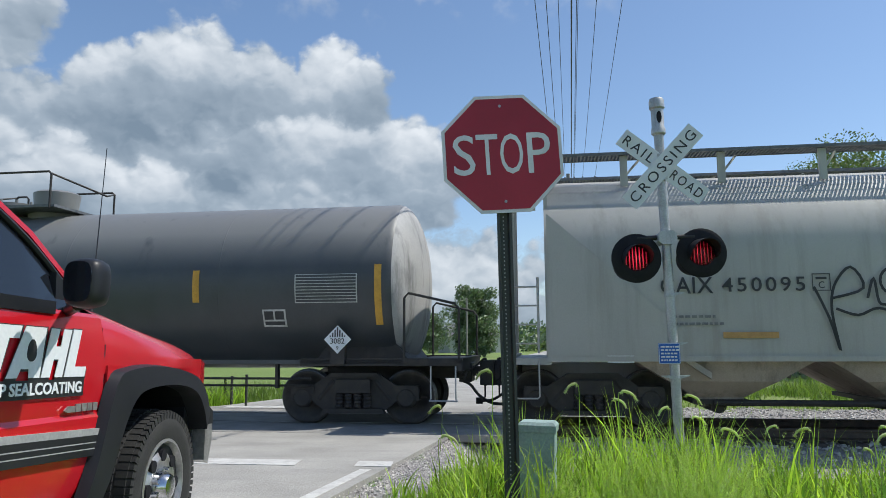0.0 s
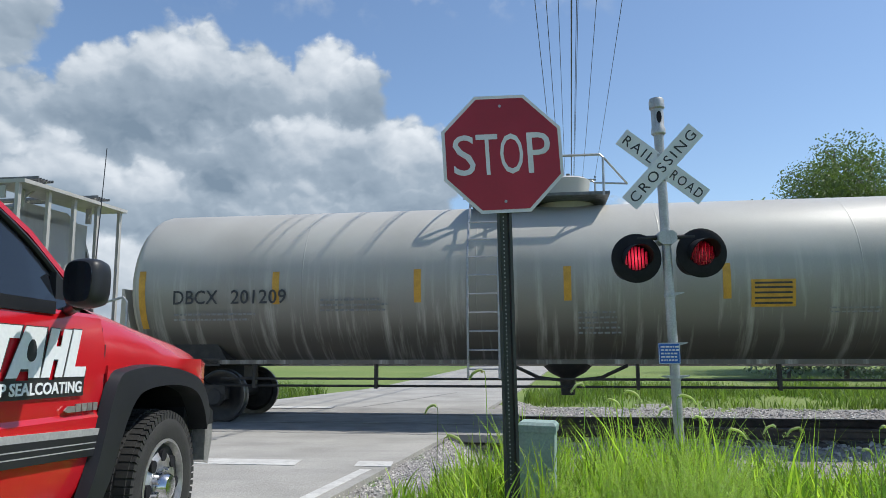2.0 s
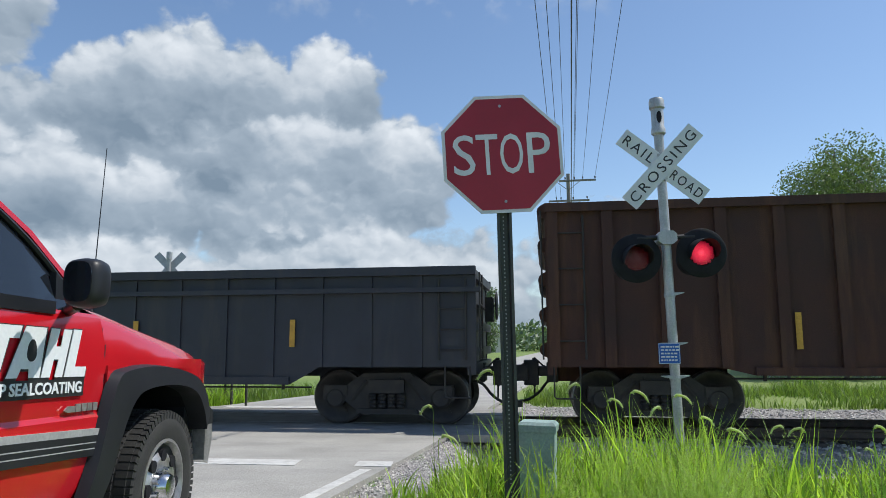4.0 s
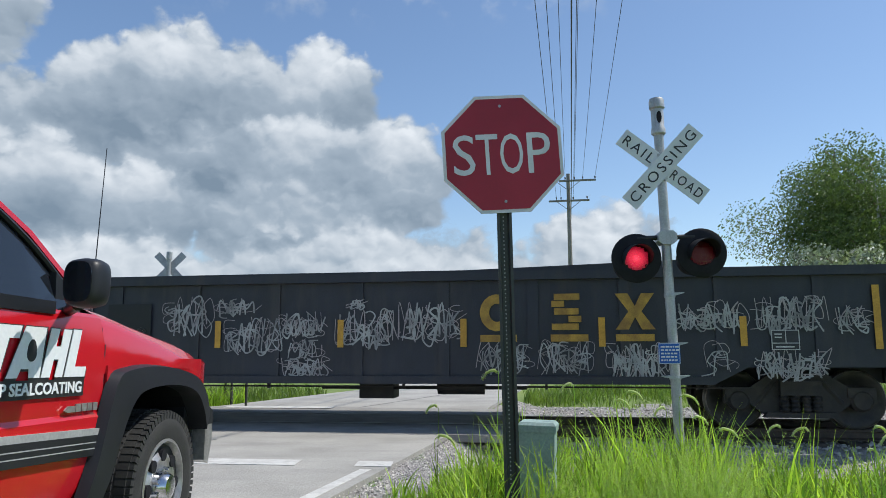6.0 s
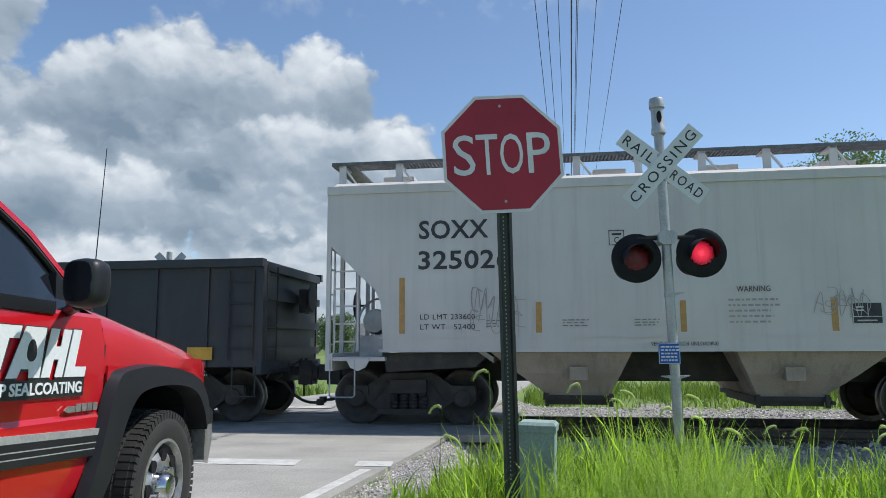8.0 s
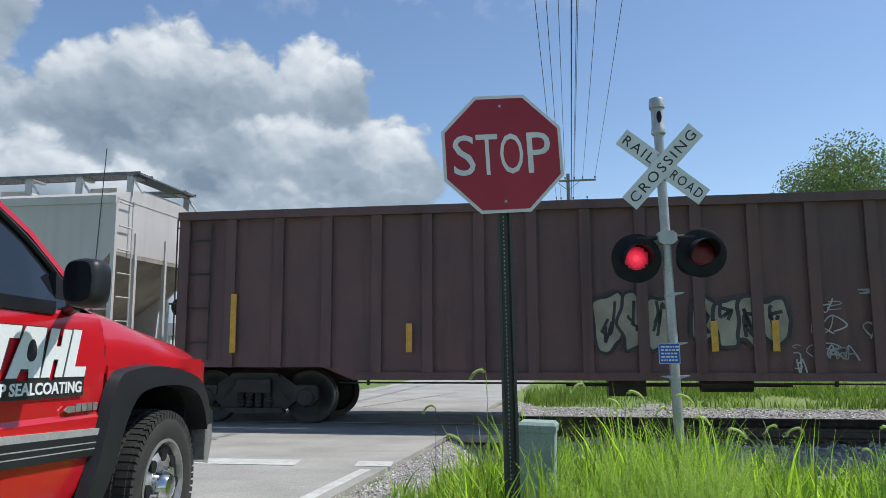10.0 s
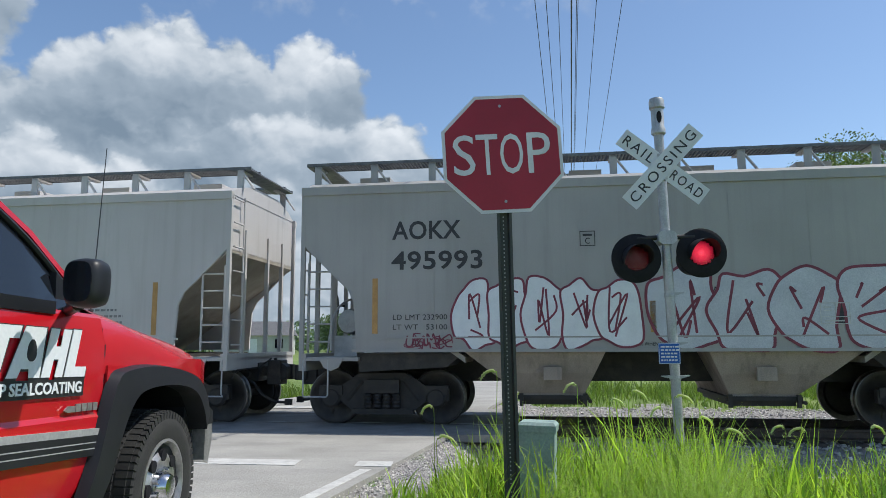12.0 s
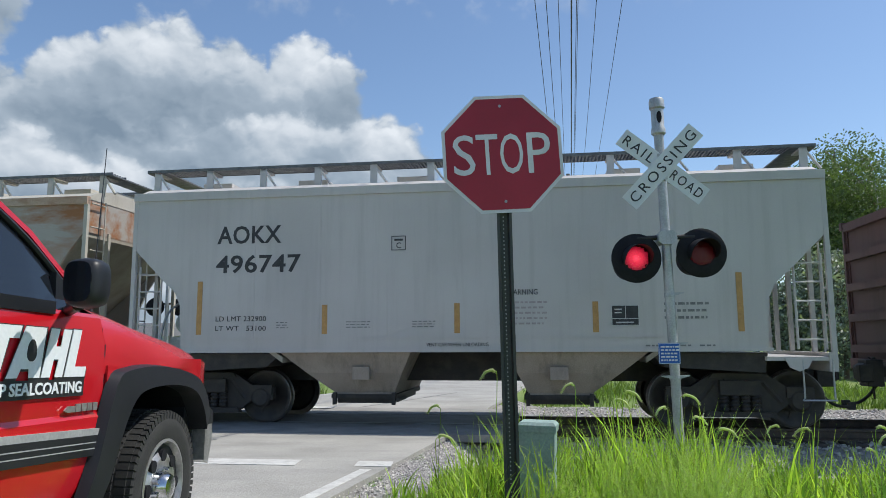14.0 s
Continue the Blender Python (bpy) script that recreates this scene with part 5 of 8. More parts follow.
    running_gear(car, L, 1.35, L - 1.35)
    return car


def tank_car(start, L, paint, label, r, zc, marks, number, seed, ends_white=False, head_paint=None, strips=None):
    car = start_car("tank_car", label, start)
    a, b = 0.62, L - (0.62 if not ends_white else 0.78)           # ends of the shell
    bm = bmesh.new()
    prof = []
    for k in range(9):
        t = math.pi / 2 * k / 8
        prof.append((r * math.sin(t), a + 0.5 * (1 - math.cos(t))))
    for k in range(1, 12):
        prof.append((r, a + 0.5 + (b - a - 1.0) * k / 12))
    for k in range(9):
        t = math.pi / 2 * (1 - k / 8)
        prof.append((r * math.sin(t), b - 0.5 * (1 - math.cos(t))))
    lathe(bm, prof, "x", 48, (0, 0, zc))
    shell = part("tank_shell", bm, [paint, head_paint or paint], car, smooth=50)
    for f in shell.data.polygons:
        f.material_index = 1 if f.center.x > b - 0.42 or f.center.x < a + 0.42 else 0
    # weld rings round the shell
    for k in range(1, 5):
        x = a + 0.5 + (b - a - 1) * k / 5
        bm = bmesh.new()
        lathe(bm, [(r + 0.0, x - 0.012), (r + 0.004, x), (r + 0.0, x + 0.012)], "x", 48, (0, 0, zc))
        part("weld_ring", bm, paint, shell, smooth=60)
    for turn, x in ((1, 0.0), (-1, L)):
        bm = bmesh.new()
        box(bm, x, x + turn * 2.6, -0.3, 0.3, 0.75, 1.05)
        box(bm, x, x + turn * 0.12, NEAR + 0.05, -NEAR - 0.05, 0.92, 1.12)
        box(bm, x, x + turn * 0.95, NEAR + 0.05, -NEAR - 0.05, 1.04, 1.1)
        for y in (NEAR + 0.06, -NEAR - 0.12):
            box(bm, x, x + turn * 2.7, y, y + 0.06, 1.0, 1.12)
        part("end_platform", bm, M_IRON, car)
        if not ends_white:
            bm = bmesh.new()        # upright shield before the lower head
            prism(bm, [(x + turn * 0.95, 1.1), (x + turn * 0.66, 2.35), (x + turn * 0.62, 2.35), (x + turn * 0.6, 1.1)], -1.15, 1.15)
            part("head_shield", bm, head_paint or paint, car, "pale stained head shield")
        bm = bmesh.new()
        prism(bm, [(x + turn * 0.95, 1.05), (x + turn * 2.6, 1.05), (x + turn * 2.35, 1.45), (x + turn * 1.25, 1.45)], -1.0, 1.0)
        part("saddle", bm, M_IRON, car)
        for y in (NEAR + 0.08, -NEAR - 0.08):
            bm = bmesh.new()            # bent handrails
            pipe(bm, [(x + turn * 0.95, y, 1.1), (x + turn * 0.95, y, 2.1), (x + turn * 0.88, y, 2.18), (x + turn * 0.12, y, 2.0), (x + turn * 0.05, y, 1.92), (x + turn * 0.05, y, 1.1)], 0.022, 7)
            part("end_handrail", bm, M_GALV if not ends_white else M_IRON, car)
        stirrup(car, x + turn * 0.1, x + turn * 0.5, 0.45, 1.0, material=M_GALV)
    bm = bmesh.new()
    box(bm, 0.9, L - 0.9, NEAR + 0.06, NEAR + 0.1, 1.03, 1.1)
    part("running_strip", bm, paint, car)
    bm = bmesh.new()                # brake pipes and hangers below the shell
    for y, z in ((NEAR + 0.35, 0.78), (NEAR + 0.4, 0.66)):
        bar(bm, (2.6, y, z), (L - 2.6, y, z), 0.022, 6)
    for k in range(6):
        x = 3.2 + k * (L - 6.4) / 5
        box(bm, x - 0.025, x + 0.025, NEAR + 0.32, NEAR + 0.42, 0.62, 1.05)
    part("brake_pipe", bm, M_IRON, car)
    bm = bmesh.new()                # bottom outlet
    lathe(bm, [(0.55, zc - r + 0.12), (0.3, zc - r - 0.12), (0.14, zc - r - 0.2), (0.12, 0.45), (0.0, 0.44)], "z", 16, (L / 2, 0, 0))
    for s in (-1, 1):
        pipe(bm, [(L / 2 + s * 0.9, NEAR + 0.3, 1.0), (L / 2 + s * 0.5, NEAR + 0.5, 0.8), (L / 2 + s * 0.15, -0.3, 0.72)], 0.03)
    part("bottom_outlet", bm, M_IRON, car, smooth=35)
    # top platform, dome, rails and ladder
    m = L / 2 - 0.45
    zt = zc + r
    bm = bmesh.new()
    box(bm, m - 1.2, m + 1.2, -1.0, 1.0, zt + 0.02, zt + 0.07)
    part("top_platform", bm, M_GRATE, car)
    bm = bmesh.new()
    lathe(bm, [(0.5, zt - 0.1), (0.5, zt + 0.1), (0.4, zt + 0.12), (0.44, zt + 0.46), (0.38, zt + 0.5), (0.0, zt + 0.52)], "z", 24, (m + 0.5, 0, 0))
    part("dome_housing", bm, paint, car, smooth=35)
    bm = bmesh.new()
    lathe(bm, [(0.34, zt - 0.1), (0.34, zt + 0.22), (0.4, zt + 0.22), (0.4, zt + 0.28), (0.0, zt + 0.34)], "z", 24, (m - 0.45, 0, 0))
    for k in range(8):
        t = k * math.pi / 4
        bar(bm, (m - 0.45 + 0.37 * math.cos(t), 0.37 * math.sin(t), zt + 0.2), (m - 0.45 + 0.37 * math.cos(t), 0.37 * math.sin(t), zt + 0.34), 0.025, 6)
    part("manway", bm, paint, car, smooth=35)
    bm = bmesh.new()
    for y in (-1.0, 1.0):
        for x0, x1, h in ((m - 1.25, m - 0.95, 0.68), (m - 0.35, m + 1.1, 0.7)):
            pipe(bm, [(x0, y, zt), (x0, y, zt + h - 0.05), (x0 + 0.05, y, zt + h), (x1 - 0.05, y, zt + h), (x1, y, zt + h - 0.05), (x1, y, zt)], 0.022, 6)
    for x in (m - 1.25, m + 1.1):
        pipe(bm, [(x, -1, zt + 0.66), (x + 0.5 * (1 if x > m else 0), 0, zt + 0.4), (x, 1, zt + 0.66)], 0.02, 6)
    part("safety_rail", bm, M_GALV if not ends_white else M_IRON, car)
    bm = bmesh.new()
    for x in (m - 1.15, m - 0.65):
        pipe(bm, smooth_line([(x, -0.9, zt + 0.05), (x, -1.3, zc + 0.9), (x, -1.56, zc + 0.2), (x, -1.56, 0.8)], 6), 0.02, 6)
    for k in range(10):
        z = 0.95 + k * 0.3
        y = -1.56 if z < zc + 0.2 else -1.56 + 0.55 * ((z - zc - 0.2) / (r - 0.1)) ** 1.7
        bar(bm, (m - 1.15, y, z), (m - 0.65, y, z), 0.014, 6)
    part("ladder", bm, M_GALV, car)

    def curved_patch(name, x0, x1, z0, z1, material, lift=0.006, lab="", parent=None):
        bm = bmesh.new()
        rows = []
        n = 6
        for k in range(n + 1):
            z = z0 + (z1 - z0) * k / n
            y = -math.sqrt(max(r * r - (z - zc) ** 2, 0.01)) - lift
            rows.append([(x0, y, z), (x1, y, z)])
        for p, q in zip(rows, rows[1:]):
            bm.faces.new([bm.verts.new(v) for v in (p[0], p[1], q[1], q[0])])
        return part(name, bm, material, parent or car, lab)

    n = len(strips) if strips else 7
    for k in range(n):
        x = strips[k] if strips else 1.17 + (L - 2.35) * k / (n - 1)
        curved_patch("reflective_strip", x - 0.06, x + 0.06, zc - 0.75 if k in (0, n - 1) else zc - 0.35, zc + 0.25 if k in (0, n - 1) else zc + 0.2, M_YEL if not ends_white else M_YEL)
    ink = M_WINK if paint is M_BLACKP else M_INK
    if marks:
        y = -math.sqrt(r * r - 0.01) - 0.004
        words(car, marks, 1.77, zc - 0.34, 0.81, 0.24, ink, y - 0.012)
        words(car, number, 2.82, zc - 0.34, 0.98, 0.24, ink, y - 0.012)
        text_bars(car, 1.8, zc - 0.62, 1.5, 0.18, 2, M_FAINT, y + 0.04 - 0.05, seed)
    return car, curved_patch


def gondola(start, L, top, bot, paint, label, seed, posts=11, end_bulge=False, rails=M_IRON, high=False, band=False, axle=1.75):
    car = start_car("gondola_car", label, start)
    ze = top
    depth = 0.07 if high else 0.032
    # sides: sheet, top chord, side sill and upright posts; the middle hangs lower than the ends
    for s in (-1, 1):
        y = s * (SIDE - 0.05)
        bm = bmesh.new()
        e = 3.1
        poly = [(0.08, ze), (0.08, 0.98), (e - 0.5, 0.98), (e, bot), (L - e, bot), (L - e + 0.5, 0.98), (L - 0.08, 0.98), (L - 0.08, ze)]
        prism(bm, poly, min(y, y - s * 0.04), max(y, y - s * 0.04))
        part("side_sheet", bm, paint, car)
        bm = bmesh.new()
        box(bm, 0.0, L, min(y - s * 0.02, y + s * 0.1), max(y - s * 0.02, y + s * 0.1), ze - 0.14, ze)
        part("top_chord", bm, paint, car, bevel=0.02)
        if band:
            bm = bmesh.new()
            box(bm, -0.08, L + 0.08, min(y, y + s * 0.12), max(y, y + s * 0.12), ze - 0.42, ze - 0.34)
            part("side_ledge", bm, paint, car, bevel=0.015)
        bm = bmesh.new()
        box(bm, e, L - e, min(y, y + s * 0.05), max(y, y + s * 0.05), bot, bot + 0.12)
        part("side_sill", bm, paint, car)
        if s < 0 or high:
            for k in range(posts + 1):
                x = 0.12 + (L - 0.24) * k / posts
                bm = bmesh.new()
                z0 = bot + 0.12 if e < x < L - e else 0.98
                prism(bm, [(x - 0.085, z0), (x - 0.085, ze - 0.14), (x + 0.085, ze - 0.14), (x + 0.085, z0)], min(y, y + s * depth), max(y, y + s * depth))
                part("side_post", bm, paint, car, bevel=0.012)
    for turn, x in ((1, 0.0), (-1, L)):
        bm = bmesh.new()
        box(bm, x + turn * 0.1, x + turn * 0.15, -SIDE + 0.1, SIDE - 0.1, 1.0, ze)
        part("end_wall", bm, paint, car)
        for z in np.linspace(1.25, ze - 0.1, 4 if not high else 5):
            bm = bmesh.new()
            if end_bulge:
                rows = []
                for k in range(9):
                    a = math.pi * k / 8
                    rows.append((x + turn * (0.1 - 0.22 * math.sin(a)), z - 0.14 * math.cos(a)))
                prism(bm, rows, -SIDE + 0.12, SIDE - 0.12)
            else:
                box(bm, x, x + turn * 0.12, -SIDE + 0.12, SIDE - 0.12, z - 0.09, z + 0.05)
            part("end_rib", bm, paint, car)
        bm = bmesh.new()
        box(bm, x, x + turn * 0.14, NEAR, -NEAR, 0.86, 1.05)
        box(bm, x + turn * 0.05, x + turn * 3.0, -0.22, 0.22, 0.7, 1.02)
        box(bm, x, x + turn * 0.16, NEAR + 0.02, NEAR + 0.14, 0.98, ze)
        part("end_sill", bm, paint, car)
        ladder(car, x + turn * 0.16, x + turn * 0.6, 1.1, ze - 0.2, NEAR - 0.0, 4, "side_ladder", rails, 0.013)
        bm = bmesh.new()
        for k in range(4):
            z = 1.25 + (ze - 1.5) * k / 3
            bar(bm, (x - turn * 0.06, NEAR + 0.06, z), (x - turn * 0.06, NEAR + 0.5, z), 0.014, 6)
        bar(bm, (x - turn * 0.06, NEAR + 0.06, 1.1), (x - turn * 0.06, NEAR + 0.06, ze - 0.1), 0.014, 6)
        bar(bm, (x - turn * 0.06, NEAR + 0.5, 1.1), (x - turn * 0.06, NEAR + 0.5, ze - 0.1), 0.014, 6)
        part("end_ladder", bm, rails, car)
        stirrup(car, x + turn * 0.1, x + turn * 0.5, 0.5, 1.0, material=rails)
    bm = bmesh.new()
    lathe(bm, [(0.25, -0.014), (0.28, 0.0), (0.25, 0.014)], "x", 20, (L + 0.2, 0.4, ze - 0.55))
    for k in range(6):
        a = k * math.pi / 3
        bar(bm, (L + 0.2, 0.4, ze - 0.55), (L + 0.2, 0.4 + 0.26 * math.cos(a), ze - 0.55 + 0.26 * math.sin(a)), 0.012, 6)
    bar(bm, (L + 0.2, 0.4, ze - 0.55), (L, 0.4, ze - 0.55), 0.022, 6)
    box(bm, L, L + 0.14, 0.2, 0.6, ze - 0.85, ze - 0.4)
    part("brake_wheel", bm, M_IRON, car)
    bm = bmesh.new()               # floor, load shadow, underframe gear
    box(bm, 0.15, L - 0.15, -SIDE + 0.14, SIDE - 0.14, 0.98, 1.05)
    part("floor", bm, paint, car)
    bm = bmesh.new()
    bar(bm, (2.8, NEAR + 0.3, bot - 0.06), (L - 2.8, NEAR + 0.3, bot - 0.06), 0.016, 6)
    for k in range(5):
        x = 3.3 + k * (L - 6.6) / 4
        box(bm, x - 0.02, x + 0.02, NEAR + 0.28, NEAR + 0.34, bot - 0.1, bot)
    box(bm, L / 2 - 0.9, L / 2 - 0.3, -0.7, -0.2, bot - 0.3, bot + 0.1)
    lathe(bm, [(0.0, -0.5), (0.15, -0.48), (0.15, 0.3), (0.0, 0.32)], "x", 12, (L / 2 + 1.0, -0.9, bot - 0.06))
    bar(bm, (L / 2 - 1.6, -0.6, bot - 0.12), (L / 2 + 2.0, -0.6, bot - 0.12), 0.03, 6)
    part("brake_rigging", bm, M_IRON, car)
    running_gear(car, L, axle, L - axle)
    return car


YG = NEAR + 0.014         # painted plane on a gondola side sheet, between the posts


def build_train():
    # black tank car that leads what is seen
    L = 17.0
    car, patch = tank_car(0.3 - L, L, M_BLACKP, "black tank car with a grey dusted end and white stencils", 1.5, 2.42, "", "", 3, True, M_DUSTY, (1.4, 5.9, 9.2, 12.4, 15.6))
    p = patch("test_table", 14.17, 15.25, 2.04, 2.52, M_WINK, 0.008, "white lined stencil table")
    for k in range(9):
        patch("table_row", 14.19, 15.23, 2.055 + k * 0.052, 2.094 + k * 0.052, M_BLACKP, 0.013, parent=p)
    p = patch("data_panel", 13.58, 13.99, 1.65, 1.94, M_WINK, 0.008)
    patch("panel_field", 13.61, 13.77, 1.77, 1.91, M_INK, 0.013, parent=p)
    patch("panel_field", 13.8, 13.96, 1.77, 1.91, M_INK, 0.013, parent=p)
    patch("panel_field", 13.61, 13.96, 1.68, 1.74, M_INK, 0.013, parent=p)
    hazard_placard(car, 14.95, 1.43)
    running_gear(car, L, 1.9, L - 1.9)

    pellet_hopper(1.02, 18.0)

    L = 17.0
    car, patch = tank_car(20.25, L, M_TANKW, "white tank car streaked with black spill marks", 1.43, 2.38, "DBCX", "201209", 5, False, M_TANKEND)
    p = patch("emergency_panel", 11.29, 11.94, 1.9, 2.32, M_YEL, 0.008, "yellow panel with black print")
    for z in (1.94, 2.02, 2.1, 2.18, 2.25):
        patch("print_row", 11.34, 11.89, z, z + 0.03, M_INK, 0.013, parent=p)
    p = patch("white_notice", 14.23, 15.23, 1.9, 2.38, M_DECALW, 0.008, "white sheet of small print")
    for k in range(6):
        patch("print_row", 14.26, 15.2, 1.95 + 0.065 * k, 1.96 + 0.065 * k, M_SPRAYL, 0.013, parent=p)
    p = patch("data_panel", 13.56, 13.98, 1.63, 1.88, M_WINK, 0.008)
    patch("panel_field", 13.59, 13.76, 1.72, 1.86, M_INK, 0.013, parent=p)
    patch("panel_field", 13.79, 13.95, 1.72, 1.86, M_INK, 0.013, parent=p)
    patch("panel_field", 13.59, 13.95, 1.65, 1.7, M_INK, 0.013, parent=p)
    text_bars(car, 4.4, 1.9, 1.2, 0.26, 3, M_FAINT, -1.43, 2)
    text_bars(car, 8.65, 1.5, 0.7, 0.4, 5, M_FAINT, -1.44, 3)
    text_bars(car, 12.4, 1.8, 0.9, 0.12, 2, M_FAINT, -1.44, 4)
    hazard_placard(car, 15.67, 1.43)
    running_gear(car, L, 1.5, L - 1.5)

    # black gondola
    L = 16.1
    car = gondola(38.23, L, 2.6, 0.7, M_GONBLK, "black gondola car with white stencils and yellow strips", 7, 19, band=True, axle=1.55)
    for s, x, z, w in (("AM", 1.69, 1.77, 0.49), ("GX", 2.43, 1.77, 0.41), ("25", 1.72, 1.2, 0.42), ("48", 2.44, 1.2, 0.43)):
        words(car, s, x, z, w, 0.3, M_WINK, YG)
    for x, z0, z1 in ((0.71, 1.27, 2.09), (3.64, 1.35, 1.79), (6.92, 1.31, 1.76), (10.2, 1.31, 1.76), (13.0, 1.31, 1.76)):
        plate(car, "reflective_strip", x, x + 0.09, z0, z1, M_YEL, YG)
    scrawl(car, 3.95, 4.51, 1.5, 1.78, M_SPRAYW, 21, 3, 0.035, YG, label="white spray-painted tag")
    scrawl(car, 4.08, 4.4, 1.78, 2.0, M_SPRAYW, 23, 2, 0.03, YG)
    scrawl(car, 0.95, 1.35, 1.5, 2.0, M_POST, 22, 3, 0.02, YG)
    words(car, "LD LMT", 4.08, 1.35, 0.38, 0.08, M_WINK, YG, 0.0)
    words(car, "LT WT", 4.1, 1.19, 0.34, 0.08, M_WINK, YG, 0.0)
    words(car, "192200", 4.91, 1.35, 0.37, 0.08, M_WINK, YG, 0.0)
    words(car, "70800", 4.95, 1.19, 0.33, 0.08, M_WINK, YG, 0.0)
    text_bars(car, 0.6, 1.33, 0.7, 0.05, 1, M_WINK, YG, 8)
    text_bars(car, 0.3, 1.1, 0.25, 0.1, 2, M_WINK, YG, 9)
    plate(car, "card_holder", 2.05, 2.2, 1.1, 1.2, M_SPRAYM, YG)

    # rusty high-sided gondola
    L = 15.7
    car = gondola(71.15 - L, L, 3.58, 0.86, M_RUST, "rusty brown high-sided gondola car with patched panels", 8, 18, True, high=True)
    for x in (L - 1.05, L - 4.6, L - 8.4, L - 12.0):
        plate(car, "reflective_strip", x, x + 0.09, 1.25, 2.15 if x == L - 1.05 else 1.8, M_YEL, YG)
    scrawl(car, L - 3.0, L - 2.2, 1.3, 2.1, M_SPRAYC, 31, 1, 0.05, YG)
    text_bars(car, L - 0.75, 1.5, 0.3, 0.5, 5, M_SPRAYW, YG, 10)
    for x0, x1, z0, z1 in ((L - 1.95, L - 1.2, 1.7, 3.3), (L - 3.3, L - 2.75, 1.2, 3.2), (L - 5.6, L - 4.9, 1.4, 3.4)):
        plate(car, "patched_panel", x0, x1, z0, z1, mat("orange_rust", (0.115, 0.045, 0.022), (0.085, 0.035, 0.02), 2, 0.85, bump=0.4, streak=(0.1, 0.045, 0.025), amount=0.7, stretch=(3, 3, 0.4)), YG, "bare orange rust panel")

    # black gondola covered with tags
    L = 15.9
    car = gondola(72.5, L, 2.5, 0.72, M_GONBLK, "black gondola car with yellow emblem and white graffiti", 9, 11)
    for x, z0, z1 in ((0.72, 1.25, 2.2), (2.6, 1.3, 1.75), (4.77, 1.3, 1.75), (6.9, 1.3, 1.75), (8.93, 1.3, 1.75), (11.1, 1.3, 1.75), (13.2, 1.3, 1.75), (15.1, 1.25, 2.2)):
        plate(car, "reflective_strip", x, x + 0.1, z0, z1, M_YEL, YG)
    plate(car, "faded_mark", 1.75, 2.5, 1.9, 2.1, M_SPRAYL, YG)
    words(car, "707", 1.82, 1.4, 0.63, 0.25, M_WINK, YG)
    words(car, "553", 2.86, 1.4, 0.66, 0.25, M_WINK, YG)
    plate(car, "primer_patch", 2.8, 3.6, 1.35, 2.05, M_TRIM, YG + 0.003)
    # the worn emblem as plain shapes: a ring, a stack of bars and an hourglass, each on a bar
    arc = [(9.52 + 0.2 * math.cos(a), 1.84 + 0.22 * math.sin(a)) for a in np.linspace(0.7, 5.6, 16)]
    hourglass = [(11.36, 2.12), (11.56, 2.12), (11.66, 1.92), (11.76, 2.12), (11.96, 2.12), (11.76, 1.84), (11.96, 1.56), (11.76, 1.56), (11.66, 1.75), (11.56, 1.56), (11.36, 1.56), (11.56, 1.84)]
    for x in (9.25, 10.36, 11.36):
        bm = bmesh.new()
        if x < 10:
            ribbon(bm, arc, 0.15, YG - 0.004)
        elif x < 11:
            for z, a, b in ((2.03, 0.06, 0.46), (1.92, 0.02, 0.22), (1.8, 0.06, 0.44), (1.68, 0.28, 0.48), (1.56, 0.02, 0.44)):
                box(bm, x + a, x + b, YG - 0.005, YG - 0.003, z, z + 0.1)
        else:
            bm.faces.new([bm.verts.new((a, YG - 0.004, b)) for a, b in hourglass])
        part("emblem_block", bm, M_YINK, car, "worn yellow painted emblem shape")
        plate(car, "emblem_bar", x, x + 0.58, 1.38, 1.49, M_YINK, YG)
    for k, (x0, x1, z0, z1, n, w) in enumerate(((0.3, 1.3, 1.5, 2.1, 3, 0.03), (0.4, 1.2, 0.95, 1.4, 4, 0.026), (3.9, 4.6, 1.5, 2.1, 3, 0.03), (4.83, 5.35, 1.8, 2.08, 2, 0.03), (5.0, 5.85, 1.2, 1.75, 4, 0.03), (5.95, 6.6, 1.45, 1.84, 4, 0.028), (6.0, 6.68, 0.8, 1.1, 4, 0.028), (6.1, 6.5, 1.1, 1.4, 2, 0.024),
                                               (6.93, 7.8, 1.3, 1.85, 5, 0.034), (7.1, 7.3, 1.9, 2.05, 2, 0.026), (7.99, 8.88, 1.35, 1.98, 4, 0.034), (9.27, 9.95, 0.86, 1.33, 4, 0.026), (10.22, 10.9, 0.86, 1.33, 4, 0.026), (11.26, 12.05, 0.76, 1.28, 5, 0.03), (12.32, 13.2, 1.5, 1.92, 5, 0.034), (12.7, 12.95, 0.85, 1.4, 1, 0.026),
                                               (13.44, 14.33, 1.5, 1.98, 5, 0.034), (13.44, 14.33, 0.8, 1.2, 5, 0.03), (14.65, 15.0, 1.5, 1.85, 2, 0.026), (2.0, 2.6, 0.9, 1.2, 3, 0.024))):
        scrawl(car, x0, x1, z0, z1, M_SPRAYW, 40 + k, n, w, YG, label="white spray-painted tag")
        scrawl(car, x0 - 0.05, x1 + 0.05, z0 + 0.05, z1 + 0.03, M_SPRAYL, 140 + k, n, w * 0.5, YG + 0.001, label="thin grey spray-painted tag")
    words(car, "195000", 3.0, 1.22, 0.45, 0.08, M_YINK, YG, 0.0)
    words(car, "68000", 3.05, 1.06, 0.38, 0.08, M_YINK, YG, 0.0)
    data_panel(car, 13.64, 1.24, 0.4, 0.3, YG)
    bm = bmesh.new()
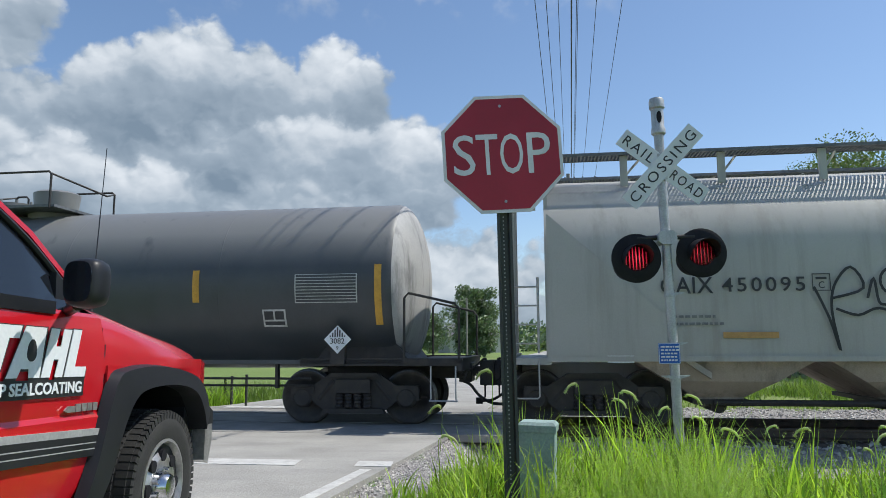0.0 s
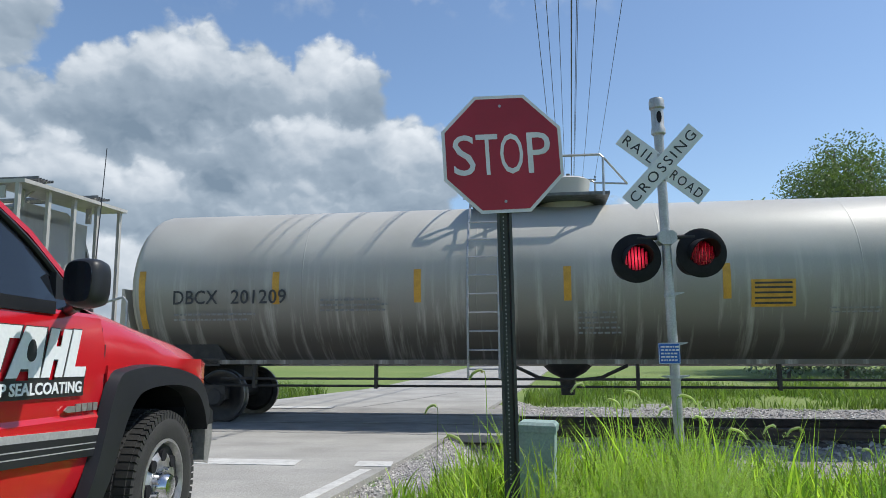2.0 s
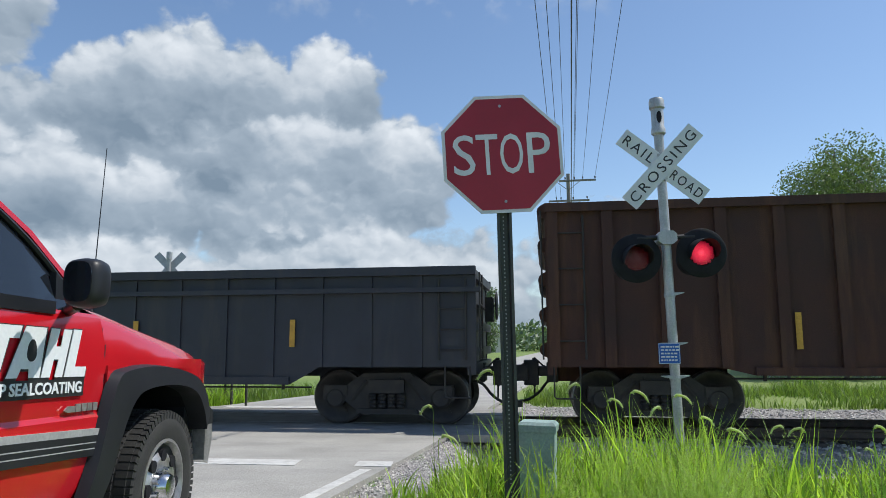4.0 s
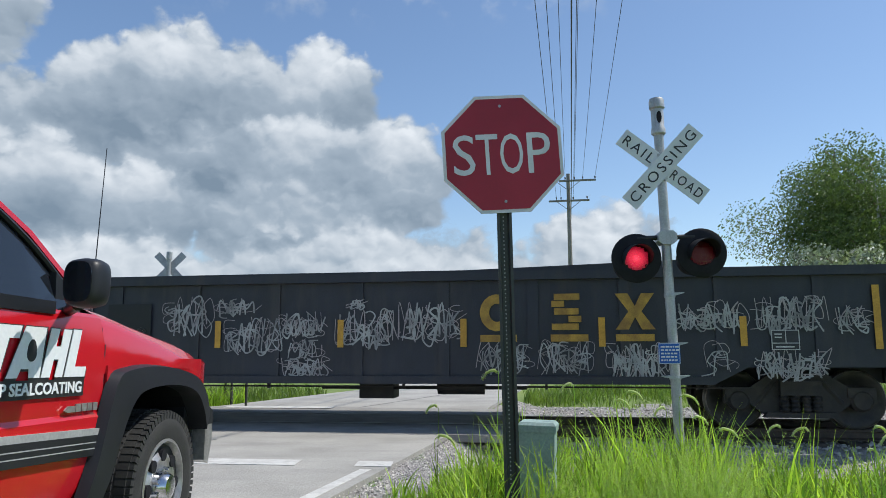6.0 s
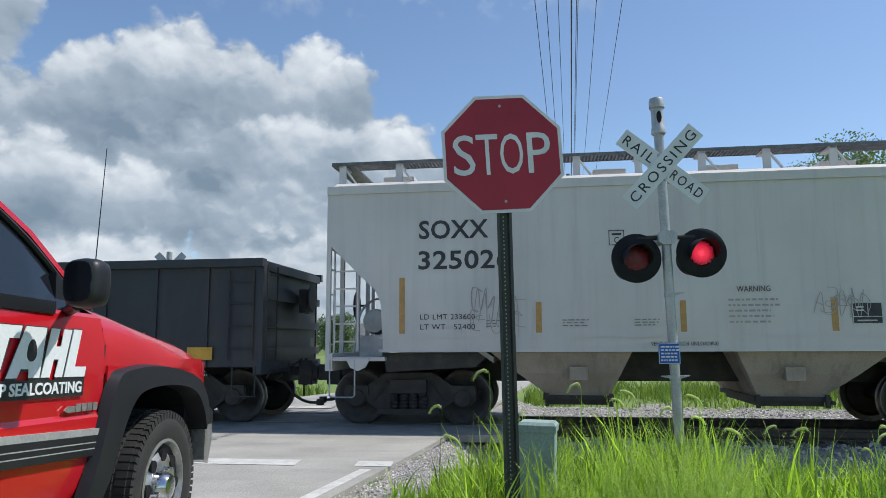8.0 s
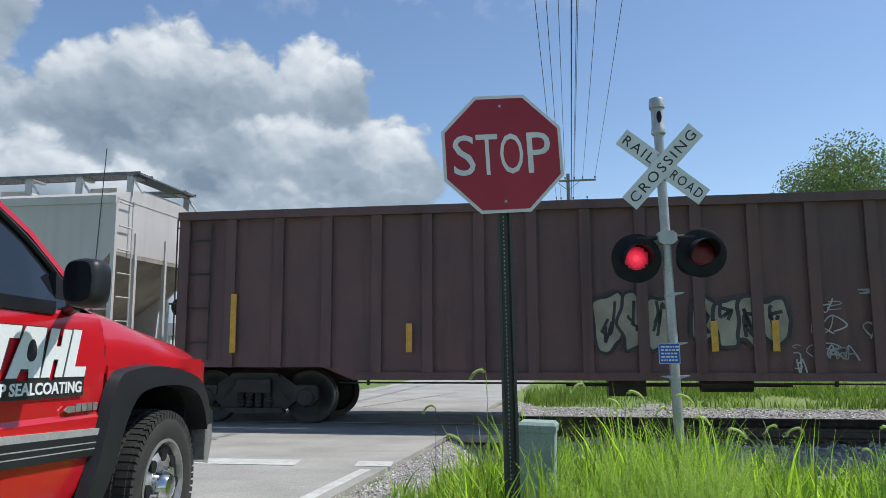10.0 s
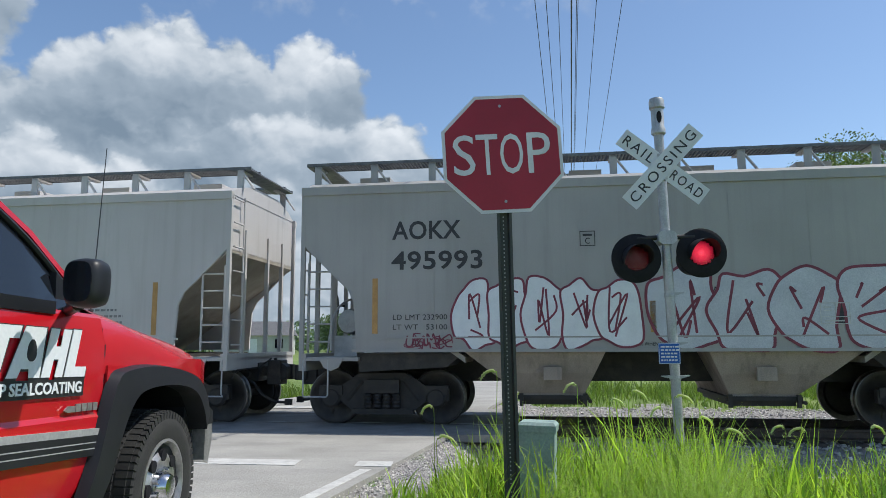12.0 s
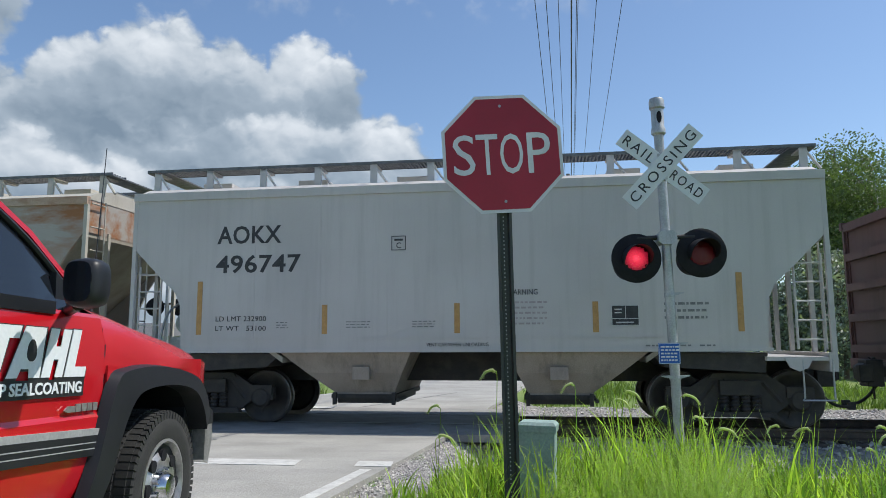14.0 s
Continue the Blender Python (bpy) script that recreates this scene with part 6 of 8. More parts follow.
    prism(bm, [(0.9, 2.5), (1.5, 2.52), (6, 2.53), (9, 2.53), (12.7, 2.64), (13.0, 2.52), (12.9, 2.48), (0.9, 2.46)], NEAR + 0.0, NEAR + 0.06)
    part("bent_top_edge", bm, M_GONBLK, car)

    # black ribbed gondola
    L = 16.2
    car = gondola(89.55, L, 2.8, 0.72, M_GONBLK, "black ribbed gondola car with white lettering and yellow bars", 10, 17, axle=1.6)
    words(car, "CEFX", 1.85, 1.92, 0.88, 0.27, M_WINK, YG)
    words(car, "322", 1.97, 1.52, 0.67, 0.26, M_WINK, YG)
    words(car, "77", 3.02, 1.52, 0.35, 0.26, M_WINK, YG)
    words(car, "LD LMT 219700", 1.85, 1.22, 0.86, 0.1, M_WINK, YG, 0.0)
    words(car, "LT WT   66200", 1.85, 0.99, 0.86, 0.1, M_WINK, YG, 0.0)
    plate(car, "yellow_panel", 0.2, 0.7, 0.88, 1.1, M_YEL, YG)
    for x in (3.88, 6.7, 9.8, 12.65):
        plate(car, "reflective_bar", x, x + 0.45, 0.86, 0.96, M_YEL, YG)
    plate(car, "yellow_panel", 14.88, 15.33, 1.1, 1.31, M_YEL, YG)
    words(car, "IL 52-6", 12.72, 1.36, 0.29, 0.07, M_WINK, YG, 0.0)
    words(car, "CU FT 2743", 12.64, 1.24, 0.44, 0.07, M_WINK, YG, 0.0)
    for k, (x, w) in enumerate(((L - 4.3, 0.3), (L - 5.3, 0.22), (L - 7.5, 0.25), (1.35, 0.22), (1.0, 0.18), (8.5, 0.35), (14.45, 0.22), (14.92, 0.36))):
        text_bars(car, x, 0.84, w, 0.12, 2, M_WINK, YG, k)
    data_panel(car, 13.5, 1.24, 0.6, 0.32, YG)

    # covered hoppers
    c = covered_hopper(106.85, 11.36, "SOXX", "325026", "pale grey two-bay covered hopper car with small tags", M_HOPS, 21)
    scrawl(c, 2.4, 3.2, 1.5, 2.2, M_SPRAYL, 61, 4, 0.018, label="thin grey tag")
    scrawl(c, 7.6, 8.3, 1.75, 2.15, M_SPRAYL, 62, 4, 0.015)
    covered_hopper(119.35, 11.6, "", "", "grey two-bay covered hopper car without marks", M_HOP, 22)

    # dark red high gondola
    L = 16.3
    car = gondola(148.45 - L, L, 3.62, 0.78, M_RED, "dark oxide-red high-sided gondola car with graffiti", 12, 19, high=True, axle=1.25)
    for x, tall in ((15.12, True), (11.86, False), (9.6, False), (8.72, False), (1.0, True), (4.0, False)):
        plate(car, "reflective_strip", x, x + 0.1, 1.22, 2.2 if tall else 1.68, M_YEL, YG - 0.035)
    bubbles(car, 7.0, 8.2, 1.22, 2.1, M_SPRAYC, M_SPRAYK, 71, 3, 0.05, YG, label="cream graffiti letters")
    bubbles(car, 8.45, 9.85, 1.3, 2.05, M_SPRAYC, M_SPRAYK, 72, 4, 0.06, YG, label="worn cream and black graffiti letters")
    for k, (a, b, z0, z1, n, w) in enumerate(((10.1, 10.7, 1.1, 1.3, 3, 0.03), (10.2, 10.55, 1.4, 1.75, 1, 0.028), (10.3, 10.55, 1.8, 2.0, 1, 0.024), (10.88, 11.1, 2.04, 2.17, 1, 0.024), (10.93, 11.5, 1.42, 1.64, 3, 0.026), (11.73, 12.3, 1.2, 1.6, 2, 0.035), (11.7, 12.1, 1.5, 1.95, 1, 0.04),
                                               (12.72, 13.1, 1.2, 1.4, 2, 0.03), (12.75, 13.05, 1.55, 1.95, 2, 0.028), (13.35, 13.85, 1.5, 1.75, 2, 0.026), (13.4, 13.95, 1.2, 1.45, 2, 0.03), (13.5, 13.8, 1.8, 2.0, 1, 0.024), (14.15, 14.75, 1.2, 1.45, 4, 0.034), (9.9, 10.0, 0.9, 1.38, 1, 0.022))):
        scrawl(car, a, b, z0, z1, M_SPRAYW, 80 + k, n, w, YG, label="white spray-painted tag")

    covered_hopper(149.9, 11.45, "HWCX", "5256", "pale grey two-bay covered hopper car with black marks", M_HOPW, 23)
    c = covered_hopper(162.6, 11.45, "AOKX", "495993", "grey covered hopper car with white and maroon graffiti", M_HOPG, 24)
    bubbles(c, 2.6, 5.45, 1.26, 2.35, M_DECALW, M_SPRAYM, 91, 5, 0.035, label="white graffiti letters outlined in maroon")
    bubbles(c, 5.7, 9.3, 1.26, 2.45, M_SPRAYB, M_SPRAYM, 92, 4, 0.045, label="pale blue bubble letters outlined in maroon")
    scrawl(c, 9.4, 10.0, 1.6, 2.0, M_SPRAYM, 93, 5, 0.03)
    scrawl(c, 1.8, 2.5, 1.27, 1.5, M_SPRAYM, 94, 5, 0.025)
    c = covered_hopper(175.35, 11.85, "", "", "tan covered hopper car with rust runs and faded graffiti", M_HOPR, 25, M_HOPT, True, (1.38, 3.79, 5.65, 7.49, 10.45))
    words(c, "TILX", 1.5, 2.42, 0.66, 0.24, M_INK)
    words(c, "32898", 1.5, 1.97, 0.88, 0.24, M_INK)
    # four broad faded letters and a worn band before them
    turn = lambda cx, cz, rx, rz, a0, a1: [(cx + rx * math.cos(a), cz + rz * math.sin(a)) for a in np.linspace(a0, a1, 18)]
    for strokes in ((turn(3.85, 3.08, 0.36, 0.24, 0.3, 4.6) + turn(3.85, 2.55, 0.36, 0.26, 1.5, -2.8),), ([(4.62, 2.25), (4.64, 3.35)], [(5.2, 2.25), (5.18, 3.35)]),
                    (turn(6.1, 2.8, 0.4, 0.52, 0, 6.4),), (turn(7.4, 3.0, 0.5, 0.32, 2.6, -1.4), [(7.5, 2.7), (6.95, 2.3), (9.0, 2.32)])):
        bm = bmesh.new()
        for s in strokes:
            ribbon(bm, s, 0.24, NEAR - 0.006)
        part("graffiti_letter", bm, M_LILAC, c, "faded lilac graffiti letter")
    bm = bmesh.new()
    for k in range(5):
        ribbon(bm, [(1.45 + 0.1 * k + t * 1.7, 2.78 + 0.1 * k + 0.03 * math.sin(7 * t + k)) for t in np.linspace(0, 1, 9)], 0.13, NEAR - 0.004 - 0.0006 * k)
    part("faded_block", bm, M_LILAC, c, "faded lilac overspray")
    scrawl(c, 2.9, 3.4, 1.75, 2.0, M_YEL, 97, 3, 0.02)
    covered_hopper(188.1, 11.36, "AOKX", "496747", "grey two-bay covered hopper car with bold black marks", M_HOP, 26)
    L = 16.0
    car = gondola(200.85, L, 3.62, 0.78, M_RED, "dark red high-sided gondola car with grey graffiti", 13, 13, high=True)
    bubbles(car, 0.4, 5.0, 1.3, 3.2, M_SPRAYL, M_SPRAYK, 99, 4, 0.06, YG, label="grey graffiti letters")


def hazard_placard(car, x, z):
    h = 0.23
    bm = bmesh.new()
    y = NEAR + 0.02
    prism(bm, [(x, z + h), (x + h, z), (x, z - h), (x - h, z)], y - 0.01, y)
    p = part("hazard_placard", bm, M_DECALW, car, "white diamond placard with black stripes")
    bm = bmesh.new()
    for k in range(-3, 4):
        top = h - abs(k) * 0.045 - 0.03
        box(bm, x + k * 0.04 - 0.011, x + k * 0.04 + 0.011, y - 0.014, y - 0.01, z + 0.04, z + max(top, 0.06))
    part("placard_stripes", bm, M_INK, p)
    lettering("3082", 0.24, 0.09, M_INK, p, pose(x - 0.12, y - 0.014, z - 0.07, 90), "placard_number", fat=0.004)
    lettering("9", 0.04, 0.06, M_INK, p, pose(x - 0.02, y - 0.014, z - 0.17, 90), "placard_class", fat=0.003)
    bm = bmesh.new()
    box(bm, x - 0.12, x + 0.12, y, y + 0.14, z - 0.4, z + 0.15)
    part("placard_bracket", bm, M_IRON, car)


build_train()


# ---- roadside signs ----
def build_stop_sign():
    sign = empty("stop_sign", "red octagonal STOP sign with white border on a dark perforated post", "traffic sign")
    x, y = 0.418, 4.4
    g = ground_z(x, y)
    sign.matrix_basis = pose(x, y, g, 0, -0.8, 2)
    zc, R = 2.557 - g, 0.381 / math.cos(math.pi / 8)

    def octagon(r, y0, y1):
        bm = bmesh.new()
        prism(bm, [(r * math.cos(math.pi / 8 + k * math.pi / 4), zc + r * math.sin(math.pi / 8 + k * math.pi / 4)) for k in range(8)], y0, y1)
        return bm
    turn = pose(0, 0, zc, 0, -2.2, 0) @ pose(0, 0, -zc)
    for name, r, y0, y1, m in (("sign_plate", R, -0.006, 0.0, M_SIGNW), ("red_field", R * 0.945, -0.0085, -0.006, M_STOPRED)):
        ob = part(name, octagon(r, y0, y1), m, sign)
        ob.matrix_basis = turn
    for s, x0, w in (("S", -0.314, 0.138), ("T", -0.166, 0.138), ("O", -0.016, 0.146), ("P", 0.158, 0.148)):
        tx = lettering(s, w, 0.262, M_SIGNW, sign, pose(x0, -0.009, zc - 0.134, 90), "stop_lettering", "white capital letter", fat=0.0)
        tx.matrix_basis = turn
    for z in (zc + 0.31, zc - 0.31):
        bm = bmesh.new()
        lathe(bm, [(0.0, -0.016), (0.009, -0.014), (0.009, -0.008)], "y", 10, (0, 0, z))
        b = part("bolt", bm, M_GALV, sign, smooth=40)
        b.matrix_basis = turn
    # U-channel post with holes
    bm = bmesh.new()
    chan = [(-0.047, 0.0), (-0.03, 0.0), (-0.022, 0.03), (0.022, 0.03), (0.03, 0.0), (0.047, 0.0), (0.047, 0.005), (0.034, 0.005), (0.026, 0.035), (-0.026, 0.035), (-0.034, 0.005), (-0.047, 0.005)]
    loft(bm, [[(a, b, z) for a, b in chan] for z in (-0.3, zc + 0.3)])
    part("post", bm, M_POST, sign)
    bm = bmesh.new()
    for k in range(100):
        z = -0.2 + k * 0.0254 * 1.0
        if z < zc - 0.39:
            lathe(bm, [(0.0045, 0.028), (0.0, 0.0275)], "y", 6, (-0.004, 0, z))
    part("post_holes", bm, M_HOLE, sign, "row of punched holes")


def blade(parent, cx, cz, tilt, word1, word2, y):
    bm = bmesh.new()
    box(bm, -0.61, 0.61, -0.004, 0.004, -0.114, 0.114)
    m = pose(cx, y, cz, 0, tilt, 0)
    ob = part("crossbuck_blade", bm, M_SIGNW, parent, bevel=0.002)
    ob.matrix_basis = m
    if word1:
        for s, x0, w in ((word1, -0.56, 0.42 if word2 else 1.12), (word2, 0.14, 0.43)):
            if s:
                t = lettering(s, w, 0.122, M_INK, ob, pose(x0, -0.0045, -0.061, 90), "blade_lettering", "black capital letters", fat=0.002, spread=1.3)
    return ob


LAMP_REFLECTORS = []


def build_crossing_signal():
    sig = empty("crossing_signal", "railroad crossing signal mast with crossbuck and twin red flashers", "crossing signal")
    x, y = 2.735, 8.43
    g = ground_z(x, y)
    sig.matrix_basis = pose(x, y, g, 0, -1.3, -3)
    h = -g
    bm = bmesh.new()
    bar(bm, (0, 0, -0.1), (0, 0, h + 4.15), 0.057, 20)
    part("mast", bm, M_MAST, sig, "grey aluminium pole", smooth=40)
    bm = bmesh.new()          # bell / cap
    lathe(bm, [(0.07, h + 3.87), (0.085, h + 3.89), (0.085, h + 3.95), (0.075, h + 3.97), (0.075, h + 4.19), (0.092, h + 4.21), (0.092, h + 4.3), (0.08, h + 4.33), (0.0, h + 4.34)], "z", 24)
    part("bell", bm, M_MAST, sig, smooth=35)
    bm = bmesh.new()
    prism(bm, [(0.03 * math.cos(a) , h + 4.08 + 0.075 * math.sin(a)) for a in np.linspace(0, 2 * math.pi, 16, endpoint=False)], -0.082, -0.07)
    part("bell_opening", bm, M_DISC, sig)
    zc = h + 3.46
    blade(sig, 0, zc, 40, "RAIL", "ROAD", -0.075)
    blade(sig, 0, zc, -46, "CROSSING", "", -0.09)
    bm = bmesh.new()
    box(bm, -0.05, 0.05, -0.085, 0.0, zc - 0.16, zc + 0.16)
    part("crossbuck_bracket", bm, M_MAST, sig)
    zl = h + 2.538
    bm = bmesh.new()
    prism(bm, [(-0.11, zl + 0.02), (-0.11, zl + 0.1), (-0.07, zl + 0.14), (0.07, zl + 0.14), (0.11, zl + 0.1), (0.11, zl + 0.02), (0.06, zl - 0.02), (-0.06, zl - 0.02)], -0.1, 0.1)
    part("junction_box", bm, M_MAST, sig, bevel=0.02)
    bm = bmesh.new()
    bar(bm, (-0.34, 0, zl + 0.07), (0.34, 0, zl + 0.07), 0.03, 12)
    part("cross_arm", bm, M_IRON, sig, smooth=40)
    for s, dz in ((-1, -0.17), (1, -0.13)):
        cx, cz = s * 0.385 + 0.02, zl + dz
        bm = bmesh.new()
        lathe(bm, [(0.152, 0.03), (0.285, 0.03), (0.295, 0.02), (0.295, -0.0), (0.285, -0.006), (0.152, -0.006), (0.152, 0.03)], "y", 48, (cx, -0.02, cz))
        disc = part("background_disc", bm, M_DISC, sig, "matt black round target", smooth=35)
        bm = bmesh.new()            # lamp housing behind, hood in front
        lathe(bm, [(0.0, 0.4), (0.12, 0.39), (0.19, 0.33), (0.205, 0.2), (0.205, 0.03)], "y", 28, (cx - 0.03, -0.02, cz - 0.05))
        part("lamp_housing", bm, M_DISC, sig, smooth=40)
        bm = bmesh.new()
        n = 28
        rows = []
        for k in range(n + 1):
            a = radians(-25) + radians(230) * k / n
            ln = 0.30 * math.sin(math.pi * k / n) ** 0.6 + 0.01
            ca, sa = math.cos(a), math.sin(a)
            rows.append([(cx + 0.168 * ca, -0.02, cz + 0.168 * sa), (cx + 0.168 * ca, -0.02 - ln, cz + 0.168 * sa - 0.1 * ln), (cx + 0.16 * ca, -0.02 - ln, cz + 0.16 * sa - 0.1 * ln), (cx + 0.16 * ca, -0.02, cz + 0.16 * sa)])
        loft(bm, rows)
        part("hood", bm, M_DISC, sig, "black visor hood", smooth=40)
        bm = bmesh.new()
        lathe(bm, [(0.0, -0.045), (0.06, -0.042), (0.12, -0.032), (0.152, -0.012), (0.152, -0.004)], "y", 36, (cx, -0.02, cz))
        lens = part("red_lens", bm, M_LENS, sig, "round red glass lens", smooth=60)
        # a louvred reflector: its slats turn their lit faces to the lens when the lamp is on
        for k in range(7):
            xx = (k - 3) * 0.04
            hh = math.sqrt(0.142 ** 2 - xx ** 2)
            bm = bmesh.new()
            nz = 8
            for side in (-1, 1):
                for q in range(nz):
                    z0, z1 = -hh + 2 * hh * q / nz, -hh + 2 * hh * (q + 1) / nz
                    bm.faces.new([bm.verts.new(v) for v in ((-0.02, side * 0.002, z0), (0.02, side * 0.002, z0), (0.02, side * 0.002, z1), (-0.02, side * 0.002, z1))])
            ref = part("reflector_slat", bm, [M_LAMP, M_LAMPOFF], sig, "narrow lamp reflector slat, lit on one face")
            uv = ref.data.uv_layers.new(name="lens")      # place across the lens, the lamp sits behind its middle
            for p in ref.data.polygons:
                p.material_index = 1 if p.center.y > 0 else 0
                for li in p.loop_indices:
                    v = ref.data.vertices[ref.data.loops[li].vertex_index].co
                    uv.data[li].uv = (xx + v.x, v.z)
            LAMP_REFLECTORS.append((ref, cx + xx, cz, s))
    zs = h + 1.235
    bm = bmesh.new()
    box(bm, -0.15, 0.12, -0.085, -0.08, zs - 0.13, zs + 0.13)
    p = part("blue_notice", bm, M_BLUE, sig, "blue emergency notice with white print")
    p.matrix_basis = pose(-0.055, 0, zs, 0, 1.2, 0) @ Matrix.Scale(0.92, 4) @ pose(0, 0, -zs)
    bm = bmesh.new()
    rnd = random.Random(2)
    for k in range(5):
        z = zs + 0.075 - k * 0.042
        xx = -0.12
        while xx < 0.08:
            l = rnd.uniform(0.015, 0.05)
            box(bm, xx, xx + l, -0.088, -0.085, z, z + 0.02)
            xx += l + 0.012
    for b in ((-0.146, 0.116, zs + 0.12, zs + 0.126), (-0.146, 0.116, zs - 0.126, zs - 0.12), (-0.146, -0.14, zs - 0.126, zs + 0.126), (0.11, 0.116, zs - 0.126, zs + 0.126)):
        box(bm, b[0], b[1], -0.0875, -0.085, b[2], b[3])
    part("notice_print", bm, M_SIGNW, p)
    for z in (h + 1.915, h + 1.33, h + 0.95):
        bm = bmesh.new()
        lathe(bm, [(0.064, z - 0.025), (0.066, z), (0.064, z + 0.025)], "z", 20)
        prism(bm, [(0.0, z - 0.02), (0.16, z + 0.02), (0.16, z + 0.03), (0.0, z + 0.03)], -0.05, 0.02)
        if z != h + 1.915:
            prism(bm, [(0.0, z - 0.02), (-0.16, z + 0.02), (-0.16, z + 0.03), (0.0, z + 0.03)], -0.05, 0.02)
        part("mast_clamp", bm, M_GALV, sig)
    bm = bmesh.new()
    box(bm, -0.2, 0.2, -0.2, 0.2, -0.1, 0.12)
    part("footing", bm, M_GALV, sig, bevel=0.02)


def build_far_crossbuck():
    sig = empty("crossing_signal", "far railroad crossing mast seen from behind, grey", "crossing signal")
    x, y = -8.7, 22.5
    sig.matrix_basis = pose(x, y, ground_z(x, y), 0, 0, 0)
    bm = bmesh.new()
    bar(bm, (0, 0, -0.1), (0, 0, 4.42), 0.06, 14)
    bar(bm, (0, 0, 4.2), (0, 0, 4.45), 0.09, 14)
    part("mast", bm, M_MAST, sig, smooth=40)
    for tilt, yy in ((45, 0.08), (-45, 0.1)):
        bm = bmesh.new()
        box(bm, -0.61, 0.61, -0.004, 0.004, -0.114, 0.114)
        ob = part("crossbuck_blade", bm, M_GALV, sig, "plain grey back of a crossbuck blade")
        ob.matrix_basis = pose(0, yy, 3.95, 0, tilt, 0)
    for s in (-1, 1):
        bm = bmesh.new()
        lathe(bm, [(0.0, 0.03), (0.29, 0.03), (0.29, 0.0), (0.0, -0.01)], "y", 28, (s * 0.4, 0.05, 2.7))
        lathe(bm, [(0.0, -0.2), (0.12, -0.17), (0.16, 0.0)], "y", 20, (s * 0.4, 0.05, 2.7))
        part("background_disc", bm, M_DISC, sig, smooth=40)
    bm = bmesh.new()
    bar(bm, (-0.4, 0, 2.8), (0.4, 0, 2.8), 0.03, 10)
    part("cross_arm", bm, M_IRON, sig)


def build_pedestal():
    ped = empty("utility_pedestal", "pale green plastic utility pedestal in the grass", "utility box")
    x, y = 0.63, 4.95
    g = ground_z(x, y)
    ped.matrix_basis = pose(x, y, g, 0, 1.0, -14)
    h = 0.84 - g
    bm = bmesh.new()
    ring = lambda w, z: [(-w, -w * 0.8, z), (w, -w * 0.8, z), (w, w * 0.8, z), (-w, w * 0.8, z)]
    loft(bm, [ring(0.112, -0.1), ring(0.118, h - 0.06)])
    part("body", bm, M_PED, ped, bevel=0.02, smooth=35)
    bm = bmesh.new()
    loft(bm, [ring(0.128, h - 0.065), ring(0.13, h - 0.02), ring(0.11, h)])
    part("cap", bm, M_PED, ped, bevel=0.012, smooth=35)
    bm = bmesh.new()
    box(bm, -0.03, 0.03, -0.105, -0.097, h - 0.3, h - 0.2)
    part("latch", bm, M_PED, ped)


def build_power_line():
    a, b = Vector((8.4, 46.5, 0)), Vector((-2.5, -14.5, 0))
    d = (b - a).normalized()
    across = Vector((-d.y, d.x, 0)) * -1
    if across.x < 0:
        across = -across
    tops = []
    for n, p in enumerate((a, b)):
        pole = empty("utility_pole", "weathered wooden utility pole with two crossarms", "utility pole", "utility poles")
        z0 = ground_z(p.x, p.y)
        rot = Matrix(((across.x, -across.y, 0, p.x), (across.y, across.x, 0, p.y), (0, 0, 1, z0), (0, 0, 0, 1)))
        pole.matrix_basis = rot
        bm = bmesh.new()
        bar(bm, (0, 0, -0.2), (0, 0, 12.7), 0.17, 14, 0.12)
        part("pole", bm, M_WOODP, pole, smooth=40)
        for z, lo, hi, at in ((12.2, -0.6, 1.8, (-0.2, 0.4, 0.95, 1.75)), (10.85, -1.3, 1.35, (-0.8, -0.5, 0.3, 1.2))):
            bm = bmesh.new()
            box(bm, lo, hi, -0.2, -0.1, z - 0.06, z + 0.06)
            part("crossarm", bm, M_WOODP, pole, bevel=0.01)
            for k in (-1, 1):
                bm = bmesh.new()
                bar(bm, (k * 0.75, -0.1, z - 0.05), (0, -0.12, z - 0.65), 0.022, 6)
                part("arm_brace", bm, M_WOODP, pole)
            for xx in at:
                bm = bmesh.new()
                lathe(bm, [(0.02, z + 0.05), (0.02, z + 0.12), (0.055, z + 0.14), (0.035, z + 0.18), (0.055, z + 0.21), (0.03, z + 0.26), (0.0, z + 0.27)], "z", 10, (xx, -0.15, 0))
                part("insulator", bm, M_IRON, pole, smooth=40)
        tops.append(rot)
    wires = [(xx, 12.44) for xx in (-0.2, 0.4, 0.95, 1.75)] + [(xx, 11.09) for xx in (-0.8, -0.5, 0.3)] + [(0.12, 9.6)]
    for k, (xx, z) in enumerate(wires):
        p, q = tops[0] @ Vector((xx, -0.15, z)), tops[1] @ Vector((xx, -0.15, z))
        bm = bmesh.new()
        pts = []
        for i in range(33):
            t = i / 32
            c = p.lerp(q, t)
            c.z -= 4 * (0.55 + 0.08 * (k % 3)) * t * (1 - t)
            pts.append(c)
        pipe(bm, pts, 0.011 if k != 7 else 0.02, 5)
        tagged(part("power_line", bm, M_WIRE), "black overhead power line between the poles", "power line", "power lines")


build_stop_sign()
build_crossing_signal()
build_far_crossbuck()
build_pedestal()
build_power_line()


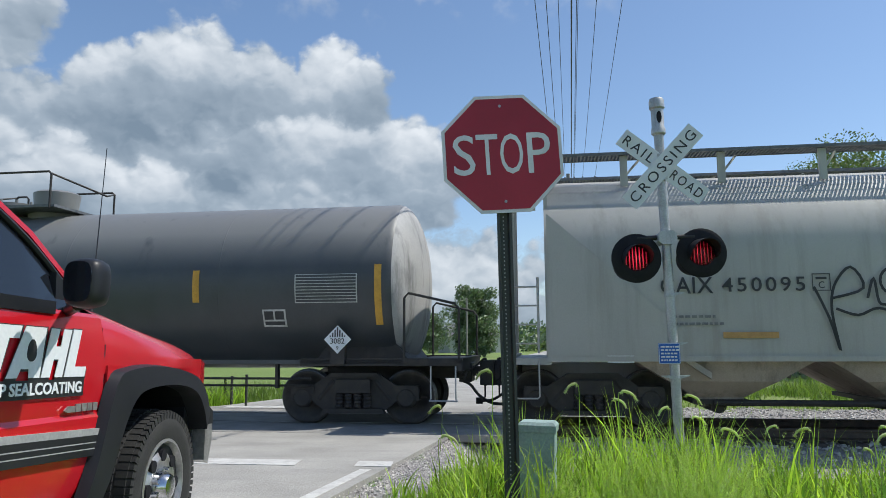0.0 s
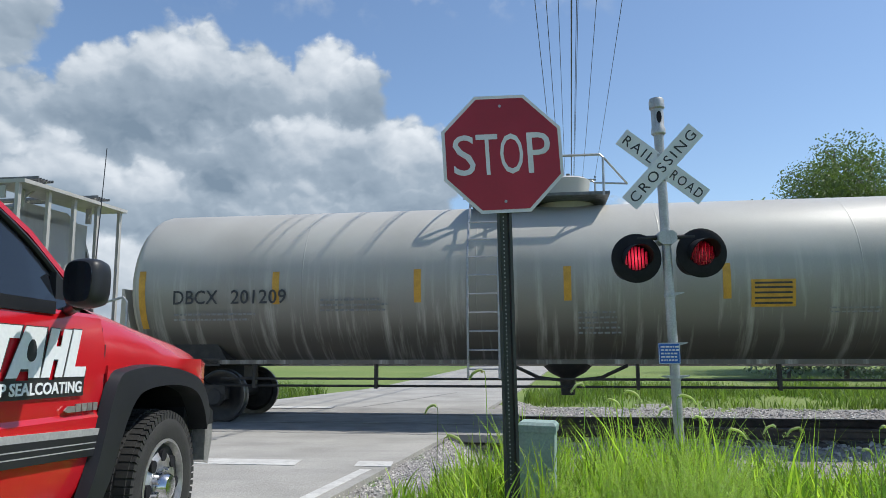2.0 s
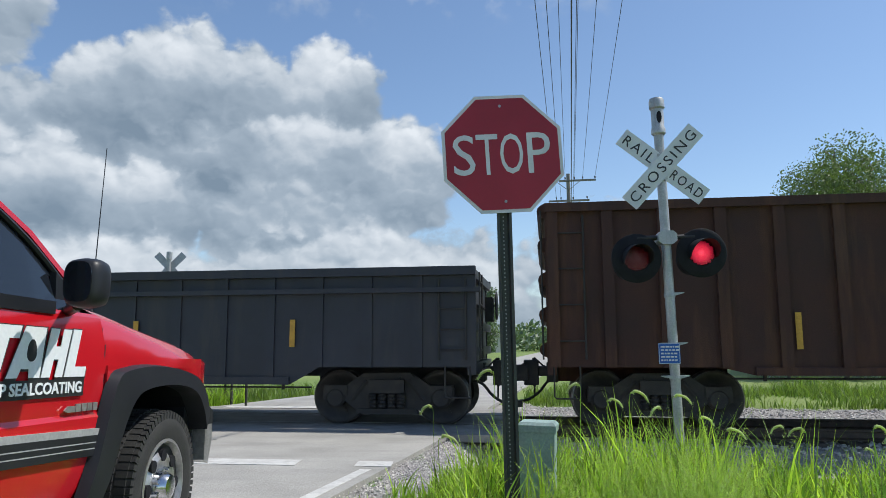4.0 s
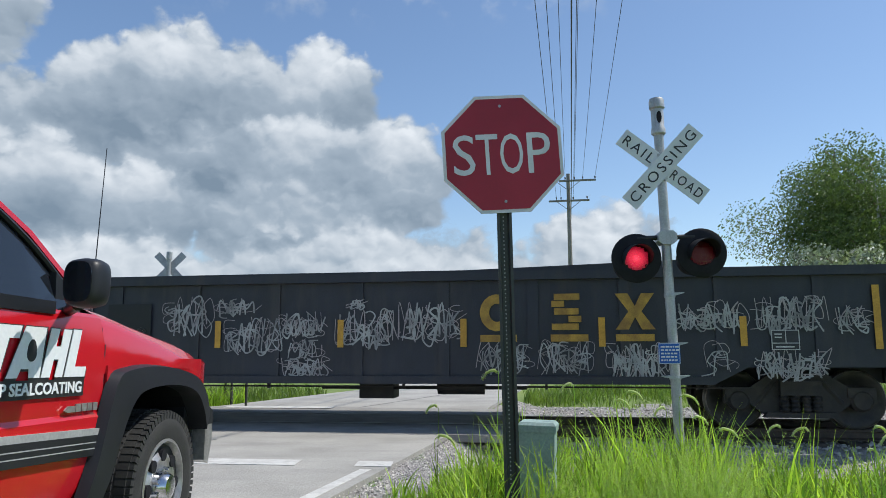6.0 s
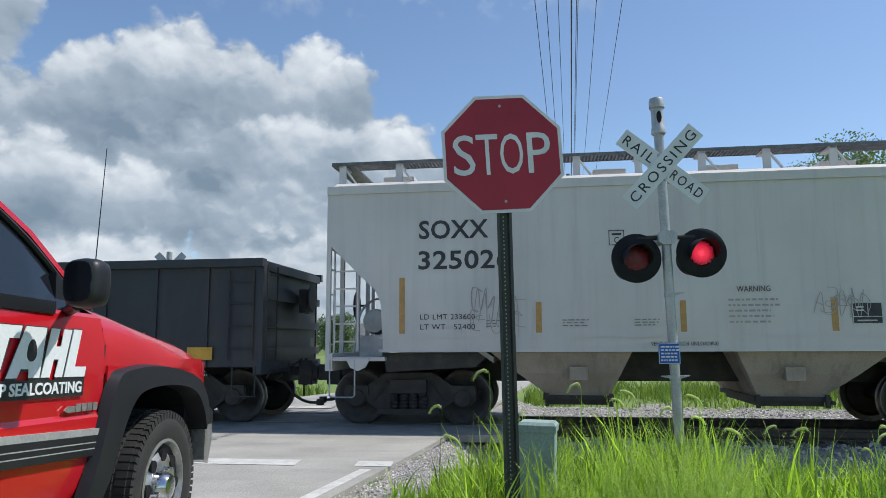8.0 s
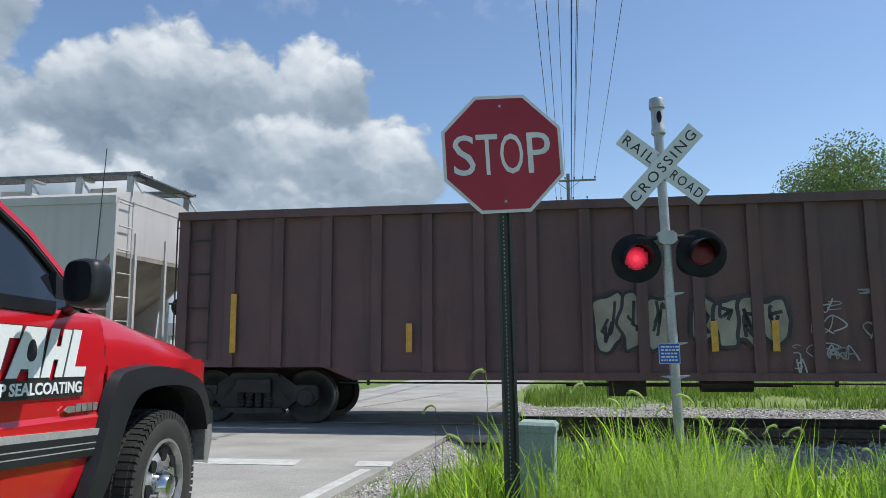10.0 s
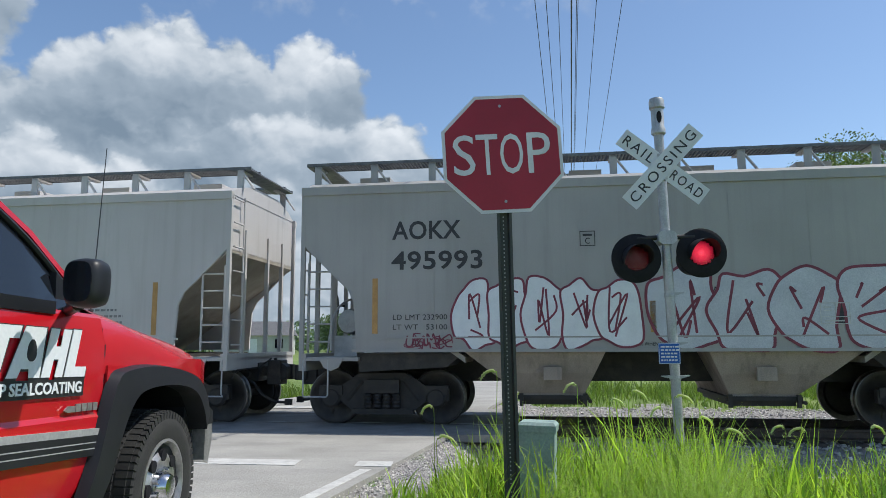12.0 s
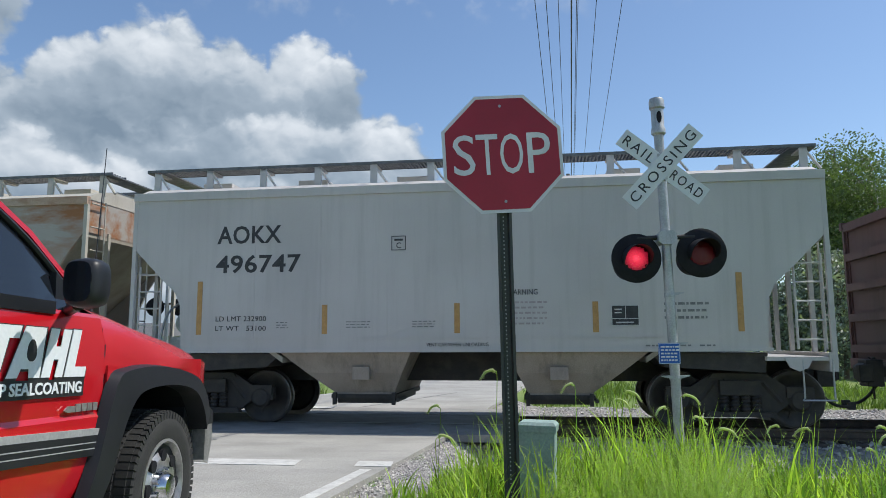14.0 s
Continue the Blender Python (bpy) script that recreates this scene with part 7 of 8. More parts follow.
# ---- pickup truck waiting at the crossing ----
def build_truck():
    tk = empty("pickup_truck", "red pickup truck with white and black door lettering, black flares", "pickup truck")
    tk.matrix_basis = Matrix.Translation((-1.6, 4.05, 0.15)) @ pose(0, 0, 0, 0, 0, 87) @ pose(0, 0, 0, 0, 1.8, 0)
    W = 1.96
    # hood and upper fenders: sections across the truck
    xs = [-0.598, -0.43, -0.16, 0.16, 0.42, 0.6, 0.72, 0.8]
    zt = [1.38, 1.36, 1.315, 1.27, 1.235, 1.2, 1.165, 1.09]
    lean = [0.012, 0.006, 0.0, 0.0, 0.0, 0.01, 0.03, 0.075]
    rows = []
    for x, z, e, low in zip(xs, zt, lean, (1.06, 1.06, 1.06, 1.06, 1.06, 0.95, 0.84, 0.84)):
        half = [(0.0 + e, low), (0.0 + e, min(1.14, z - 0.05)), (0.02 + e, z - 0.1), (0.06 + e, z - 0.04), (0.13 + e, z - 0.005), (0.24 + e, z + 0.005), (0.3, z - 0.012), (0.55, z + 0.035), (W / 2, z + 0.05)]
        rows.append([(x, a, b) for a, b in half] + [(x, W - a, b) for a, b in reversed(half[:-1])])
    bm = bmesh.new()
    loft(bm, rows, closed=False, cap=False)
    part("hood", bm, M_CAR, tk, "glossy red hood and fender tops", smooth=50)
    # fender sides with the wheel arch
    outer = [(-0.83, 0.44), (-0.77, 0.545), (-0.71, 0.66), (-0.66, 0.805), (-0.61, 0.96), (-0.55, 1.06), (-0.45, 1.088), (-0.24, 1.106), (0.0, 1.1), (0.24, 1.075), (0.46, 1.025), (0.6, 0.92), (0.66, 0.8)]
    inner = [(-0.7, 0.42), (-0.655, 0.5), (-0.6, 0.57), (-0.545, 0.69), (-0.47, 0.83), (-0.4, 0.916), (-0.31, 0.966), (-0.13, 0.988), (0.09, 0.99), (0.3, 0.965), (0.44, 0.91), (0.54, 0.8), (0.58, 0.7)]
    arch = [(max(0.45 * o[0] + 0.55 * i[0], -0.6), 0.45 * o[1] + 0.55 * i[1]) for o, i in zip(outer, inner)]
    poly = [(-0.58, 1.1), (-0.58, 0.7)] + arch[4:] + [(0.65, 0.72), (0.655, 0.84), (0.64, 0.95), (0.5, 1.08)]
    for y0, y1 in ((0.0, 0.05), (W - 0.05, W)):
        bm = bmesh.new()
        prism(bm, poly, y0, y1)
        part("fender", bm, M_CAR, tk)
    # doors, rear cab and bed sides
    def side(name, x0, x1, z0, z1, mat_=M_CAR):
        for s in (0, 1):
            bm = bmesh.new()
            prof = [(0.05, z0), (0.012, z0 + 0.12), (0.0, z0 + 0.3), (0.0, 0.862), (0.014, 0.884), (0.008, 1.0), (0.014, 1.2), (0.045, z1 - 0.02), (0.07, z1), (0.12, z1), (0.12, z0)]
            loft(bm, [[(x, a if s == 0 else W - a, b) for a, b in prof] for x in (x0, x1)])
            part(name, bm, mat_, tk, smooth=25)
    side("door", -1.86, -0.6, 0.44, 1.345)
    side("rear_door", -2.62, -1.872, 0.44, 1.345)
    side("bed_side", -4.75, -2.66, 0.5, 1.3)
    bm = bmesh.new()
    box(bm, -4.75, -4.7, 0.05, W - 0.05, 0.6, 1.3)
    part("tailgate", bm, M_CAR, tk)
    bm = bmesh.new()
    box(bm, -4.7, 0.7, 0.25, W - 0.25, 0.38, 0.62)
    box(bm, -0.6, 0.66, 0.5, W - 0.5, 0.6, 1.2)
    part("chassis", bm, M_TRIM, tk)
    # belt moulding, glass, pillars, roof
    for s in (0, 1):
        y = lambda a: a if s == 0 else W - a
        bm = bmesh.new()
        box(bm, -2.62, -0.99, min(y(0.035), y(0.1)), max(y(0.035), y(0.1)), 1.32, 1.375)
        part("belt_moulding", bm, M_TRIM, tk, bevel=0.008)
        line = ((-0.7, 0.1, 1.38), (-0.8, 0.12, 1.495), (-1.03, 0.16, 1.665), (-1.28, 0.2, 1.795), (-1.6, 0.24, 1.91), (-1.9, 0.27, 1.96))
        bm = bmesh.new()
        loft(bm, [[(x - 0.03, y(0.075), 1.345), (x - 0.03, y(0.083), 1.345), (x - 0.03, y(a + 0.018), z - 0.01), (x - 0.03, y(a + 0.01), z - 0.01)] for x, a, z in line + ((-2.58, 0.27, 1.93),)])
        part("side_window", bm, M_GLASS, tk, "dark tinted side glass")
        bm = bmesh.new()
        loft(bm, [[(x - 0.012, y(a - 0.008), z), (x + 0.012, y(a - 0.006), z + 0.018), (x + 0.016, y(a + 0.06), z + 0.02), (x - 0.012, y(a + 0.05), z)] for x, a, z in line])
        part("windshield_pillar", bm, M_CAR, tk, smooth=40)
        bm = bmesh.new()
        pipe(bm, smooth_line([(x - 0.03, y(a), z - 0.014) for x, a, z in line], 4), 0.014, 6)
        part("window_seal", bm, M_TRIM, tk)
        bm = bmesh.new()
        prism(bm, [(-0.9, 1.36), (-0.73, 1.36), (-0.8, 1.44), (-0.91, 1.515)], min(y(0.095), y(0.125)), max(y(0.095), y(0.125)))
        part("window_corner", bm, M_TRIM, tk)
        bm = bmesh.new()
        box(bm, -1.9, -1.83, min(y(0.08), y(0.2)), max(y(0.08), y(0.2)), 1.36, 1.92)
        part("door_pillar", bm, M_TRIM, tk)
        # mirror on its arm
        bm = bmesh.new()
        box(bm, -1.3, -1.15, min(y(-0.31), y(-0.155)), max(y(-0.31), y(-0.155)), 1.325, 1.525)
        bmesh.ops.bevel(bm, geom=bm.edges[:], offset=0.068, segments=6, affect="EDGES", profile=0.6)
        mir = part("door_mirror", bm, M_TRIM, tk, "black plastic wing mirror", smooth=60)
        bm = bmesh.new()
        bar(bm, (-1.17, y(-0.17), 1.345), (-0.84, y(0.07), 1.345), 0.026, 10)
        part("mirror_arm", bm, M_TRIM, mir, smooth=60)
        bm = bmesh.new()
        ring = []
        for k in range(28):
            t = 2 * math.pi * k / 28
            ring.append((math.copysign(abs(math.cos(t)) ** 0.6, math.cos(t)), math.copysign(abs(math.sin(t)) ** 0.6, math.sin(t))))
        loft(bm, [[(x, y(-0.2325 + 0.056 * p), 1.425 + 0.08 * q) for p, q in ring] for x in (-1.303, -1.297)])
        part("mirror_glass", bm, M_GLASS, mir)
        # wheel flare: a band that is wide behind the wheel and thin above it
        bm = bmesh.new()
        loft(bm, [[(a[0], y(0.005), a[1]), (a[0] * 0.9 + b[0] * 0.1, y(-0.05), a[1] * 0.9 + b[1] * 0.1), (b[0], y(-0.062), b[1]), (b[0], y(0.06), b[1])] for a, b in zip(smooth_line([(p[0], p[1], 0) for p in outer], 3), smooth_line([(p[0], p[1], 0) for p in inner], 3))])
        part("wheel_flare", bm, M_TRIM, tk, "black textured wheel-arch flare", smooth=35)
        # side mouldings
        for z0, z1, m in ((0.792, 0.822, M_STRIPE), (0.762, 0.792, M_TRIM), (0.757, 0.762, M_STRIPE), (0.735, 0.757, M_TRIM), (0.73, 0.735, M_STRIPE), (0.7, 0.73, M_TRIM)):
            bm = bmesh.new()
            for v in box(bm, -2.6, -0.63 - 0.6 * (0.822 - z1), min(y(-0.018), y(0.004)), max(y(-0.018), y(0.004)), z0, z1):
                v.co.z -= 0.035 * (v.co.x + 1.0)
            part("side_moulding", bm, m, tk, bevel=0.004)
        bm = bmesh.new()
        box(bm, -0.6, -0.592, min(y(0.012), y(0.02)), max(y(0.006), y(0.02)), 0.46, 1.2)
        part("door_gap", bm, M_DECALK, tk)
        # lamps and front bumper
        bm = bmesh.new()
        loft(bm, [[(0.68, y(0.02), z0), (0.775, y(0.06), z0), (0.775, y(0.4), z0), (0.68, y(0.4), z0)] for z0 in (0.86, 0.93, 1.0)])
        part("turn_lamp", bm, M_AMBER, tk, "amber corner lamp")
        bm = bmesh.new()
        loft(bm, [[(0.66, y(0.03), z0), (0.785 - 0.02 * (z0 > 1.1), y(0.08), z0), (0.785 - 0.02 * (z0 > 1.1), y(0.45), z0), (0.66, y(0.45), z0)] for z0 in (1.005, 1.08, 1.14)])
        part("headlight", bm, M_CHROME, tk)
    bm = bmesh.new()
    loft(bm, [[(0.66, a, 0.5), (0.83 - e, a, 0.47), (0.88 - e, a, 0.62), (0.87 - e, a, 0.72), (0.66, a, 0.72)] for a, e in ((-0.02, 0.1), (0.06, 0.04), (0.4, 0.0), (W - 0.4, 0.0), (W - 0.06, 0.04), (W + 0.02, 0.1))])
    part("front_bumper", bm, M_BUMP, tk, "chrome front bumper", smooth=35)
    bm = bmesh.new()
    loft(bm, [[(0.64, a, 0.72), (0.865 - e, a, 0.72), (0.86 - e, a, 0.8), (0.8 - e, a, 0.83), (0.64, a, 0.83)] for a, e in ((-0.02, 0.08), (0.06, 0.03), (W - 0.06, 0.03), (W + 0.02, 0.08))])
    part("bumper_top_pad", bm, M_TRIM, tk, smooth=35)
    bm = bmesh.new()
    box(bm, 0.5, 0.64, 0.06, W - 0.06, 0.34, 1.0)
    part("splash_guard", bm, M_TRIM, tk)
    bm = bmesh.new()
    box(bm, 0.66, 0.74, 0.3, W - 0.3, 0.83, 1.13)
    part("grille", bm, M_TRIM, tk)
    bm = bmesh.new()
    loft(bm, [[(x, 0.27, z), (x, W - 0.27, z), (x - 0.05, W - 0.27, z + 0.07), (x - 0.05, 0.27, z + 0.07)] for x, z in ((-1.8, 1.93), (-2.2, 1.955), (-2.6, 1.93))])
    part("roof", bm, M_CAR, tk, smooth=40)
    bm = bmesh.new()
    loft(bm, [[(-0.7, a, 1.38), (-0.74, a, 1.38), (-1.8, b, 1.93), (-1.76, b, 1.95)] for a, b in ((0.16, 0.3), (W / 2, W / 2), (W - 0.16, W - 0.3))])
    part("windshield", bm, M_GLASS, tk)
    bm = bmesh.new()
    box(bm, -2.6, -2.56, 0.3, W - 0.3, 1.3, 1.93)
    part("rear_window", bm, M_GLASS, tk)
    bm = bmesh.new()
    for s in (0.12, W - 0.25):
        box(bm, -2.6, -0.8, s, s + 0.12, 0.6, 1.3)
    box(bm, -1.0, -0.7, 0.15, W - 0.15, 1.0, 1.34)
    part("cabin_lining", bm, M_TRIM, tk)
    bm = bmesh.new()
    bar(bm, (-0.24, 0.3, 1.33), (-0.24, 0.3, 1.4), 0.018, 10, 0.012)
    bar(bm, (-0.24, 0.3, 1.4), (-0.2, 0.3, 2.32), 0.004, 6, 0.0025)
    part("antenna", bm, M_DECALK, tk, "thin black whip antenna")
    # door graphics: a white slanted emblem over a black word strip
    yd = 0.003
    blocks = [[(-1.72, 1.05), (-1.62, 1.05), (-1.56, 1.255), (-1.66, 1.255)],
              [(-1.46, 1.05), (-1.38, 1.05), (-1.335, 1.205), (-1.275, 1.205), (-1.262, 1.255), (-1.52, 1.255), (-1.535, 1.205), (-1.415, 1.205)],
              [(-1.335, 1.05), (-1.27, 1.05), (-1.25, 1.085), (-1.2, 1.085), (-1.195, 1.05), (-1.125, 1.05), (-1.1, 1.255), (-1.235, 1.255)],
              [(-1.115, 1.05), (-1.055, 1.05), (-1.035, 1.125), (-1.0, 1.125), (-1.02, 1.05), (-0.965, 1.05), (-0.915, 1.255), (-0.975, 1.255), (-0.99, 1.18), (-1.025, 1.18), (-1.005, 1.255), (-1.065, 1.255)],
              [(-0.95, 1.05), (-0.79, 1.05), (-0.78, 1.095), (-0.872, 1.095), (-0.835, 1.258), (-0.9, 1.258)]]
    for b in blocks:
        bm = bmesh.new()
        prism(bm, b, yd - 0.006, yd - 0.003)
        part("emblem_block", bm, M_DECALW, tk, "white vinyl emblem shape")
        mx, mz = sum(p[0] for p in b) / len(b), 1.15
        bm = bmesh.new()
        prism(bm, [(mx + (p[0] - mx) * 1.1 + 0.004, mz + (p[1] - mz) * 1.08 - 0.004) for p in b], yd - 0.0025, yd)
        part("emblem_shadow", bm, M_DECALK, tk)
    bm = bmesh.new()
    drop = [(-1.19 + 0.03 * math.cos(a), 1.145 + (0.03 if math.sin(a) < 0 else 0.06) * math.sin(a)) for a in np.linspace(0, 2 * math.pi, 14, endpoint=False)]
    prism(bm, drop, yd - 0.009, yd - 0.006)
    part("emblem_drop", bm, M_DECALK, tk)
    bm = bmesh.new()
    box(bm, -1.9, -0.785, yd - 0.003, yd, 0.965, 1.04)
    strip_ = part("word_strip", bm, M_DECALK, tk, "black vinyl strip with white word")
    lettering("OP SEALCOATING", 0.62, 0.05, M_DECALW, strip_, pose(-1.428, yd - 0.004, 0.98, 90), "strip_lettering", fat=0.026)
    bm = bmesh.new()
    prism(bm, [(-0.93, 0.905), (-0.9, 0.895), (-0.845, 0.895), (-0.845, 0.922), (-0.9, 0.922)], yd - 0.008, yd)
    for k in range(4):
        box(bm, -0.84 + k * 0.047, -0.802 + k * 0.047, yd - 0.008, yd, 0.895, 0.93)
    part("chrome_badge", bm, M_BUMP, tk, "plain chrome badge", bevel=0.003)
    # wheels
    def wheel(x, y, out):
        hub = new("wheel")
        hub.parent = tk
        hub.matrix_basis = pose(x, y, 0.425, 0, 0, 0 if out < 0 else 180)
        bm = bmesh.new()
        R = 0.425
        lathe(bm, [(0.25, 0.02), (0.262, -0.005), (0.32, -0.022), (0.37, -0.015), (0.405, 0.012), (R - 0.008, 0.04), (R - 0.004, 0.14), (R - 0.008, 0.25), (0.4, 0.285), (0.3, 0.3), (0.25, 0.28)], "y", 56)
        part("tyre", bm, M_TYRE, hub, "black rubber tyre with chunky tread", smooth=40)
        bm = bmesh.new()
        for k in range(64):
            a = 2 * math.pi * k / 64
            for j, (y0, y1) in enumerate(((0.01, 0.07), (0.08, 0.135), (0.145, 0.2), (0.21, 0.275))):
                box(bm, -0.016, 0.016, y0, y1, R - 0.016, R + 0.004 - (0.008 if j in (0, 3) else 0), pose(0, 0, 0, 0, math.degrees(a) + 2.8 * (j % 2), 0))
            box(bm, -0.014, 0.014, -0.014, 0.02, 0.372, R - 0.014, pose(0, 0, 0, 0, math.degrees(a), 0))
        part("tread", bm, M_TYRE, hub)
        bm = bmesh.new()
        lathe(bm, [(0.258, 0.03), (0.262, -0.01), (0.246, -0.014), (0.236, 0.01), (0.222, 0.05), (0.2, 0.025), (0.16, 0.0), (0.11, 0.012), (0.09, 0.02), (0.0, 0.02)], "y", 40)
        rim = part("rim", bm, M_BUMP, hub, "chrome steel rim", smooth=35)
        for k in range(8):
            bm = bmesh.new()
            a = 2 * math.pi * k / 8
            lathe(bm, [(0.0, -0.004), (0.034, -0.004), (0.036, 0.03)], "y", 14, (0.172 * math.cos(a), 0, 0.172 * math.sin(a)))
            part("rim_hole", bm, M_DISC, rim)
        bm = bmesh.new()
        lathe(bm, [(0.085, 0.02), (0.08, -0.02), (0.062, -0.05), (0.03, -0.055), (0.0, -0.055)], "y", 28)
        part("hub_cap", bm, M_CHROME, rim, smooth=35)
        for k in range(8):
            a = 2 * math.pi * (k + 0.5) / 8
            bm = bmesh.new()
            bar(bm, (0.1 * math.cos(a), 0.02, 0.1 * math.sin(a)), (0.1 * math.cos(a), -0.02, 0.1 * math.sin(a)), 0.012, 6)
            part("lug_nut", bm, M_CHROME, rim)
    for x in (0.105, -3.5):
        wheel(x, 0.0, -1)
        wheel(x, W, 1)
    bm = bmesh.new()
    lathe(bm, [(0.6, 0.055), (0.6, 0.5)], "y", 28, (0.06, 0, 0.44))
    bmesh.ops.delete(bm, geom=[f for f in bm.faces if f.calc_center_median().z < 0.55], context="FACES")
    part("wheel_well", bm, M_DISC, tk)


build_truck()


# ---- plants ----
def blades(name, label, count, place, hmin, hmax, wid, material, seed, lean=0.45):
    """Bent grass blades in one mesh."""
    rnd = random.Random(seed)
    verts, faces = [], []
    for _ in range(count):
        x, y, z, k = place(rnd)
        h = (hmin + (hmax - hmin) * rnd.random() ** 1.4) * k
        a = rnd.uniform(0, 2 * math.pi)
        dx, dy = math.cos(a), math.sin(a)
        w = wid * rnd.uniform(0.6, 1.3)
        ln = h * lean * rnd.uniform(0.15, 1.3)
        b = rnd.uniform(0, 2 * math.pi)
        px, py = math.cos(b) * w, math.sin(b) * w
        k0 = len(verts)
        for i in range(5):
            t = i / 4
            s = ln * t ** 2.2
            zz = z - 0.02 + h * (t - 0.18 * t ** 3 * ln / h)
            f = (1 - t ** 1.6)
            verts.append((x + dx * s + px * f, y + dy * s + py * f, zz))
            if i < 4:
                verts.append((x + dx * s - px * f, y + dy * s - py * f, zz))
        for i in range(3):
            faces.append((k0 + 2 * i, k0 + 2 * i + 1, k0 + 2 * i + 3, k0 + 2 * i + 2))
        faces.append((k0 + 6, k0 + 7, k0 + 8))
    me = bpy.data.meshes.new(name)
    me.from_pydata(verts, [], faces)
    me.materials.append(material)
    return tagged(new(name, me), label, "grass", kind="stuff")


def verge(rnd):
    while True:
        y = rnd.uniform(3.3, 7.0)
        x = rnd.uniform(-1.0, 5.4)
        e = x - road_right(y)
        if e < 0.5 + 0.3 * noise.noise(Vector((x * 2, y * 2, 5))):
            continue
        n = noise.noise(Vector((x * 2.6, y * 2.6, 9)))
        if rnd.random() > (0.42 if x < 2.6 else 0.2) + 1.9 * n:
            continue
        if y > 6.6 and rnd.random() < 0.4:
            continue
        if 0.25 < x < 1.9 and y < 4.6 and rnd.random() < 0.97:      # the weeds grow here
            continue
        return x, y, ground_z(x, y), min(0.38 + 0.6 * min(max(e - 0.6, 0), 1.0), 1.0) * (0.82 + 0.7 * n) * (1.0 if y < 6.0 else 0.75) * (1.0 if x < 2.2 else max(0.66, 1.0 - (x - 2.2) * 0.5))


def far_verge(rnd):
    while True:
        d = -rnd.uniform(6.0, 10.5)
        p = TRACK @ Vector((rnd.uniform(-14, 26), -d, 0))
        if road_left(p.y) - 0.2 < p.x < road_right(p.y) + 0.4:
            continue
        if p.x < road_left(p.y):
            p.y -= 2.6
            if p.x > road_left(p.y) - 0.4:
                continue
        n = noise.noise(Vector((p.x * 0.5, p.y * 0.5, 2)))
        if rnd.random() > 0.6 + n:
            continue
        return p.x, p.y, ground_z(p.x, p.y), 0.8 + 0.5 * n


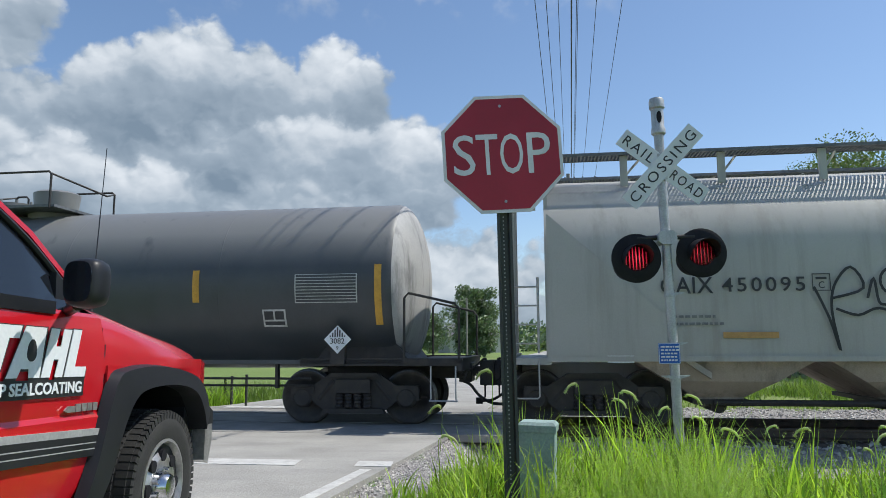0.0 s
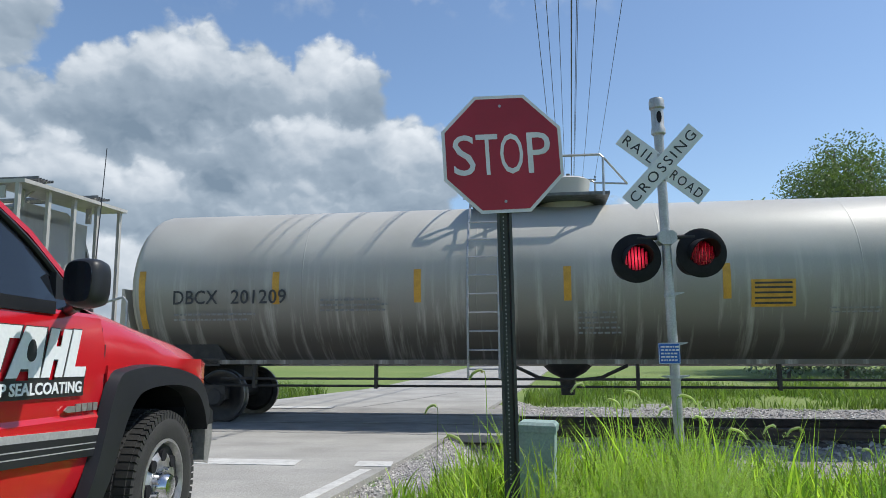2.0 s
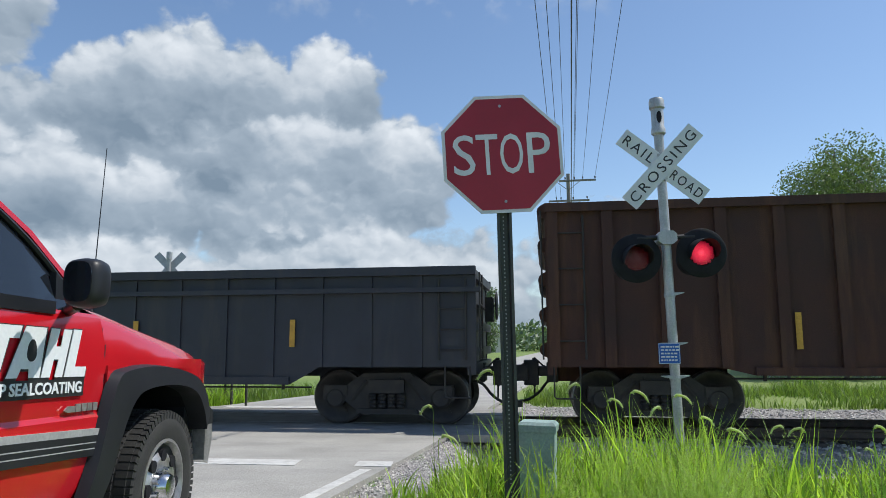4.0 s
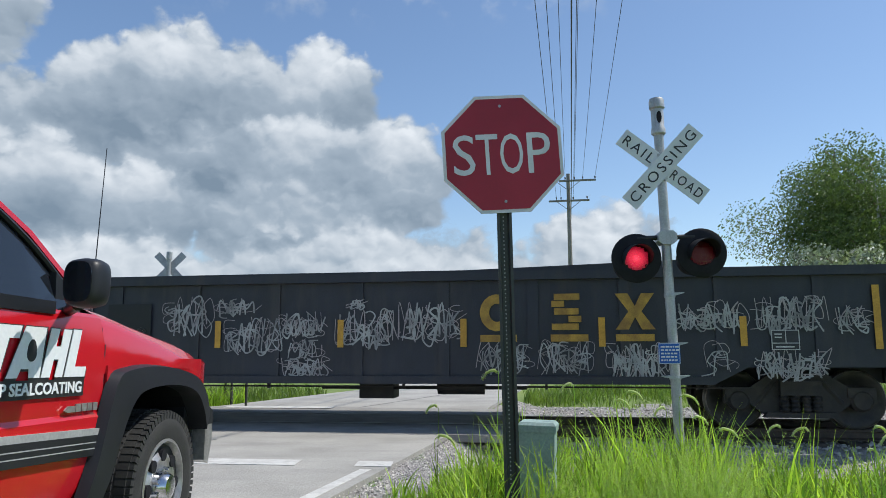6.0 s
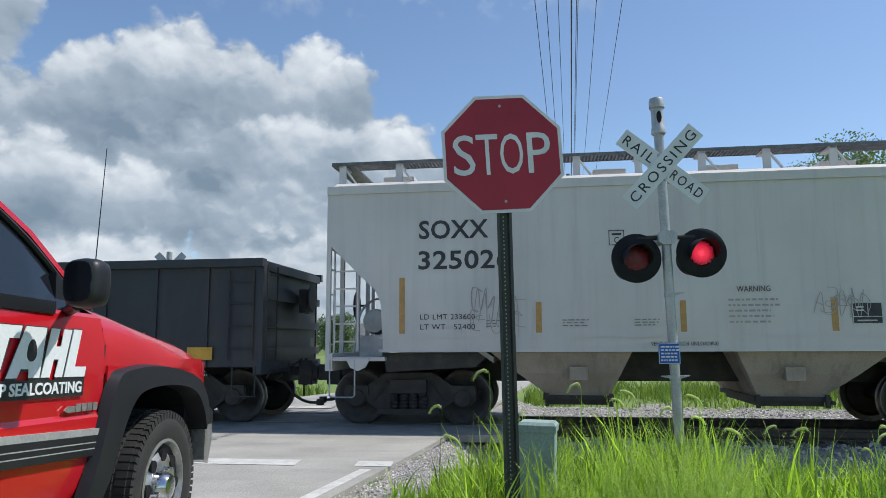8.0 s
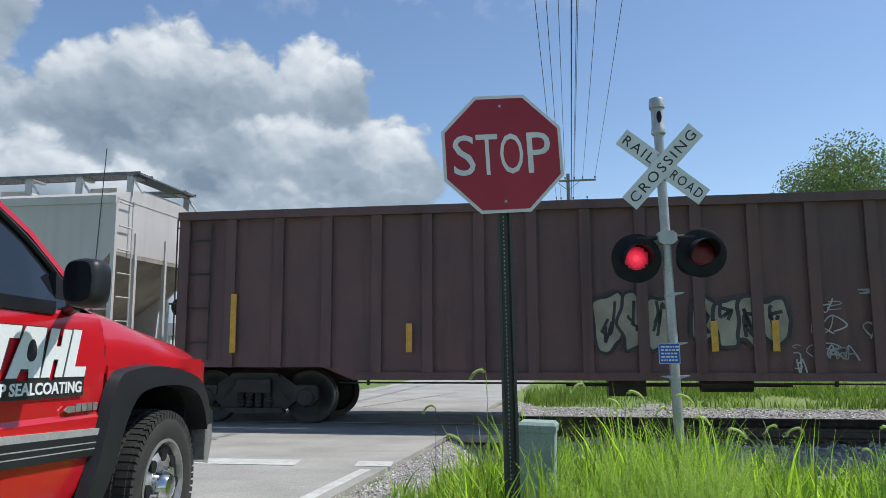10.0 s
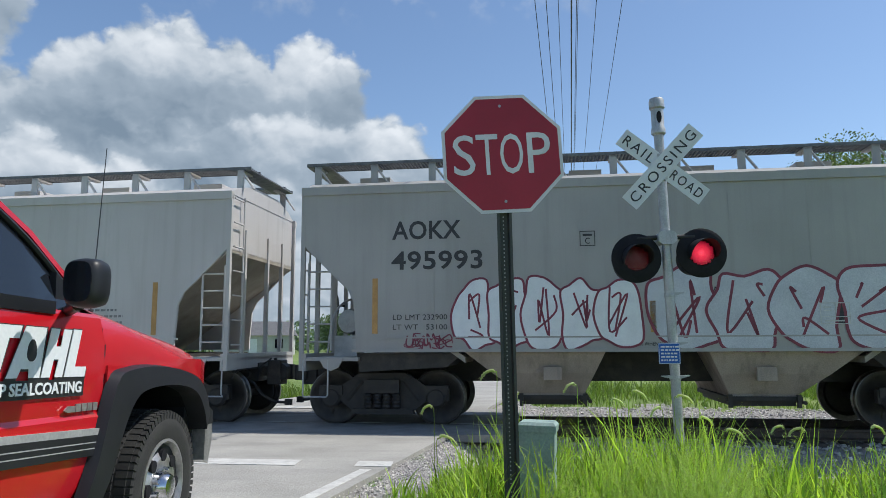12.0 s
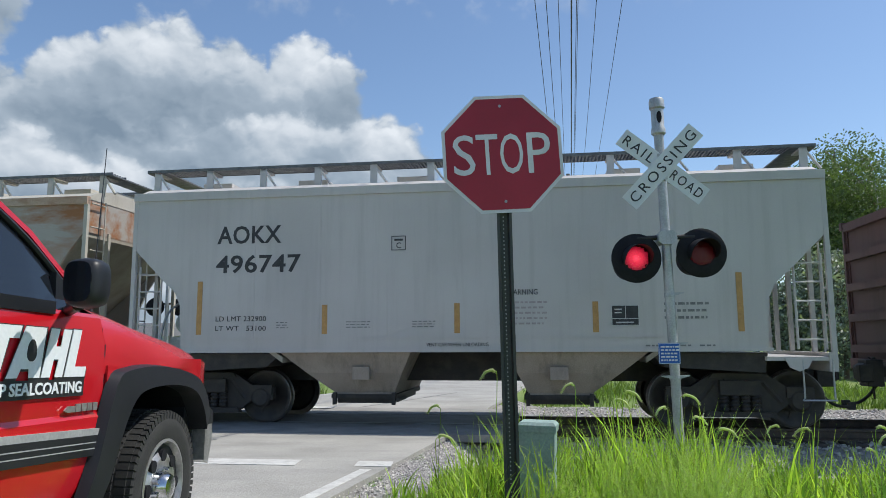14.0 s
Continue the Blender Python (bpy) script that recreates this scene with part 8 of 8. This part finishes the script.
def build_plants():
    blades("verge_grass", "bright green tall grass on the road verge", 9500, verge, 0.3, 0.95, 0.0125, M_BLADE, 1, 0.38)
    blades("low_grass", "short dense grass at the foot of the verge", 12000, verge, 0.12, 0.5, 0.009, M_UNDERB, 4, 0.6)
    blades("far_grass", "tall rough grass beyond the railway", 26000, far_verge, 0.18, 0.62, 0.016, M_DRYBLADE, 2, 0.6)
    def roadside(rnd):
        y = rnd.uniform(15.4, 17.2)
        x = road_left(y) - 0.05 - abs(rnd.gauss(0, 0.7))
        return x, y, ground_z(x, y), 0.7 + 0.5 * noise.noise(Vector((x * 2, y * 2, 4)))
    blades("roadside_weeds", "bright tall weeds at the far road edge", 2200, roadside, 0.35, 0.85, 0.016, M_BLADE, 8, 0.5)
    # foxtail stalks: foot x, y and the height of the head
    heads = HEADS
    rnd = random.Random(9)
    for k, (x, y, z) in enumerate(heads):
        g = ground_z(x, y)
        st = empty("foxtail_stalk", "foxtail grass stalk with a drooping pale seed head", "grass stalk", "foxtail stalks")
        st.matrix_basis = pose(x, y, g)
        h = z - g
        a = rnd.choice((0, math.pi)) + rnd.uniform(-0.5, 0.5)
        dx, dy = math.cos(a), math.sin(a)
        r = rnd.uniform(0.04, 0.06)
        line = smooth_line([(-dx * 0.06 * h, -dy * 0.06 * h, 0), (-dx * 0.03 * h, -dy * 0.03 * h, h * 0.5), (-dx * r * 0.7, -dy * r * 0.7, h - 0.06), (-dx * r * 0.3, -dy * r * 0.3, h - 0.015)], 5)
        bm = bmesh.new()
        pipe(bm, line, 0.0022, 5)
        part("stem", bm, M_BLADE, st)
        top = smooth_line([tuple(line[-1]), (0, 0, h), (dx * r, dy * r, h - 0.018), (dx * r * 1.6, dy * r * 1.6, h - 0.06)], 6)
        bm = bmesh.new()
        n = len(top)
        pipe(bm, top, [0.003 + 0.006 * math.sin(math.pi * min((i + 1.5) / (n + 0.6), 1)) ** 0.6 for i in range(n)], 8)
        for i, p in enumerate(top):          # bristles
            for j in range(16):
                d = Vector((rnd.gauss(0, 1), rnd.gauss(0, 1), rnd.gauss(0, 0.8))).normalized() * 0.019
                s = d.orthogonal().normalized() * 0.0007
                bm.faces.new([bm.verts.new(p + s), bm.verts.new(p - s), bm.verts.new(p + d)])
        part("seed_head", bm, M_SEED, st, smooth=60)
        for j in range(3):
            bm = bmesh.new()
            b = rnd.uniform(0, 6.28)
            z0 = h * rnd.uniform(0.2, 0.6)
            ln = rnd.uniform(0.15, 0.28)
            c = Vector((-dx * 0.04 * h, -dy * 0.04 * h, z0))
            prev = None
            for i in range(6):
                t = i / 5
                p = c + Vector((math.cos(b) * ln * t, math.sin(b) * ln * t, ln * (0.7 * t - 0.8 * t * t)))
                w = 0.006 * (1 - t ** 2) + 0.0004
                row = [bm.verts.new(p + Vector((-math.sin(b) * w, math.cos(b) * w, 0))), bm.verts.new(p - Vector((-math.sin(b) * w, math.cos(b) * w, 0)))]
                if prev:
                    bm.faces.new((prev[0], prev[1], row[1], row[0]))
                prev = row
            part("leaf_blade", bm, M_BLADE, st)
        STALKS.append((st, x, y, g))
    # feathery weeds
    for k, (x, y, h) in enumerate(((1.05, 4.1, 0.88), (1.35, 4.2, 0.85), (0.8, 4.05, 0.8), (1.6, 4.25, 0.84), (1.2, 3.75, 0.85), (1.85, 4.5, 0.7), (0.5, 3.9, 0.6), (0.85, 3.65, 0.75), (1.5, 3.8, 0.72))):
        rn = random.Random(50 + k)
        verts, faces = [], []
        for s in range(46):
            a = rn.uniform(0, 6.28)
            out = rn.uniform(0.05, 0.55) * h
            hh = h * rn.uniform(0.6, 1.0)
            n = 46
            for i in range(n):
                t = (i + 1) / n
                c = Vector((math.cos(a) * out * t ** 1.5, math.sin(a) * out * t ** 1.5, hh * t))
                for j in range(9):
                    b = rn.uniform(0, 6.28)
                    ln = 0.05 * (1.1 - t * 0.8) * rn.uniform(0.6, 1.2)
                    d = Vector((math.cos(b) * ln, math.sin(b) * ln, ln * rn.uniform(-0.2, 1.2)))
                    w = Vector((-math.sin(b), math.cos(b), 0)) * 0.0014
                    q = len(verts)
                    verts += [tuple(c + w), tuple(c - w), tuple(c + d)]
                    faces.append((q, q + 1, q + 2))
        me = bpy.data.meshes.new("feathery_weed")
        me.from_pydata(verts, [], faces)
        me.materials.append(M_FERN)
        ob = tagged(new("feathery_weed", me), "feathery fine-leaved green weed in the verge", "weed", "feathery weeds")
        ob.matrix_basis = pose(x, y, ground_z(x, y) + 0.02)


STALKS = []


def tree(x, y, h, spread, base, material, seed, leaves, size, label, sparse_top=0.0, squash=1.0):
    rnd = random.Random(seed)
    t = empty("tree", label, "tree")
    g = ground_z(x, y)
    t.matrix_basis = pose(x, y, g)
    bm = bmesh.new()
    r0 = h * 0.022
    trunk = smooth_line([(0, 0, -0.2), (0.03 * h * 0.3, 0, h * 0.3), (-0.02 * h, 0.01 * h, h * 0.6), (0, 0, h * 0.93)], 5)
    pipe(bm, trunk, [r0 * (1 - 0.9 * i / (len(trunk) - 1)) for i in range(len(trunk))], 9)
    tips = []
    nl = 26
    for k in range(nl):
        f = base + (0.93 - base) * (k + rnd.random()) / nl
        c = trunk[min(int(f * len(trunk) / 0.95), len(trunk) - 1)]
        a = k * 2.4 + rnd.uniform(-0.4, 0.4)
        q = (f - base) / (1 - base)
        reach = spread * (0.55 + 0.6 * math.sin(math.pi * min(q * 0.8 + 0.18, 1))) * rnd.uniform(0.7, 1.1)
        e = Vector((math.cos(a) * reach, math.sin(a) * reach, reach * rnd.uniform(0.15, 0.7)))
        line = smooth_line([tuple(c), tuple(c + e * 0.5 + Vector((0, 0, reach * 0.1))), tuple(c + e)], 4)
        pipe(bm, line, [r0 * 0.4 * (1 - 0.85 * i / (len(line) - 1)) for i in range(len(line))], 5)
        for p in line[2:]:
            tips.append((p, 0.27 * reach + 0.28))
    tips.append((trunk[-1], 0.7))
    part("trunk", bm, M_BARK, t, smooth=60)
    verts, faces = [], []
    for _ in range(leaves):
        c, rad = rnd.choice(tips)
        while True:
            d = Vector((rnd.uniform(-1, 1), rnd.uniform(-1, 1), rnd.uniform(-0.8, 0.8)))
            if d.length < 1:
                break
        p = c + d * rad * squash
        if sparse_top and p.z > h * 0.8 and rnd.random() < sparse_top:
            continue
        n = Vector((rnd.gauss(0, 1), rnd.gauss(0, 1), rnd.gauss(0.4, 1))).normalized()
        u = n.orthogonal().normalized()
        v = n.cross(u)
        s = size * rnd.uniform(0.6, 1.3)
        k = len(verts)
        verts += [tuple(p - u * s), tuple(p + v * s * 0.45), tuple(p + u * s), tuple(p - v * s * 0.45)]
        faces.append((k, k + 1, k + 2, k + 3))
    me = bpy.data.meshes.new("crown")
    me.from_pydata(verts, [], faces)
    link_mesh("crown", me, material, t)
    return t


def build_background():
    tree(22.3, 34.5, 8.2, 5.2, 0.12, M_LEAF, 4, 180000, 0.078, "broad leafy green tree behind the railway")
    tree(27.0, 36.5, 9.0, 4.2, 0.2, M_LEAF, 5, 50000, 0.085, "tall leafy green tree with a loose top", 0.5)
    tree(21.4, 38.0, 12.2, 1.5, 0.5, M_LEAFD, 6, 2400, 0.08, "thin tree with sparse feathery top branches", 0.3)
    tree(23.7, 38.5, 12.3, 1.8, 0.5, M_LEAFD, 16, 3000, 0.08, "thin tree with loose feathery crown", 0.3)
    tree(16.2, 29.0, 4.9, 2.0, 0.12, M_LEAFS, 7, 9000, 0.1, "silvery-leaved young willow in the far verge")
    tree(14.6, 30.5, 3.6, 1.5, 0.12, M_LEAFS, 8, 6000, 0.1, "silvery-leaved bush in the far verge")
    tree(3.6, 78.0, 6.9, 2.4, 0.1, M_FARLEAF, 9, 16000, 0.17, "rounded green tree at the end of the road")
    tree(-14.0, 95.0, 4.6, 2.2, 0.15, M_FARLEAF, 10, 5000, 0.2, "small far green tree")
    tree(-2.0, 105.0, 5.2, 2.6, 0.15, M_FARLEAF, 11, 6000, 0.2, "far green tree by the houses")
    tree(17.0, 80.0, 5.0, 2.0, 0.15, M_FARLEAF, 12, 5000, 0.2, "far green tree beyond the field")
    # far hedgerow of uneven clumps
    rnd = random.Random(17)
    verts, faces = [], []
    for k in range(420):
        a = radians(rnd.uniform(-46, 46))
        d = rnd.uniform(120, 175)
        cx, cy, hh = math.sin(a) * d, math.cos(a) * d, rnd.uniform(1.5, 5.2)
        for _ in range(90):
            p = Vector((cx + rnd.gauss(0, 1.8), cy + rnd.gauss(0, 1.8), hh * rnd.random() ** 0.8))
            n = Vector((rnd.gauss(0, 1), rnd.gauss(0, 1), rnd.gauss(0, 1))).normalized()
            u = n.orthogonal().normalized() * rnd.uniform(0.25, 0.6)
            v = n.cross(u) * 0.6
            q = len(verts)
            verts += [tuple(p - u), tuple(p + v), tuple(p + u), tuple(p - v)]
            faces.append((q, q + 1, q + 2, q + 3))
    me = bpy.data.meshes.new("far_woods")
    me.from_pydata(verts, [], faces)
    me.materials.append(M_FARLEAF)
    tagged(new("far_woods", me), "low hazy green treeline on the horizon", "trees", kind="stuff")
    # houses at the field's edge
    for x, y, w, h, turn in ((-25.5, 98, 10, 2.6, 8), (-12, 118, 9, 2.7, -10), (4, 112, 8, 2.5, 15), (-46, 110, 11, 2.8, 0)):
        house = empty("house", "low pale house with a grey shingled roof", "house", "far houses")
        house.matrix_basis = pose(x, y, ground_z(x, y), 0, 0, turn)
        bm = bmesh.new()
        box(bm, -w / 2, w / 2, -3.5, 3.5, -0.2, h)
        part("wall", bm, M_WALLH, house)
        bm = bmesh.new()
        loft(bm, [[(sx * (w / 2 + 0.4), -3.9, h - 0.05), (sx * (w / 2 + 0.4), 3.9, h - 0.05), (sx * (w / 2 - 0.6), 0, h + 1.9)] for sx in (-1, 1)])
        part("roof", bm, M_ROOFH, house)
        for k in range(3):
            xx = -w / 2 + w * (k + 0.5) / 3
            bm = bmesh.new()
            box(bm, xx - 0.5, xx + 0.5, -3.56, -3.5, 0.9 if k != 1 else 0.0, 2.1)
            part("window" if k != 1 else "door", bm, M_GLASS if k != 1 else M_DECALW, house)
    # short dark posts in the far verge
    for x, y, h in ((-4.35, 16.0, 0.72), (-5.0, 16.6, 0.7), (-4.85, 16.6, 0.7), (2.0, 60, 5.2)):
        bm = bmesh.new()
        bar(bm, (0, 0, -0.2), (0, 0, h), 0.03 if h < 2 else 0.08, 8)
        bar(bm, (0, 0, h), (0, 0, h + 0.02), 0.036 if h < 2 else 0.09, 8)
        ob = part("marker_post", bm, M_POST if h < 2 else M_WOODP, smooth=40)
        ob.matrix_basis = pose(x, y, ground_z(x, y))
        tagged(ob, "slim dark marker post in the far grass" if h < 2 else "thin grey far pole", "post", "far posts")
    lamp = empty("street_lamp", "grey street lamp with a curved arm among the trees", "street lamp")
    lamp.matrix_basis = pose(20.5, 33.0, ground_z(20.5, 33))
    bm = bmesh.new()
    pipe(bm, smooth_line([(0, 0, -0.1), (0, 0, 5), (0, 0, 8.6), (-0.1, 0, 8.9), (-0.5, 0, 9.0)], 5), 0.06, 8)
    part("lamp_post", bm, M_GALV, lamp, smooth=40)
    bm = bmesh.new()
    box(bm, -0.9, -0.45, -0.12, 0.12, 8.95, 9.05)
    part("lamp_head", bm, M_GALV, lamp, bevel=0.03)


HEADS = [(0.26, 4.5, 1.2), (-0.08, 5.27, 0.92), (0.89, 4.94, 1.09), (1.17, 4.61, 1.06), (1.25, 5.38, 0.95), (1.52, 5.05, 0.92), (1.83, 4.72, 0.81), (2.5, 5.49, 0.74), (2.53, 5.16, 0.76), (2.88, 4.83, 0.81), (2.76, 4.5, 0.8), (3.04, 5.27, 0.6), (1.62, 4.94, 1.01), (-0.0, 4.61, 0.79), (1.87, 5.38, 0.82)]
build_plants()
build_background()


# ---- what moves ----
def motions():
    times = [0.25 * k for k in range(57)]
    for car, start in CARS:
        walk(car, [(t, TRACK @ Matrix.Translation((start - train_at(t), 0, 0))) for t in times])
    ticks = [k / FPS for k in range(14 * FPS + 1)]
    turns = [math.degrees(train_at(t) / R_WHEEL) for t in ticks]
    for w, x in WHEELS:
        walk(w, [(t, pose(x, 0, R_WHEEL, 0, -a, 0)) for t, a in zip(ticks, turns)])
    walk(CLOUDS, [(2.0 * k, pose(0, 0, 0, 0, 0, 2.35 * k / 7)) for k in range(8)])
    # the flashers take turns, 0.6545 s each
    for ref, cx, cz, s in LAMP_REFLECTORS:
        at = lambda t, a: (t, pose(cx, -0.004, cz, 0, 0, a))
        turn = 180.0 if s > 0 else 0.0
        rows = [at(0.0, turn + 60)]
        k = 0
        while True:
            f = round(0.6545 * k * FPS)
            if (f + 2) / FPS > 14:
                break
            for j in range(4):
                t = (f - 1 + j) / FPS
                if t > rows[-1][0] + 1e-6:
                    rows.append(at(t, turn + 60 * j))
            turn += 180
            k += 1
        rows.append(at(14.0, turn))
        walk(ref, rows)
    # stalks sway a little in the wind
    for k, (st, x, y, g) in enumerate(STALKS):
        walk(st, [(t, pose(x, y, g, 1.2 * math.sin(1.7 * t + k), 2.2 * math.sin(2.3 * t + 1.7 * k) + 0.8, 0)) for t in [0.25 * j for j in range(57)]])


motions()
